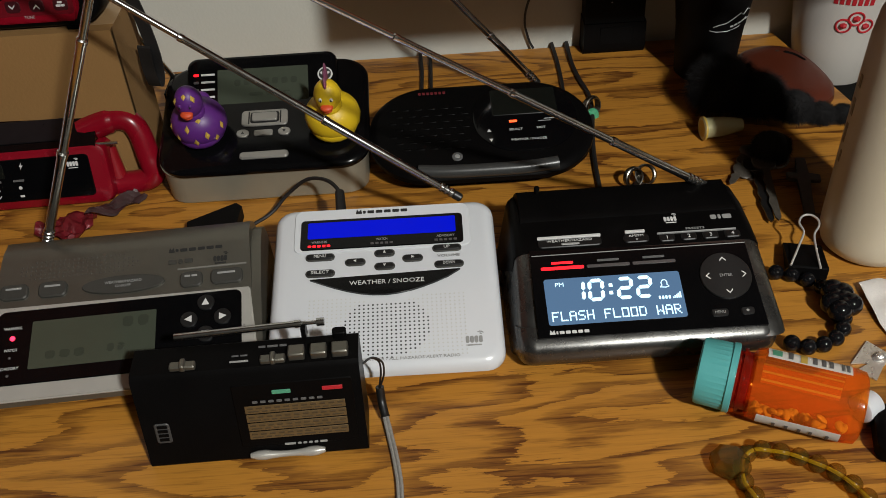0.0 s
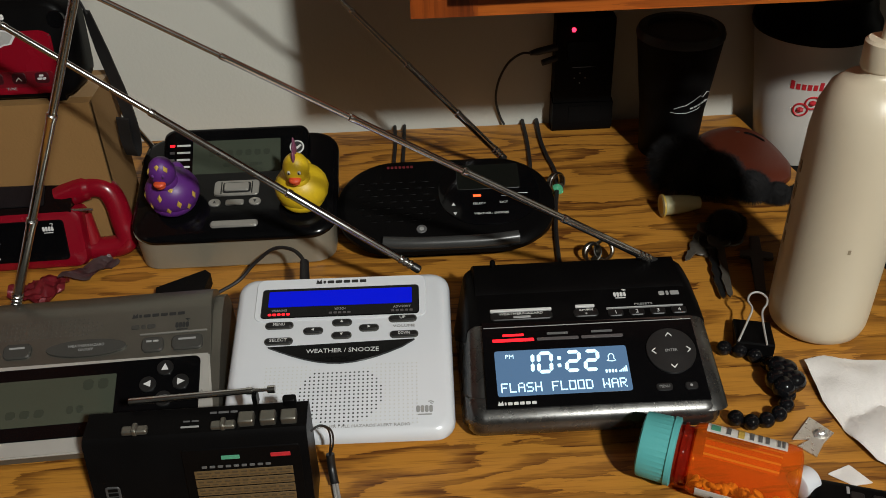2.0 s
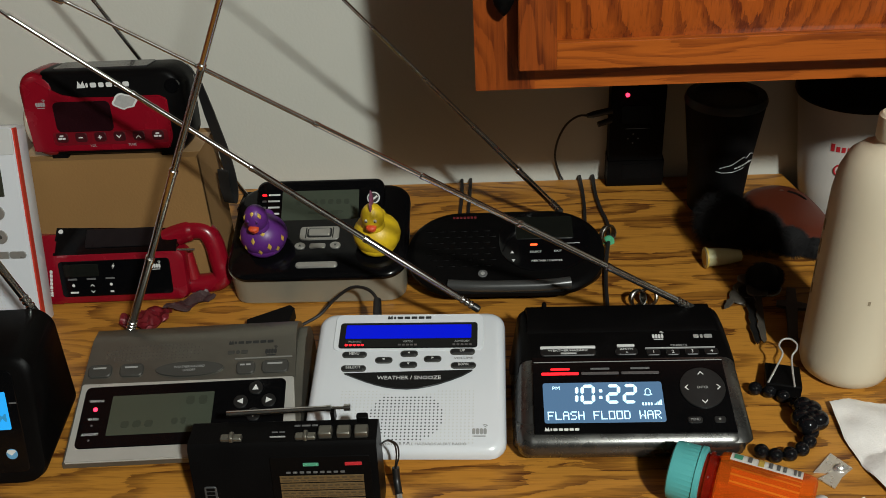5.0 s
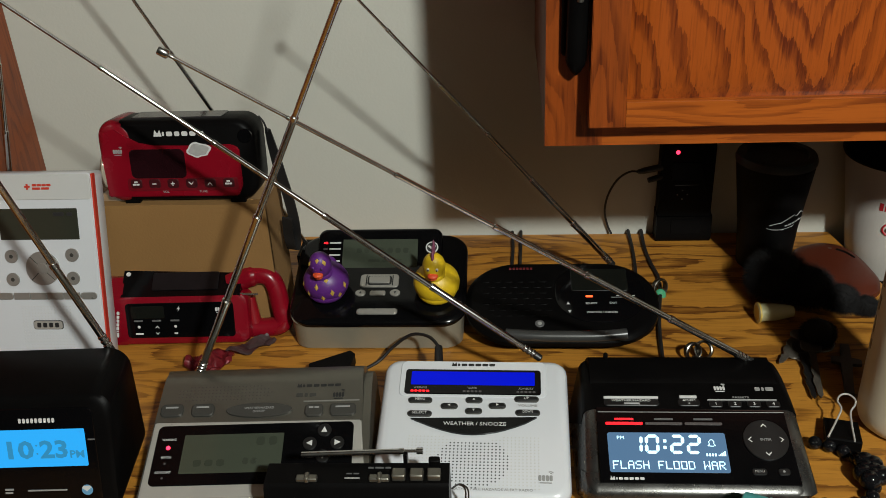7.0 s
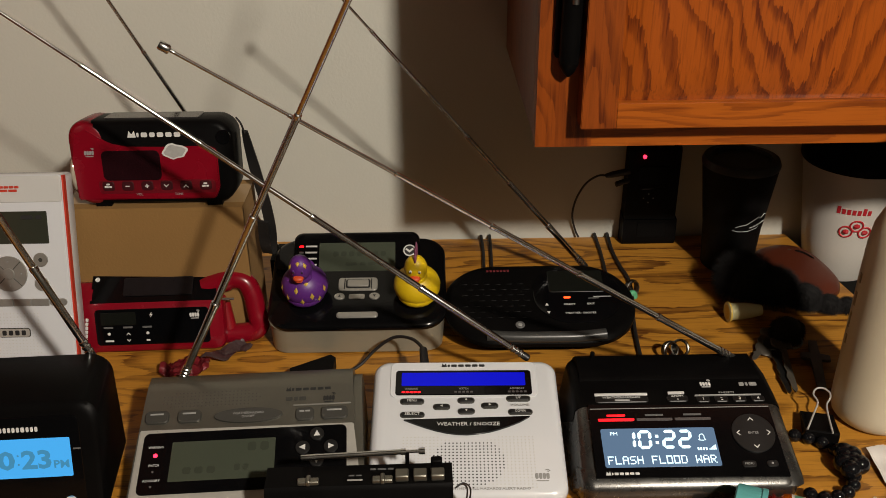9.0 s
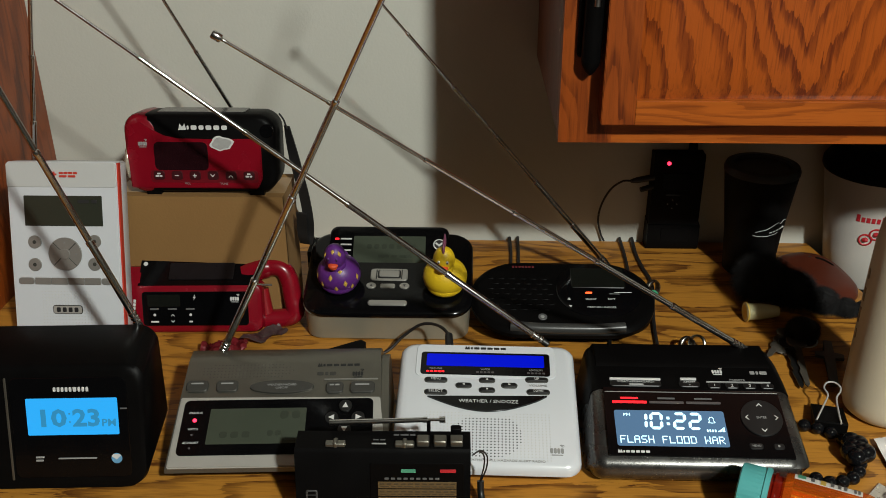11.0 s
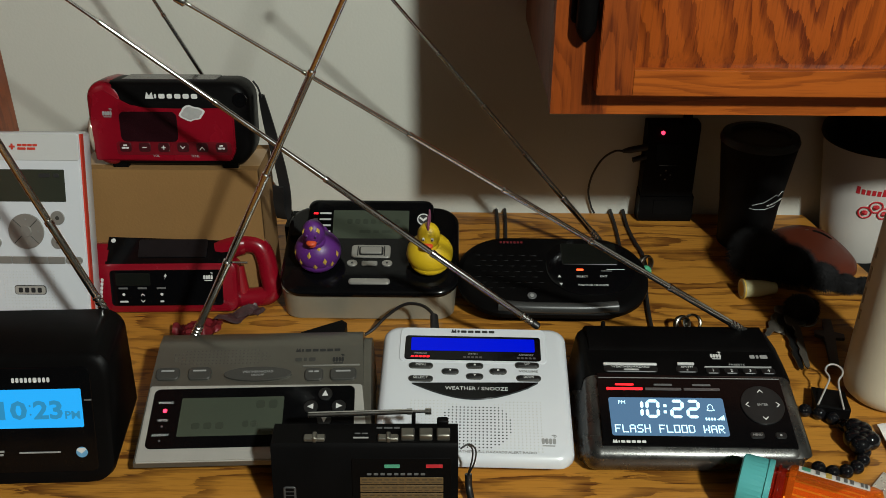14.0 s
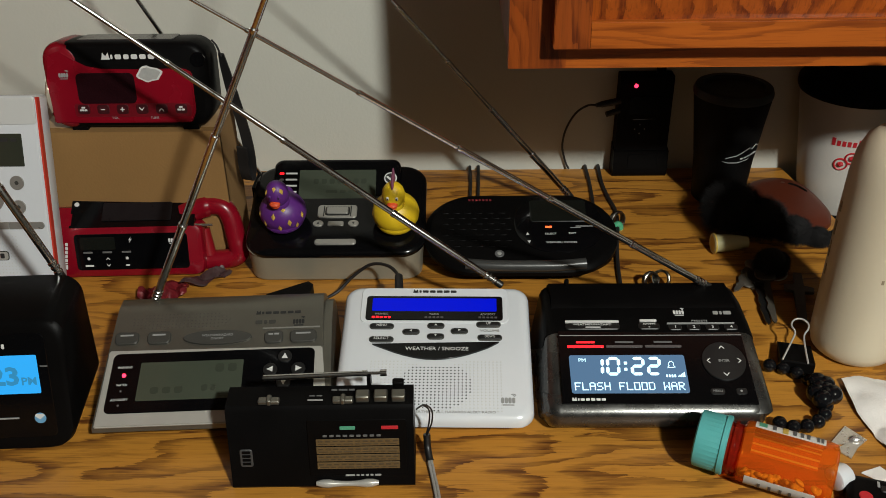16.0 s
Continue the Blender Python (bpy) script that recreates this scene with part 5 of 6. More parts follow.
def build_white_upright_radio():
    t = thing("white_upright_radio", (-0.38, 0.80, 0), "white upright emergency radio with grey keys and red edge", "radio", "weather radios")
    o = face((-0.468, 0.775, 0.0), 0, 73)
    body_bm = bmesh.new()
    rings = [[o @ Vector((x, y, z)) for x, y in rr(0.0275 + d, -0.002 + d, 0.1480 - d, 0.2135 - d, 0.004)] for d, z in ((0.001, -0.030), (0.0, -0.028), (0.0, -0.002), (0.0015, 0.0))]
    skin(rings, bm=body_bm)
    body = part("body", body_bm, WHITE_PLASTIC, t, "matt white plastic case")
    part("red_edge", block(0.1478, -0.001, -0.0085, 0.1496, 0.2125, -0.002, 0.0005, 2, o), EDGE_RED, t, "red side strip")
    part("grey_top", plate(o, 0.028, 0.186, 0.1475, 0.2125, -0.001, 0.0006, 0.003), DIMPLE, t, "pale grey upper band")
    part("rear_foot", block(-0.42, 0.83, 0.0, -0.34, 0.86, 0.02, 0.002), WHITE_PLASTIC, t)
    cr = plate(o, 0.0775, 0.1990, 0.0835, 0.2010, 0, 0.0011, 0.0002, 0.0001)
    plate(o, 0.0795, 0.1970, 0.0815, 0.2030, 0, 0.0012, 0.0002, 0.0001, 4, cr)
    part("emblem", cr, EDGE_RED, body)
    part("maker_mark", bars(o, 0.086, 0.106, 0.2015, 0.0024, 0.0011, (1, 1, 1, 1), None, 0.15), EDGE_RED, body)
    part("maker_mark", bars(o, 0.086, 0.104, 0.1980, 0.0024, 0.0011, (2, 2), None, 0.3), EDGE_RED, body)
    disp = part("display", plate(o, 0.0455, 0.144, 0.131, 0.177, -0.001, 0.0009, 0.001), LCD_MID, t, "unlit dark display")
    marks("lcd_figure", o, 0.105, 0.126, 0.171, 0.004, 0.0012, (2, 1), INK_BLACK, disp)
    for u, v in ((0.055, 0.1265), (0.054, 0.1015), (0.121, 0.1275), (0.120, 0.1025)):
        k = part("button", disc(o, u, v, 0.0072, -0.001, 0.0016, 22), GREY_LIP, t, "round grey key")
        part("key_mark", disc(o, u, v, 0.0022, 0.0015, 0.0019, 12), GREY_BUTTON, k)
    pad = part("control_ring", disc(o, 0.088, 0.1135, 0.0182, -0.001, 0.0020, 36), GREY_LIP, t, "round grey control pad")
    part("button", disc(o, 0.088, 0.1135, 0.0058, 0.002, 0.0030, 20), GREY_LIP, pad)
    for k in range(4):
        a = radians(45 + 90 * k)
        part("groove", tube([o @ Vector((0.088 + math.cos(a) * r, 0.1135 + math.sin(a) * r, 0.0018)) for r in (0.0065, 0.0178)], 0.0005, 6), GREY_BUTTON, pad)
        b = radians(90 * k)
        part("key_mark", disc(o, 0.088 + math.cos(b) * 0.0125, 0.1135 + math.sin(b) * 0.0125, 0.0010, 0.0018, 0.0023, 8), INK_GREY, pad)
    for k in range(6):
        u = 0.0345 + k * 0.0183
        part("button", plate(o, u, 0.0795, u + 0.0178, 0.0870, -0.001, 0.0014, 0.0034 if k in (0, 5) else 0.0006), GREY_LIP, t, "grey bar key")
    b = part("nameplate", plate(o, 0.0705, 0.0465, 0.1035, 0.0565, -0.001, 0.0008, 0.003), GREY_BUTTON, t)
    part("nameplate_face", plate(o, 0.0713, 0.0473, 0.1027, 0.0557, 0.0006, 0.0011, 0.0025, 0.0002), SURROUND, b)
    part("maker_mark", bars(o, 0.0750, 0.0990, 0.0515, 0.0052, 0.0014, (1, 1, 1, 1)), INK_BLACK, b)
    dots = bmesh.new()
    for i in range(16):
        for j in range(14):
            disc(o, 0.060 + i * 0.0035, 0.026 + j * 0.0035, 0.0007, -0.0004, 0.0002, 6, dots)
    part("speaker_grid", dots, DIMPLE, body, "faint speaker dimples", False, "stuff")
    antenna(t, (-0.4287, 0.8687, 0.1674), (-0.3654, 0.8965, 0.5938), 6, 0.0030, 0.0013, True, False)


build_white_upright_radio()


def build_box():
    t = thing("cardboard_box", (-0.235, 0.92, 0), "brown cardboard box standing on the desk", "box")
    x0, x1, y0, y1, h = -0.337, -0.149, 0.860, 0.932, 0.1555
    part("front_panel", block(x0, y0, 0, x1, y0 + 0.006, h, 0.0026), CARD, t)
    part("back_panel", block(x0, y1 - 0.003, 0, x1, y1, h - 0.0025, 0.001), CARD, t)
    for x in (x0, x1 - 0.003):
        part("side_panel", block(x, y0 + 0.003, 0, x + 0.003, y1 - 0.003, h - 0.0025, 0.0008), CARD, t)
    part("flap", block(x0, y0 + 0.0045, h - 0.0028, x1, (y0 + y1) / 2 - 0.001, h - 0.0003, 0.0005), CARD, t)
    part("flap", block(x0, (y0 + y1) / 2 + 0.001, h - 0.0028, x1, y1, h, 0.0011), CARD, t)
    part("tape", block(x0 - 0.0003, (y0 + y1) / 2 - 0.024, h, x1 + 0.0003, (y0 + y1) / 2 + 0.024, h + 0.0003, 0), CARD_TAPE, t)
    part("bottom", block(x0 + 0.003, y0 + 0.003, 0.0, x1 - 0.003, y1 - 0.003, 0.003, 0), CARD, t)


build_box()


def build_red_radio():
    """The crank radio that stands on the box."""
    t = thing("red_crank_radio", (-0.232, 0.89, 0.1555), "red and black emergency crank radio on a cardboard box", "radio", "weather radios")
    m = face((-0.36, 0.862, 0.1565), 0, 82)
    rings = [[m @ Vector((x, y, z)) for x, y in rr(0.0395 + d, 0.003 + d, 0.2065 - d, 0.0905 - d, 0.020 - d * 0.4, 6)] for d, z in ((0.006, -0.052), (0.001, -0.047), (0.0, -0.030), (0.0, -0.006), (0.002, -0.002), (0.006, 0.0))]
    body = part("body", skin(rings), BLACK_SATIN, t, "black rubbery outer case")
    rings = [[m @ Vector((x, y, z)) for x, y in rr(0.0387 + d, 0.0022 + d, 0.0790 - d, 0.0914 - d, 0.0208 - d * 0.4, 6)] for d, z in ((0.006, -0.0525), (0.001, -0.0478), (0.0, -0.030), (0.0, -0.006), (0.002, -0.0014), (0.006, 0.0008))]
    part("end_cap", skin(rings), RED_PLASTIC, t, "red end of the case")
    for u in (0.066, 0.182):
        part("foot", block(-0.36 + u - 0.008, 0.866, 0.1555, -0.36 + u + 0.008, 0.905, 0.162, 0.0015), BLACK_SATIN, t)
    pts = [(0.0435, 0.0085), (0.185, 0.0085), (0.1905, 0.020), (0.1905, 0.060), (0.183, 0.064), (0.100, 0.063), (0.084, 0.0660), (0.072, 0.0740), (0.060, 0.0825), (0.0465, 0.0780), (0.0425, 0.050)]
    bm = poly(m, pts, -0.003, 0.0022)
    bmesh.ops.bevel(bm, geom=[e for e in bm.edges], offset=0.0013, segments=2, affect="EDGES")
    fr = part("front_panel", bm, RED_PLASTIC, t, "glossy red front")
    part("torch_lens", ball((0.0412, 0.0345, -0.0130), (0.0060, 0.0230, 0.0165), 20, None, m), LENS, t, "domed pale torch lens")
    part("display", plate(m, 0.072, 0.0285, 0.132, 0.0605, 0.0018, 0.0026, 0.006), LCD_MAROON, fr, "unlit dark display")
    part("key_strip", plate(m, 0.066, 0.0145, 0.1865, 0.0295, 0.0015, 0.0024, 0.004), KEY_STRIP, fr)
    for k in range(6):
        u = 0.0758 + k * 0.0200
        b = part("button", plate(m, u - 0.0062, 0.0180, u + 0.0062, 0.0280, 0.002, 0.0030, 0.003), KEY_MAROON, fr, "dark red key with a white sign")
        if k == 1 or k == 2:
            part("key_sign", plate(m, u - 0.0022, 0.0226, u + 0.0022, 0.0236, 0.0036, 0.0042, 0.0002, 0.0001), INK_WHITE, fr)
            if k == 2:
                part("key_sign", plate(m, u - 0.0005, 0.0210, u + 0.0005, 0.0253, 0.0036, 0.0043, 0.0002, 0.0001), INK_WHITE, fr)
        elif k in (3, 4):
            part("key_sign", chevron(m, u, 0.0230, 0.0024, 180 if k == 3 else 0, 0.0036, 0.0042), INK_WHITE, fr)
        else:
            part("key_sign", bars(m, u - 0.0018, u + 0.0018, 0.0252, 0.0016, 0.0042, (1,)), INK_WHITE, fr)
            part("key_sign", bars(m, u - 0.0036, u + 0.0036, 0.0225, 0.0018, 0.0042, (3, 2)), INK_WHITE, fr)
    part("caption", letters("VOL", m, 0.1070, 0.0140, 0.0024, 0.0066, 0.0025), INK_GREY, fr)
    part("caption", letters("TUNE", m, 0.1475, 0.0140, 0.0024, 0.0085, 0.0025), INK_GREY, fr)
    part("maker_mark", poly(m, [(0.1010, 0.0734), (0.1095, 0.0734), (0.1080, 0.0802), (0.1052, 0.0765), (0.1026, 0.0802)], 0, 0.0006), INK_WHITE, body)
    marks("maker_block", m, 0.1102, 0.1545, 0.0760, 0.0048, 0.0006, (0.5, 1.4, 1.2, 1.4, 1.4, 1.4), INK_WHITE, body)
    part("emblem", noaa(m, 0.0610, 0.0585, 0.0105, 0.0030), INK_GREY, fr)
    edge = [(0.148 + 0.0128 * math.cos(a) * (1 + 0.12 * math.sin(4 * a)), 0.0590 + 0.0078 * math.sin(a) * (1 + 0.10 * math.cos(3 * a) + 0.07 * math.cos(7 * a))) for a in [2 * math.pi * k / 22 for k in range(22)]]
    part("cloud_sticker", poly(m, edge, 0.002, 0.0028), INK_WHITE, fr, "white cloud-shaped sticker")
    edge = [(0.148 + (x - 0.148) * 0.82, 0.059 + (y - 0.059) * 0.80) for x, y in edge]
    part("sticker_fill", poly(m, edge, 0.0026, 0.0031), STICKER, fr)
    part("crank_knob", disc(m, 0.1975, 0.0725, 0.0075, -0.006, 0.0012, 20), BLACK_GLOSS, t)
    lid = m @ Matrix.Translation((0, 0.0905, 0)) @ Matrix.Rotation(radians(-90), 4, "X")
    part("solar_panel", plate(lid, 0.075, 0.009, 0.172, 0.040, -0.001, 0.0013, 0.003), SOLAR, t, "grey solar panel on top")
    part("strap_cord", tube(curve_points([(-0.1545, 0.905, 0.238), (-0.1500, 0.905, 0.231), (-0.1470, 0.905, 0.220)]), 0.0011, 6), CORD, t)
    loop = curve_points([(-0.1470, 0.905, 0.222), (-0.1445, 0.904, 0.205), (-0.1395, 0.903, 0.175), (-0.1325, 0.900, 0.140), (-0.1290, 0.897, 0.110), (-0.1300, 0.894, 0.088), (-0.1340, 0.893, 0.083), (-0.1365, 0.894, 0.098), (-0.1365, 0.896, 0.120)])
    strap = bmesh.new()
    skin([[p + Vector((-w, 0.002, 0)), p + Vector((w, -0.002, 0)), p + Vector((w, 0.0, 0.0012)), p + Vector((-w, 0.004, 0.0012))] for p, w in ((p, 0.0035 + 0.0028 * min(1, k / 14)) for k, p in enumerate(loop))], bm=strap)
    part("wrist_strap", strap, CORD, t, "black wrist strap hanging down")


build_red_radio()


def build_red_handle_radio():
    t = thing("red_handle_radio", (-0.24, 0.83, 0), "red emergency radio with a carrying handle and solar top", "radio", "weather radios")
    m = face((-0.32, 0.818, 0.0), 2, 76)
    rings = [[m @ Vector((x, y, z)) for x, y in rr(-0.0165 + d, 0.002 + d, 0.149 - d, 0.0605 - d, 0.010, 6)] for d, z in ((0.004, -0.045), (0.0, -0.041), (0.0, -0.006), (0.0015, -0.002), (0.005, 0.0))]
    body = part("body", skin(rings), RED_PLASTIC, t, "glossy red case")
    pan = part("front_panel", plate(m, 0.0125, 0.0115, 0.1330, 0.0515, -0.001, 0.0014, 0.004), BLACK_GLOSS, t, "glossy black front panel")
    part("display", plate(m, 0.018, 0.034, 0.056, 0.0485, 0.001, 0.0018, 0.002), LCD_DARK, pan, "unlit dark display")
    for k, u in enumerate((0.026, 0.0465, 0.067)):
        part("caption", bars(m, u - 0.005, u + 0.005, 0.0315, 0.0020, 0.0018, (3,)), INK_DIM, pan)
        part("key_sign", chevron(m, u, 0.0245, 0.0020, 0, 0.0013, 0.0019) if k == 1 else disc(m, u, 0.0245, 0.0017, 0.0013, 0.0019, 12), INK_WHITE, pan)
        part("key_sign", chevron(m, u, 0.0165, 0.0020, 180, 0.0013, 0.0019) if k == 1 else plate(m, u - (0.0045 if k == 0 else 0.002), 0.0155, u + (0.0045 if k == 0 else 0.002), 0.0175, 0.0012, 0.0019, 0.0004, 0.0002), INK_WHITE, pan)
    part("bolt_sign", poly(m, [(0.0735, 0.0485), (0.0705, 0.0445), (0.0722, 0.0445), (0.0710, 0.0415), (0.0742, 0.0458), (0.0725, 0.0458)], 0.0012, 0.0019), INK_WHITE, pan)
    part("emblem", noaa(m, 0.1185, 0.0435, 0.0110, 0.0018), INK_WHITE, pan)
    side = m @ Matrix.Translation((0.0020, 0.028, 0.0010)) @ Matrix.Rotation(radians(82), 4, "Z")
    part("maker_mark", badge(side, 0.0, 0.0, 0.030, 0.0040, 0.0006), INK_WHITE, body)
    sol = part("solar_top", prism(m, [(0.050, -0.002), (0.0585, -0.0015), (0.0835, -0.0225), (0.0835, -0.044), (0.050, -0.044)], 0.0080, 0.141, 0.003, 3), BLACK_GLOSS, t, "black solar top")
    part("end_cap", prism(m, [(0.003, -0.002), (0.054, 0.0), (0.066, -0.006), (0.0765, -0.0185), (0.0765, -0.042), (0.003, -0.043)], -0.0190, 0.0098, 0.0065, 4), RED_PLASTIC, t, "rounded red end of the case")
    top = m @ Matrix.Translation((0, 0.0595, -0.0015)) @ Matrix.Rotation(radians(-40.5), 4, "X")
    part("solar_cell", plate(top, 0.042, 0.006, 0.116, 0.0275, 0.0, 0.0012, 0.002), SOLAR_DARK, sol)
    part("dot", disc(top, 0.0135, 0.0265, 0.0026, 0.0, 0.0012, 14), INK_WHITE, sol)
    # the carrying handle: a bent bar from the top corner to the foot
    path = curve_points([m @ Vector(p) for p in ((0.126, 0.066, -0.022), (0.153, 0.0745, -0.022), (0.1690, 0.0725, -0.022), (0.1765, 0.060, -0.022), (0.1800, 0.040, -0.022), (0.1825, 0.0215, -0.022), (0.171, 0.0140, -0.022), (0.140, 0.0125, -0.022))])
    h = part("handle", tube(path, [0.0125] * 9 + [0.0108] * 26 + [0.0112] * (len(path) - 35), 12), RED_PLASTIC, t, "red carrying handle")
    part("crank_pivot", tube([m @ Vector((0.134, 0.0585, -0.004)), m @ Vector((0.160, 0.0575, -0.006))], 0.0014, 8), CHROME, t)
    part("grip_end", tube([m @ Vector((0.147, 0.050, -0.020)), m @ Vector((0.150, 0.020, -0.020))], [0.006, 0.008], 12), RED_DARK, h)
    t.location.x -= 0.005


build_red_handle_radio()


def build_walkie():
    t = thing("handheld_transceiver", (0.335, 1.05, 0), "black handheld two-way radio in its charger", "radio")
    base = part("charger", prism(Matrix(), [(1.062, 0), (1.058, 0.008), (1.060, 0.036), (1.084, 0.04), (1.084, 0)], 0.300, 0.370, 0.004, 3), BLACK_SATIN, t, "black charging cradle")
    body = part("body", prism(Matrix(), [(1.0615, 0.03), (1.0635, 0.130), (1.066, 0.135), (1.085, 0.135), (1.085, 0.03)], 0.301, 0.3675, 0.004, 3), BLACK_MATT, t, "black handset")
    m = face((0.30, 1.0617, 0.0), 0, 89)
    part("display", plate(m, 0.014, 0.086, 0.054, 0.110, -0.001, 0.0016, 0.002), BLACK_SATIN, body, "unlit dark display")
    part("indicator_lamp", ball(m @ Vector((0.0205, 0.1235, 0.0012)), 0.0026, 12), LED_PINK, body, "lit red indicator lamp")
    for du, dv in ((0, 0.006), (-0.0062, 0), (0.0062, 0), (0, -0.006)):
        part("key_mark", disc(m, 0.030 + du, 0.066 + dv, 0.0009, 0, 0.0012, 8), INK_GREY, body)
    part("keypad", plate(m, 0.018, 0.048, 0.052, 0.080, -0.001, 0.0006, 0.004), BLACK_GLOSS, body)
    part("label_plate", plate(face((0.30, 1.0585, 0.0), 0, 88), 0.018, 0.012, 0.056, 0.032, -0.001, 0.0008, 0.002), BLACK_SATIN, base)
    part("plug", tube([(0.303, 1.066, 0.103), (0.280, 1.062, 0.100), (0.272, 1.060, 0.0995)], [0.0045, 0.0042, 0.0026], 10), CORD, t)
    part("plug", tube([(0.303, 1.066, 0.090), (0.286, 1.062, 0.0865)], [0.0040, 0.0036], 10), CORD, t)
    part("aerial", tube([(0.352, 1.075, 0.133), (0.354, 1.076, 0.22)], [0.006, 0.0045], 12), BLACK_MATT, t)
    part("cable", tube(curve_points([(0.274, 1.060, 0.0995), (0.262, 1.062, 0.0985), (0.248, 1.066, 0.086), (0.238, 1.072, 0.062), (0.2355, 1.079, 0.035), (0.241, 1.082, 0.012), (0.246, 1.080, 0.002)]), 0.0014, 8), CORD, t, "thin black charging cable")


build_walkie()


def build_tumbler():
    t = thing("black_tumbler", (0.428, 1.0, 0), "black insulated tumbler with a thin white line drawing", "cup")
    m = Matrix.Translation((0.4225, 1.005, 0))
    part("body", lathe(m, [(0.0295, 0.0), (0.0315, 0.002), (0.0335, 0.03), (0.0353, 0.058), (0.0360, 0.0605), (0.0366, 0.066), (0.0445, 0.131), (0.0450, 0.137), (0.044, 0.139)], 40), BLACK_MATT, t, "black tapering body")
    part("lid", lathe(m, [(0.0458, 0.136), (0.0462, 0.140), (0.0440, 0.145), (0.0360, 0.1455), (0.0340, 0.1415), (0.006, 0.141)], 40), BUTTON_BLACK, t)

    def ring_line(pts, r, name):
        out = []
        for a, z in pts:
            rad = 0.0369 + (z - 0.066) * 0.1215
            out.append(m @ Vector((rad * math.cos(radians(a)), rad * math.sin(radians(a)), z)))
        part(name, tube(out, r, 6), INK_WHITE, t)

    ring_line([(-103, 0.068), (-94, 0.0705), (-84, 0.072), (-74, 0.076), (-61, 0.081), (-54, 0.078), (-46, 0.083), (-36, 0.080)], 0.00045, "mountain_line")
    ring_line([(-108, 0.064), (-98, 0.0625), (-80, 0.0625), (-60, 0.065), (-35, 0.071)], 0.0004, "hill_line")
    for k in range(5):
        a = -76 + k * 7
        ring_line([(a, 0.0675 + k * 0.0010), (a + 5.0, 0.0680 + k * 0.0011)], 0.0009, "print_bar")


build_tumbler()


def build_white_cup():
    t = thing("white_paper_cup", (0.588, 1.04, -0.03), "white cup with red print and black lid", "cup")
    m = Matrix.Translation((0.583, 1.045, 0))
    part("body", lathe(m, [(0.040, -0.03), (0.0415, -0.028), (0.0490, 0.02), (0.0560, 0.07), (0.0640, 0.125), (0.0650, 0.128)], 48), CUP_WHITE, t, "white tapering cup")
    part("lid", lathe(m, [(0.0655, 0.124), (0.0675, 0.128), (0.0670, 0.136), (0.0600, 0.146), (0.0560, 0.165), (0.010, 0.168)], 48), BLACK_SATIN, t, "black plastic lid")

    def on_cup(a, z, d=0.0005):
        r = 0.0490 + (z - 0.02) * 0.141 + d
        return m @ Vector((r * math.cos(radians(a)), r * math.sin(radians(a)), z))

    def patch(a0, a1, z0, z1, name):
        n = 4
        bm = bmesh.new()
        skin([[on_cup(a0 + (a1 - a0) * k / n, z0), on_cup(a0 + (a1 - a0) * k / n, z1), on_cup(a0 + (a1 - a0) * k / n, z1, 0.0002), on_cup(a0 + (a1 - a0) * k / n, z0, 0.0002)] for k in range(n + 1)], bm=bm)
        part(name, bm, INK_RED, t)

    for k in range(7):
        a = -127 + k * 6.0
        patch(a, a + 4.2, 0.0715, 0.0815 if k in (0, 5) else 0.0785, "print_bar")
    for a, z in ((-112, 0.047), (-100, 0.056), (-88, 0.047)):
        part("emblem_oval", tube([on_cup(a + 8 * math.cos(q), z + 0.0075 * math.sin(q)) for q in [2 * math.pi * k / 20 for k in range(21)]], 0.0011, 6), INK_RED, t)
        part("emblem_fill", tube([on_cup(a - 3.5, z), on_cup(a, z), on_cup(a + 3.5, z)], [0.002, 0.0034, 0.002], 8), INK_RED, t)


build_white_cup()


def build_ivory_bottle():
    t = thing("ivory_pump_bottle", (0.4725, 0.695, 0), "tall cream plastic lotion bottle", "bottle")
    m = Matrix.Translation((0.4725, 0.695, 0))
    prof = [(0.027, 0.0), (0.033, 0.0012), (0.0372, 0.005), (0.0392, 0.012), (0.0396, 0.022), (0.0396, 0.06), (0.0394, 0.14), (0.0388, 0.180), (0.0366, 0.200), (0.0310, 0.2150), (0.0230, 0.2225), (0.0150, 0.2255), (0.0130, 0.2285), (0.0130, 0.232)]
    part("body", lathe(m, prof, 56), IVORY, t, "smooth cream plastic body")
    part("collar", lathe(m, [(0.0135, 0.230), (0.0148, 0.232), (0.0150, 0.250), (0.0130, 0.252)], 32), IVORY, t)
    pump = part("pump", lathe(m, [(0.005, 0.250), (0.005, 0.285), (0.012, 0.286), (0.012, 0.297), (0.009, 0.299)], 24), IVORY, t)
    part("spout", tube([m @ Vector((0.0, 0, 0.292)), m @ Vector((0.03, -0.01, 0.292)), m @ Vector((0.042, -0.013, 0.286))], [0.006, 0.005, 0.004], 12), IVORY, pump)
    # worn print at the edge of the shaded side
    for a, z, w, h in ((172, 0.150, 5, 0.010), (170, 0.128, 6, 0.014), (168, 0.105, 5, 0.016), (171, 0.085, 4, 0.010), (258, 0.098, 3, 0.004)):
        rings = []
        for k in range(4):
            q = radians(a + w * (k / 3 - 0.5))
            d = Vector((math.cos(q), math.sin(q), 0))
            rings.append([m @ (d * r + Vector((0, 0, z + e))) for r, e in ((0.0394, -h / 2), (0.0394, h / 2), (0.0399, h / 2), (0.0399, -h / 2))])
        part("worn_print", skin(rings), WORN_PRINT, t, "worn brownish print")


build_ivory_bottle()


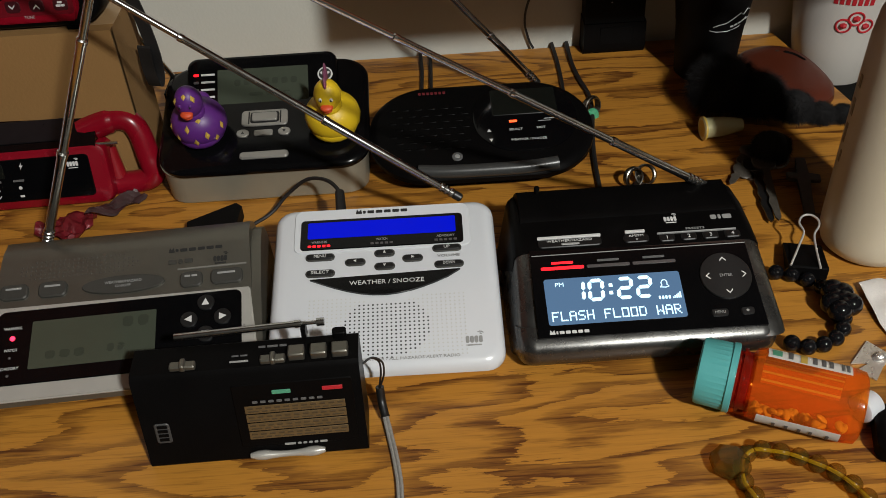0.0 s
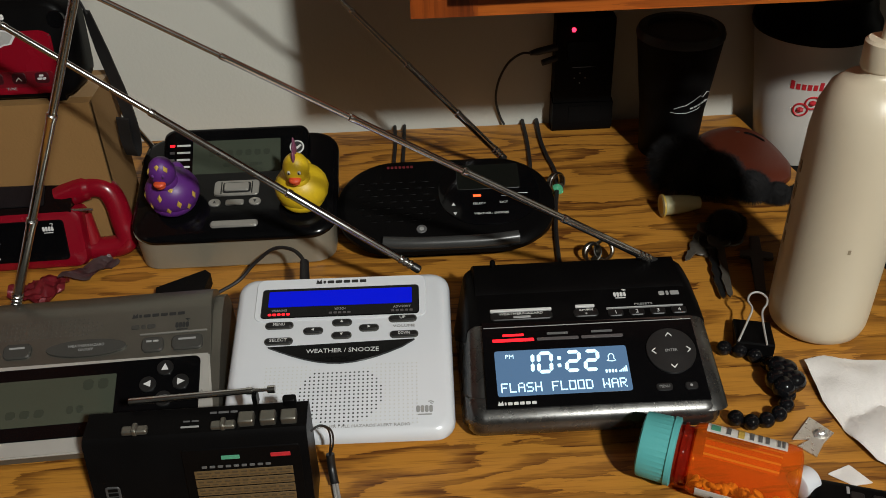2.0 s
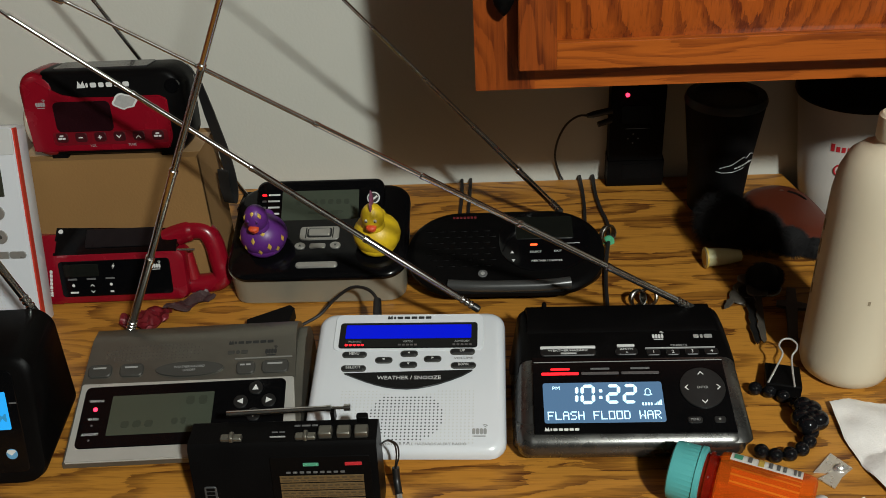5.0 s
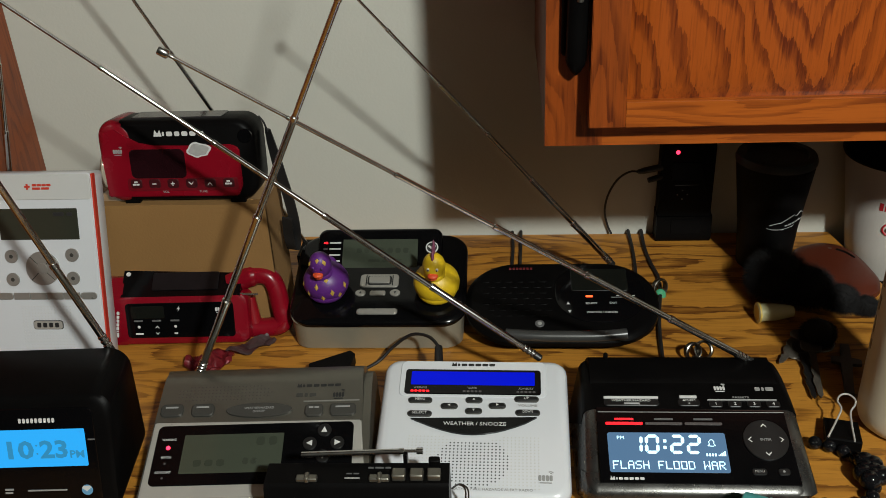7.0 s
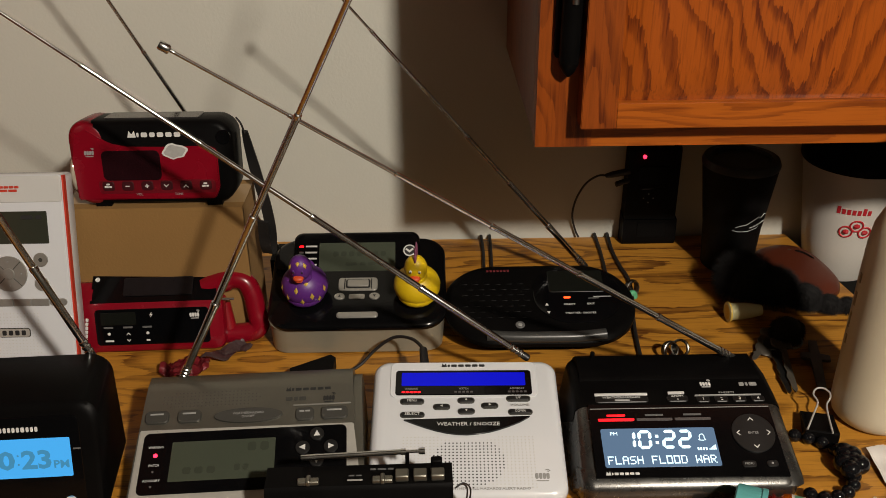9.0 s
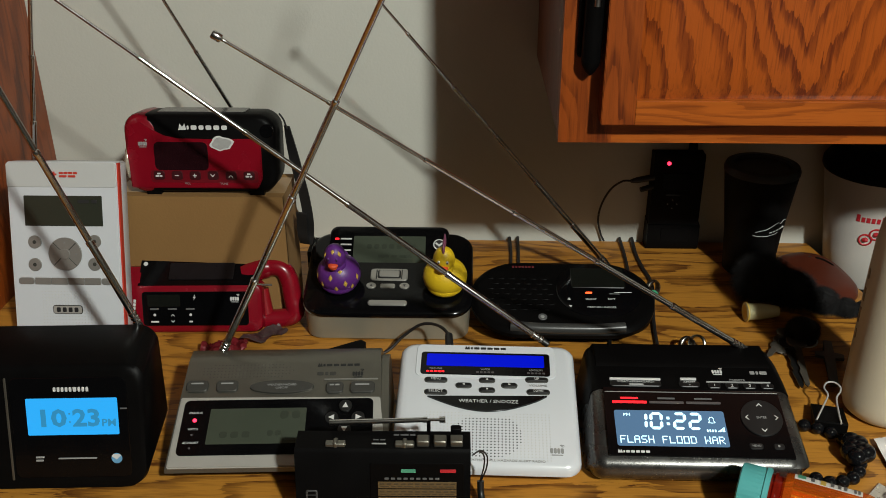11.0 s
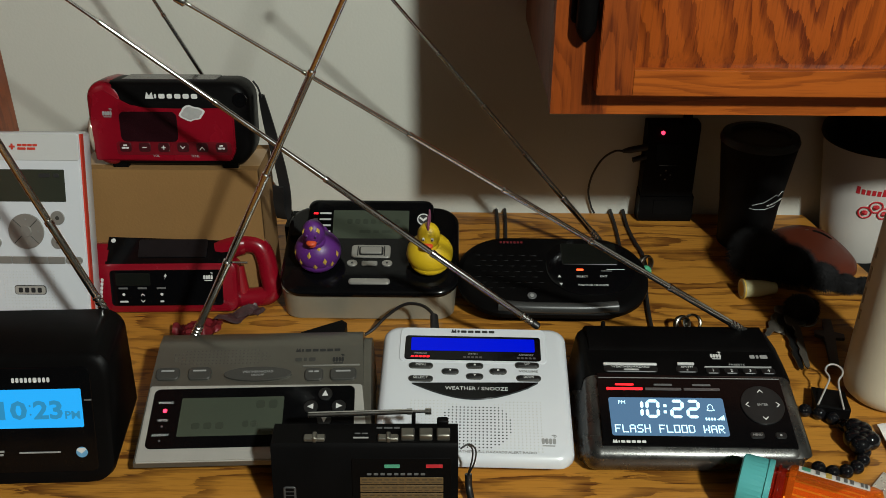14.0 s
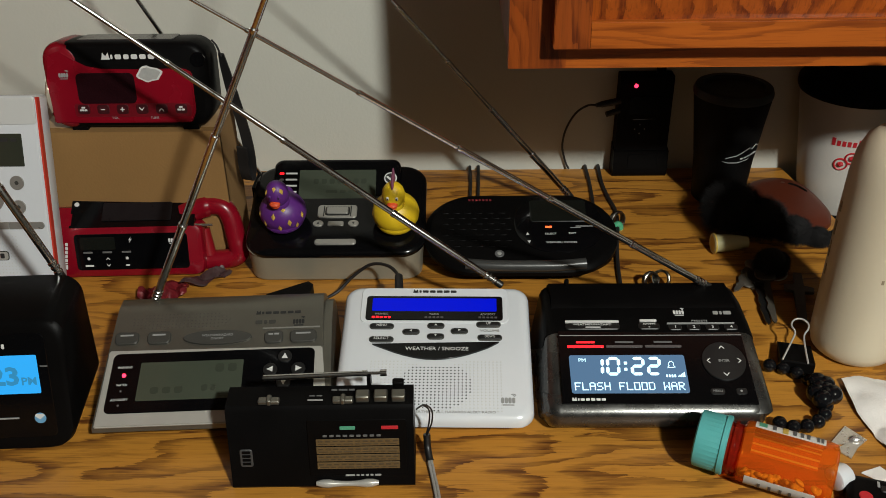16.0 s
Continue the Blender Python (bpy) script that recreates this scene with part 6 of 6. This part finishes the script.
# ---- small things on the desk ----
def build_pill_bottle():
    t = thing("pill_bottle", (0.34, 0.53, 0), "amber pill bottle lying down with a teal cap", "bottle")
    a, b = Vector((0.2878, 0.5450, 0.0250)), Vector((0.3893, 0.4980, 0.0250))
    d = (b - a).normalized()
    m = Matrix.Translation(a) @ d.to_track_quat("Z", "Y").to_matrix().to_4x4()
    R = 0.0245
    cap = bmesh.new()
    n = 72
    rings = []
    for r, h in ((0.0195, 0.0), (0.0222, 0.0012), (0.0228, 0.003), (0.0231, 0.0195), (0.0239, 0.0202), (0.0239, 0.0238), (0.0225, 0.0245)):
        rings.append([m @ Vector(((r - (0.0006 if j % 2 and 0.002 < h < 0.0198 else 0)) * math.cos(2 * math.pi * j / n), (r - (0.0006 if j % 2 and 0.002 < h < 0.0198 else 0)) * math.sin(2 * math.pi * j / n), h)) for j in range(n)])
    part("cap", skin(rings), TEAL, t, "ribbed teal safety cap")
    part("neck", lathe(m, [(0.0198, 0.0225), (0.0198, 0.027), (0.0218, 0.0275), (0.0218, 0.0295), (0.0198, 0.030), (0.0198, 0.0335)], 40, None, (False, False)), AMBER_DEEP, t, "thick dark amber neck")
    body = part("body", lathe(m, [(0.0198, 0.0335), (0.0235, 0.0355), (R, 0.039), (R, 0.0970), (0.0236, 0.1020), (0.0205, 0.1038), (0.001, 0.1034)], 48, None, (False, True)), AMBER, t, "clear amber tube")
    side = d.cross(Vector((0, 0, 1))).normalized()
    up = Vector((0, 0, 1))

    def strip(a0, a1, h0, h1, rad, name, mt, parent, k=10):
        bm = bmesh.new()
        ring = []
        for j in range(k + 1):
            q = radians(a0 + (a1 - a0) * j / k)
            w = side * math.cos(q) + up * math.sin(q)
            ring.append([a + d * h0 + w * rad, a + d * h1 + w * rad, a + d * h1 + w * (rad + 0.00015), a + d * h0 + w * (rad + 0.00015)])
        skin(ring, bm=bm)
        return part(name, bm, mt, parent)

    lab = strip(95, 222, 0.0415, 0.0930, R + 0.0001, "label", LABEL, t)
    strip(-85, -6, 0.0415, 0.0930, R + 0.0001, "label", LABEL, t)
    for k, (h, w) in enumerate(((0.054, 0.0028), (0.0615, 0.0040), (0.069, 0.0026), (0.0745, 0.0024), (0.0790, 0.0024), (0.0865, 0.0018), (0.0895, 0.0018))):
        strip(100 if k != 1 else 97, 150 if k < 5 else 128, h, h + w, R + 0.0004, "print_bar", GOLD_PAINT if k == 1 else INK_DIM, lab, 6)
    strip(101, 120, 0.0440, 0.0500, R + 0.0004, "print_mark", INK_GREEN, lab, 5)
    for k, h in enumerate((0.052, 0.060, 0.068, 0.075, 0.085)):
        strip(-40, -18, h, h + 0.002, R + 0.0004, "print_bar", INK_DIM, lab, 5)
    rnd = random.Random(5)
    for k in range(26):
        h = 0.040 + rnd.random() * 0.056
        q = rnd.uniform(0.0, 0.0165)
        z = -0.0195 + q * q * 45 + rnd.random() * (0.004 + 0.006 * (h > 0.075))
        m2 = Matrix.Translation(a + d * h + side * q + up * z) @ Euler((rnd.uniform(-0.7, 0.7), rnd.uniform(-0.7, 0.7), rnd.uniform(0, 6))).to_matrix().to_4x4()
        pill = part("tablet", ball((0, 0, 0), (0.0043, 0.0027, 0.0019), 10, None, m2), PILL, t, "oval pale tablet")


build_pill_bottle()


def bead_chain(name, pts, r, mt, label, spacing, thread, thick):
    t = thing(name, (pts[0][0], pts[0][1], 0), label, "bracelet")
    line = curve_points(pts, 24)
    walked, last = spacing, line[0]
    for p in line:
        walked += (p - last).length
        last = p
        if walked >= spacing:
            walked = 0
            part("bead", ball((p.x, p.y, r), (r, r, r), 16), mt, t)
    part("cord", tube([(p.x, p.y, r) for p in line[::3]], thick, 6), thread, t)
    return t


jet = bead_chain("black_bead_bracelet", [(0.3835, 0.659, 0.006), (0.398, 0.654, 0.006), (0.409, 0.644, 0.006), (0.4175, 0.628, 0.006), (0.4165, 0.606, 0.006), (0.408, 0.589, 0.006), (0.393, 0.5785, 0.006), (0.374, 0.577, 0.006), (0.3655, 0.586, 0.006)], 0.0062, JET_BEAD, "bracelet of glossy black round beads", 0.0118, CORD, 0.0005)
rnd_ = random.Random(9)
for k in range(8):
    q = k * 2.4
    w = 0.0085 * math.sqrt((k + 0.3) / 8)
    part("cluster_bead", ball((0.4165 + w * math.cos(q), 0.616 + 1.35 * w * math.sin(q), 0.0105 + 0.003 * rnd_.random()), 0.0090, 16), JET_BEAD, jet, "large black bead in a cluster" if k == 0 else "")
bead_chain("golden_bead_bracelet", [(0.304, 0.444, 0.006), (0.301, 0.455, 0.006), (0.298, 0.466, 0.006), (0.302, 0.482, 0.006), (0.311, 0.4895, 0.006), (0.322, 0.4880, 0.006), (0.334, 0.4840, 0.006), (0.345, 0.4770, 0.006), (0.355, 0.4695, 0.006), (0.363, 0.4590, 0.006), (0.369, 0.4460, 0.006)], 0.0060, GOLD_BEAD, "bracelet of golden glass beads on a yellow thread", 0.0112, YELLOW_THREAD, 0.0014)
t_ = thing("golden_charm", (0.2945, 0.481, 0), "faceted olive-gold glass charm beside the bracelet", "charm")
part("stone", lathe(Matrix.Translation((0.2935, 0.4815, 0.0)), [(0.0080, 0.0), (0.0128, 0.0035), (0.0128, 0.0085), (0.0085, 0.0130)], 7), GOLD_BEAD, t_)


def build_remote():
    t = thing("black_remote", (0.42, 0.49, 0), "small black remote control with a red button", "remote")
    m = Matrix.Translation((0.3985, 0.496, 0)) @ Matrix.Rotation(radians(-18), 4, "Z")
    rings = [[m @ Vector((x, y, z)) for x, y in rr(-0.006 + e, -0.021 + e, 0.085 - e, 0.021 - e, 0.008, 6)] for e, z in ((0.002, 0.0), (0.0, 0.002), (0.0, 0.0115), (0.002, 0.0135), (0.006, 0.0142))]
    body = part("body", skin(rings), BLACK_SATIN, t)
    part("button", disc(m, 0.007, -0.003, 0.0050, 0.0135, 0.0155, 20), INK_RED, t, "round red button")
    for i in range(4):
        for j in (-1, 1):
            part("button", plate(m, 0.018 + i * 0.014, j * 0.0085 - 0.0035, 0.027 + i * 0.014, j * 0.0085 + 0.0035, 0.0135, 0.0155, 0.002), BUTTON_BLACK, t)
    part("print_bar", plate(m, 0.016, 0.010, 0.018, 0.016, 0.0140, 0.0146, 0.0003, 0.0001), INK_GREY, body)


build_remote()
t_ = thing("lip_balm_tube", (0.396, 0.514, 0), "small white plastic tube beside the pill bottle", "tube")
part("shell", lathe(Matrix.Translation((0.3880, 0.5120, 0.0105)) @ Matrix.Rotation(radians(90), 4, "Y") @ Matrix.Rotation(radians(-25), 4, "X"), [(0.0080, 0.0), (0.0096, 0.001), (0.0100, 0.012), (0.0090, 0.0135), (0.004, 0.0138)], 28), WHITE_PLASTIC, t_)


def crumpled(name, outline, z, amp, mt, label, category, n=26, seed=3, freq=40.0):
    """A thin creased sheet filling an outline, with its underside on the desk."""
    bm = bmesh.new()
    xs, ys = [p[0] for p in outline], [p[1] for p in outline]
    x0, x1, y0, y1 = min(xs), max(xs), min(ys), max(ys)

    def inside(x, y):
        c, j = False, len(outline) - 1
        for i in range(len(outline)):
            (xi, yi), (xj, yj) = outline[i], outline[j]
            if (yi > y) != (yj > y) and x < (xj - xi) * (y - yi) / (yj - yi) + xi:
                c = not c
            j = i
        return c

    grid = {}
    for i in range(n + 1):
        for j in range(n + 1):
            x, y = x0 + (x1 - x0) * i / n, y0 + (y1 - y0) * j / n
            w = noise.noise(Vector((x * freq + seed, y * freq, seed))) + 0.35 * noise.noise(Vector((x * freq * 2.6, y * freq * 2.6 + seed, seed)))
            grid[i, j] = (x + 0.0008 * math.sin(j * 2.1), y + 0.0008 * math.sin(i * 1.7), z + amp * (abs(w) ** 0.8))
    made = {}

    def vert(k):
        if k not in made:
            made[k] = bm.verts.new(grid[k])
        return made[k]

    for i in range(n):
        for j in range(n):
            cx, cy = x0 + (x1 - x0) * (i + 0.5) / n, y0 + (y1 - y0) * (j + 0.5) / n
            if inside(cx, cy):
                bm.faces.new((vert((i, j)), vert((i + 1, j)), vert((i + 1, j + 1)), vert((i, j + 1))))
    # draw the ragged rim out to the sheet's true edge
    ends = [(Vector(p), Vector(q)) for p, q in zip(outline, outline[1:] + outline[:1])]
    for v in [v for v in bm.verts if v.is_boundary]:
        here = Vector((v.co.x, v.co.y))
        near = []
        for p, q in ends:
            k = max(0.0, min(1.0, (here - p).dot(q - p) / (q - p).length_squared))
            near.append(p + (q - p) * k)
        best = min(near, key=lambda w: (w - here).length)
        v.co.x, v.co.y = best.x, best.y
    ret = bmesh.ops.extrude_face_region(bm, geom=list(bm.faces))
    bmesh.ops.translate(bm, verts=[v for v in ret["geom"] if isinstance(v, bmesh.types.BMVert)], vec=(0, 0, 0.0004))
    return solid(name, bm, mt, label, category)


crumpled("crumpled_tissue", [(0.443, 0.642), (0.462, 0.648), (0.498, 0.640), (0.545, 0.63), (0.55, 0.55), (0.50, 0.505), (0.456, 0.537), (0.447, 0.562), (0.441, 0.598)], 0.0005, 0.009, TISSUE, "crumpled white tissue lying on the desk", "tissue", 60, 3, 17.0)
crumpled("torn_paper", [(0.418, 0.529), (0.436, 0.536), (0.446, 0.519), (0.432, 0.517)], 0.0005, 0.0012, TISSUE, "small torn scrap of white paper", "paper", 24, 8, 30.0)
t_ = thing("blister_foil", (0.42, 0.563, 0), "single silver blister pack piece torn open", "packaging")
part("foil", poly(Matrix.Translation((0, 0, 0.0005)), [(0.4055, 0.562), (0.4255, 0.583), (0.4375, 0.566), (0.4265, 0.557), (0.4165, 0.5445), (0.4070, 0.5555), (0.4180, 0.5610)], 0, 0.0010), FOIL, t_, "", False)
part("blister", ball((0.4275, 0.5655, 0.0012), (0.0060, 0.0042, 0.0045), 14), FOIL, t_)


def build_binder_clip():
    t = thing("binder_clip", (0.405, 0.67, 0), "black binder clip with wire handles", "binder clip")
    o = Matrix.Translation((0.4105, 0.670, 0)) @ Matrix.Rotation(radians(-14), 4, "Z")
    part("spring", prism(o, [(-0.018, 0.001), (-0.018, 0.0135), (-0.0165, 0.0145), (0.020, 0.0080), (0.020, 0.0060), (-0.016, 0.0015)], -0.0150, 0.0150, 0.0006, 1), BLACK_SATIN, t, "folded black steel")
    wire = curve_points([(-0.0135, -0.017, 0.0150), (-0.0060, 0.004, 0.0185), (-0.0015, 0.018, 0.0220), (-0.0045, 0.027, 0.0240), (-0.0015, 0.0345, 0.0255), (0.0050, 0.0365, 0.0260), (0.0105, 0.0320, 0.0250), (0.0105, 0.025, 0.0235), (0.0065, 0.016, 0.0215), (0.0070, 0.002, 0.0180), (0.0085, -0.018, 0.0150)])
    part("wire_handle", tube([o @ p for p in wire], 0.0009, 8), WIRE, t, "bright wire loop")
    wire = curve_points([(-0.0115, -0.017, 0.0012), (-0.004, -0.003, 0.0012), (0.0, 0.010, 0.0012), (0.004, -0.003, 0.0012), (0.0115, -0.017, 0.0012)])
    part("wire_handle", tube([o @ p for p in wire], 0.0009, 8), CHROME, t)


build_binder_clip()


def fur_part(name, cores, t, seed, label, lush):
    """Soft fur: fine drooping tapered hairs round a dark core, thousands of them."""
    rnd = random.Random(seed)
    verts, faces = [], []
    for (cx, cy, cz), r in cores:
        for _ in range(int(13000 * lush * r / 0.034)):
            n = Vector((rnd.gauss(0, 1), rnd.gauss(0, 1), rnd.gauss(0, 1))).normalized()
            if n.z < -0.6:
                continue
            lean = (n + Vector((rnd.gauss(0, 0.35), rnd.gauss(0, 0.35), rnd.gauss(-0.1, 0.3)))).normalized()
            root = Vector((cx, cy, cz)) + n * r * 0.68
            tip = root + lean * r * rnd.uniform(0.2, 0.50) + Vector((0, 0, -0.002))
            tip.z = max(tip.z, 0.0008)
            s = n.orthogonal().normalized() * 0.00018
            b = len(verts)
            mid = (root + tip) / 2 + Vector((0, 0, 0.0008))
            mid.z = max(mid.z, 0.0008)
            verts += [root + s, root - s, mid + s * 0.7, mid - s * 0.7, tip]
            faces += [(b, b + 1, b + 3, b + 2), (b + 2, b + 3, b + 4)]
    me = bpy.data.meshes.new(name)
    off = BASE[t]
    me.from_pydata([v - off for v in verts], [], faces)
    me.materials.append(FUR)
    ob = new(name, me)
    ob.parent = t
    BASE[ob] = off
    tagged(ob, label, "", "", "stuff")
    core = bmesh.new()
    for c, r in cores:
        ball((c[0], c[1], max(c[2], r * 0.8)), (r * 0.8, r * 0.8, r * 0.78), 16, core)
    part("core", core, FUR, t)


def build_keys():
    t = thing("key_bunch", (0.42, 0.79, 0), "bunch of keys on a ring with a cross charm", "keys")
    part("key_ring", tube([(0.437 + 0.014 * math.cos(q), 0.822 + 0.014 * math.sin(q), 0.004 + 0.002 * math.sin(q)) for q in [2 * math.pi * k / 28 for k in range(29)]], 0.0011, 8), STEEL, t)

    def key(x, y, turn, z, mt, length=0.055):
        m = Matrix.Translation((x, y, z)) @ Matrix.Rotation(radians(turn), 4, "Z")
        head = plate(m, -0.0105, -0.020, 0.0105, 0.002, 0, 0.0021, 0.0075)
        k = part("key", head, mt, t, "flat metal key")
        teeth = [(-0.0040, -0.019)] + [(-0.0040 + (0.0018 if i % 2 else 0), -0.020 - i * (length - 0.028) / 8) for i in range(1, 8)] + [(-0.0012, -length + 0.004), (0.0012, -length), (0.0038, -length + 0.005), (0.0038, -0.019)]
        part("blade", poly(m, teeth, 0.0003, 0.0018), mt, k)

    key(0.4180, 0.808, -12, 0.0010, KEY_METAL, 0.068)
    key(0.4170, 0.820, -9, 0.0036, DARK_STEEL, 0.096)
    key(0.4260, 0.820, -11, 0.0060, KEY_METAL, 0.098)
    key(0.4200, 0.828, -40, 0.0026, KEY_METAL, 0.055)
    m = Matrix.Translation((0.4530, 0.7880, 0.0025)) @ Matrix.Rotation(radians(-15), 4, "Z")
    cross = poly(m, [(-0.0042, -0.058), (0.0048, -0.058), (0.0050, -0.006), (0.0150, -0.0055), (0.0150, 0.0040), (0.0046, 0.0045), (0.0044, 0.030), (-0.0044, 0.030), (-0.0046, 0.0045), (-0.0145, 0.0040), (-0.0145, -0.0055), (-0.0050, -0.006)], 0, 0.0035)
    bmesh.ops.bevel(cross, geom=list(cross.edges), offset=0.0006, segments=2, affect="EDGES")
    part("cross_charm", cross, KEY_METAL, t, "flat metal cross with shade put into its colour")
    for p, r in (((0.4040, 0.8060, 0.0030), (0.0085, 0.0130, 0.0026)), ((0.4180, 0.8360, 0.0040), (0.0075, 0.0100, 0.0030))):
        part("key_tag", ball(p, r, 16), KEY_METAL, t, "rounded metal key tag")
    fur_part("fuzzy_fob", [((0.4340, 0.8240, 0.0135), 0.0190), ((0.4460, 0.8330, 0.011), 0.0120)], t, 30, "small fuzzy black fob", 0.9)


build_keys()


def build_pompom():
    t = thing("fur_pompom", (0.452, 0.915, 0), "black fluffy fur pompom key fob", "pompom")
    cores = [((0.4150, 0.920, 0.028), 0.036), ((0.447, 0.906, 0.022), 0.029), ((0.480, 0.892, 0.015), 0.020), ((0.505, 0.884, 0.011), 0.014), ((0.526, 0.882, 0.010), 0.012)]
    fur_part("fur", cores, t, 21, "fine black hairs", 1.0)


build_pompom()
t_ = thing("pale_toggle", (0.40, 0.876, 0), "pale yellow plastic toggle lying on the desk", "toggle")
part("shell", lathe(Matrix.Translation((0.382, 0.8690, 0.0115)) @ Matrix.Rotation(radians(90), 4, "Y") @ Matrix.Rotation(radians(-4), 4, "X"), [(0.0070, 0.0015), (0.0090, 0.0), (0.0113, 0.0008), (0.0113, 0.003), (0.0100, 0.004), (0.0095, 0.020), (0.0080, 0.030), (0.0060, 0.040), (0.002, 0.041)], 28), PALE_RUBBER, t_)
part("rim", lathe(Matrix.Translation((0.3825, 0.8690, 0.0115)) @ Matrix.Rotation(radians(90), 4, "Y") @ Matrix.Rotation(radians(-4), 4, "X"), [(0.0105, 0.0), (0.0116, 0.0006), (0.0116, 0.0022), (0.0105, 0.0028)], 28), GOLD_PAINT, t_)


def build_pouch():
    t = thing("leather_pouch", (0.51, 0.975, 0), "round brown leather coin pouch with a slit", "pouch")
    edge = [(0.456, 1.008), (0.472, 1.028), (0.500, 1.037), (0.523, 1.028), (0.535, 1.005), (0.541, 0.970), (0.541, 0.940), (0.528, 0.915), (0.500, 0.905), (0.470, 0.925), (0.455, 0.965)]
    line = curve_points(edge + [edge[0]], 5)[:-1]
    c = Vector((0.500, 0.970, 0))
    rings = [[Vector((p.x, p.y, 0.0)) + (c - Vector((p.x, p.y, 0))) * d + Vector((0, 0, z)) for p in line] for d, z in ((0.04, 0.0), (0.0, 0.003), (0.02, 0.008), (0.12, 0.0125), (0.35, 0.0150), (0.7, 0.0155))]
    part("body", skin(rings), LEATHER, t)
    part("slit", tube(curve_points([(0.510, 1.008, 0.0148), (0.519, 1.000, 0.0146), (0.526, 0.986, 0.0142)]), [0.0008] + [0.0019] * 15 + [0.0008], 8), BLACK_MATT, t)
    part("snap", ball((0.504, 1.011, 0.0145), (0.0032, 0.0026, 0.0010), 10), STEEL, t)


build_pouch()


def finger_ring(name, c, r, turn, tilt, label, gem=None):
    t = thing(name, (c[0], c[1], 0), label, "ring", "finger rings")
    m = Matrix.Translation(c) @ Matrix.Rotation(radians(turn), 4, "Z") @ Matrix.Rotation(radians(tilt), 4, "X")
    prof = [(r, -0.0036), (r + 0.0010, -0.0040), (r + 0.0013, -0.0022), (r + 0.0022, -0.0016), (r + 0.0024, 0.0), (r + 0.0022, 0.0016), (r + 0.0013, 0.0022), (r + 0.0010, 0.0040), (r, 0.0036), (r, -0.0036)]
    part("band", lathe(m, prof, 36, None, (False, False)), RING_SILVER, t, "worn silver band")
    if gem:
        part("stone", ball(m @ Vector((0, -r - 0.002, 0)), gem, 14), GREEN_GEM, t, "polished green stone")


finger_ring("silver_ring", (0.300, 0.797, 0.0100), 0.0078, 30, 74, "silver finger ring standing on the desk")
finger_ring("silver_ring", (0.3120, 0.800, 0.0098), 0.0078, -40, 62, "silver finger ring leaning on another ring")
finger_ring("green_stone_ring", (0.2850, 0.925, 0.0112), 0.0090, 38, 82, "silver ring with a green stone", (0.0075, 0.0050, 0.0095))

# ---- wrappers, cables ----
crumpled("red_wrapper", [(-0.235, 0.790), (-0.215, 0.812), (-0.190, 0.806), (-0.185, 0.780), (-0.205, 0.765), (-0.235, 0.772)], 0.0005, 0.020, WRAP_RED, "crumpled red sweet wrapper on the desk", "wrapper", 24, 5)
crumpled("tartan_wrapper", [(-0.196, 0.795), (-0.186, 0.822), (-0.160, 0.838), (-0.148, 0.830), (-0.170, 0.800)], 0.0005, 0.026, WRAP, "crumpled dark checked sweet wrapper", "wrapper", 24, 11, 17.0)


def cable(name, pts, r, label):
    t = thing(name, (pts[0][0], pts[0][1], 0), label, "cable", "cables")
    part("cord", tube(curve_points(pts), r, 8), CORD, t)
    return t


k_ = cable("power_cable", [(-0.045, 0.772, 0.003), (-0.028, 0.785, 0.006), (-0.012, 0.792, 0.020), (0.008, 0.790, 0.036), (0.028, 0.775, 0.043), (0.040, 0.752, 0.042), (0.0405, 0.728, 0.036), (0.041, 0.705, 0.030)], 0.0017, "black power cable arching into the white radio")
part("plug", tube([(0.0385, 0.757, 0.043), (0.0405, 0.728, 0.036), (0.041, 0.708, 0.031)], [0.0040, 0.0048, 0.0048], 10), CORD, k_)
t_ = thing("flat_black_adapter", (-0.08, 0.78, 0), "flat black plug lying behind the radios", "adapter")
part("shell", poly(Matrix(), [(-0.100, 0.772), (-0.060, 0.796), (-0.054, 0.790), (-0.056, 0.762), (-0.098, 0.758)], 0.0, 0.012), BLACK_MATT, t_)
cable("thin_cable", [(0.115, 1.084, 0.004), (0.1155, 1.04, 0.0022), (0.114, 0.99, 0.0022), (0.118, 0.93, 0.006)], 0.0021, "black cable running across the desk to the wall")
cable("thin_cable", [(0.1265, 1.085, 0.004), (0.1255, 1.04, 0.0022), (0.124, 0.99, 0.0022), (0.127, 0.93, 0.006)], 0.0021, "black cable running across the desk to the wall")
cable("thin_cable", [(0.268, 1.085, 0.004), (0.268, 1.04, 0.0022), (0.265, 0.985, 0.0022), (0.258, 0.92, 0.004)], 0.0022, "black cable running across the desk to the wall")
cable("thin_cable", [(0.285, 1.085, 0.004), (0.2835, 1.04, 0.0024), (0.2855, 1.00, 0.0024), (0.2895, 0.965, 0.0024), (0.287, 0.93, 0.003), (0.279, 0.885, 0.003), (0.273, 0.84, 0.0024), (0.269, 0.79, 0.0024), (0.267, 0.74, 0.006), (0.266, 0.714, 0.014)], 0.0024, "black cable leading to the black clock radio")
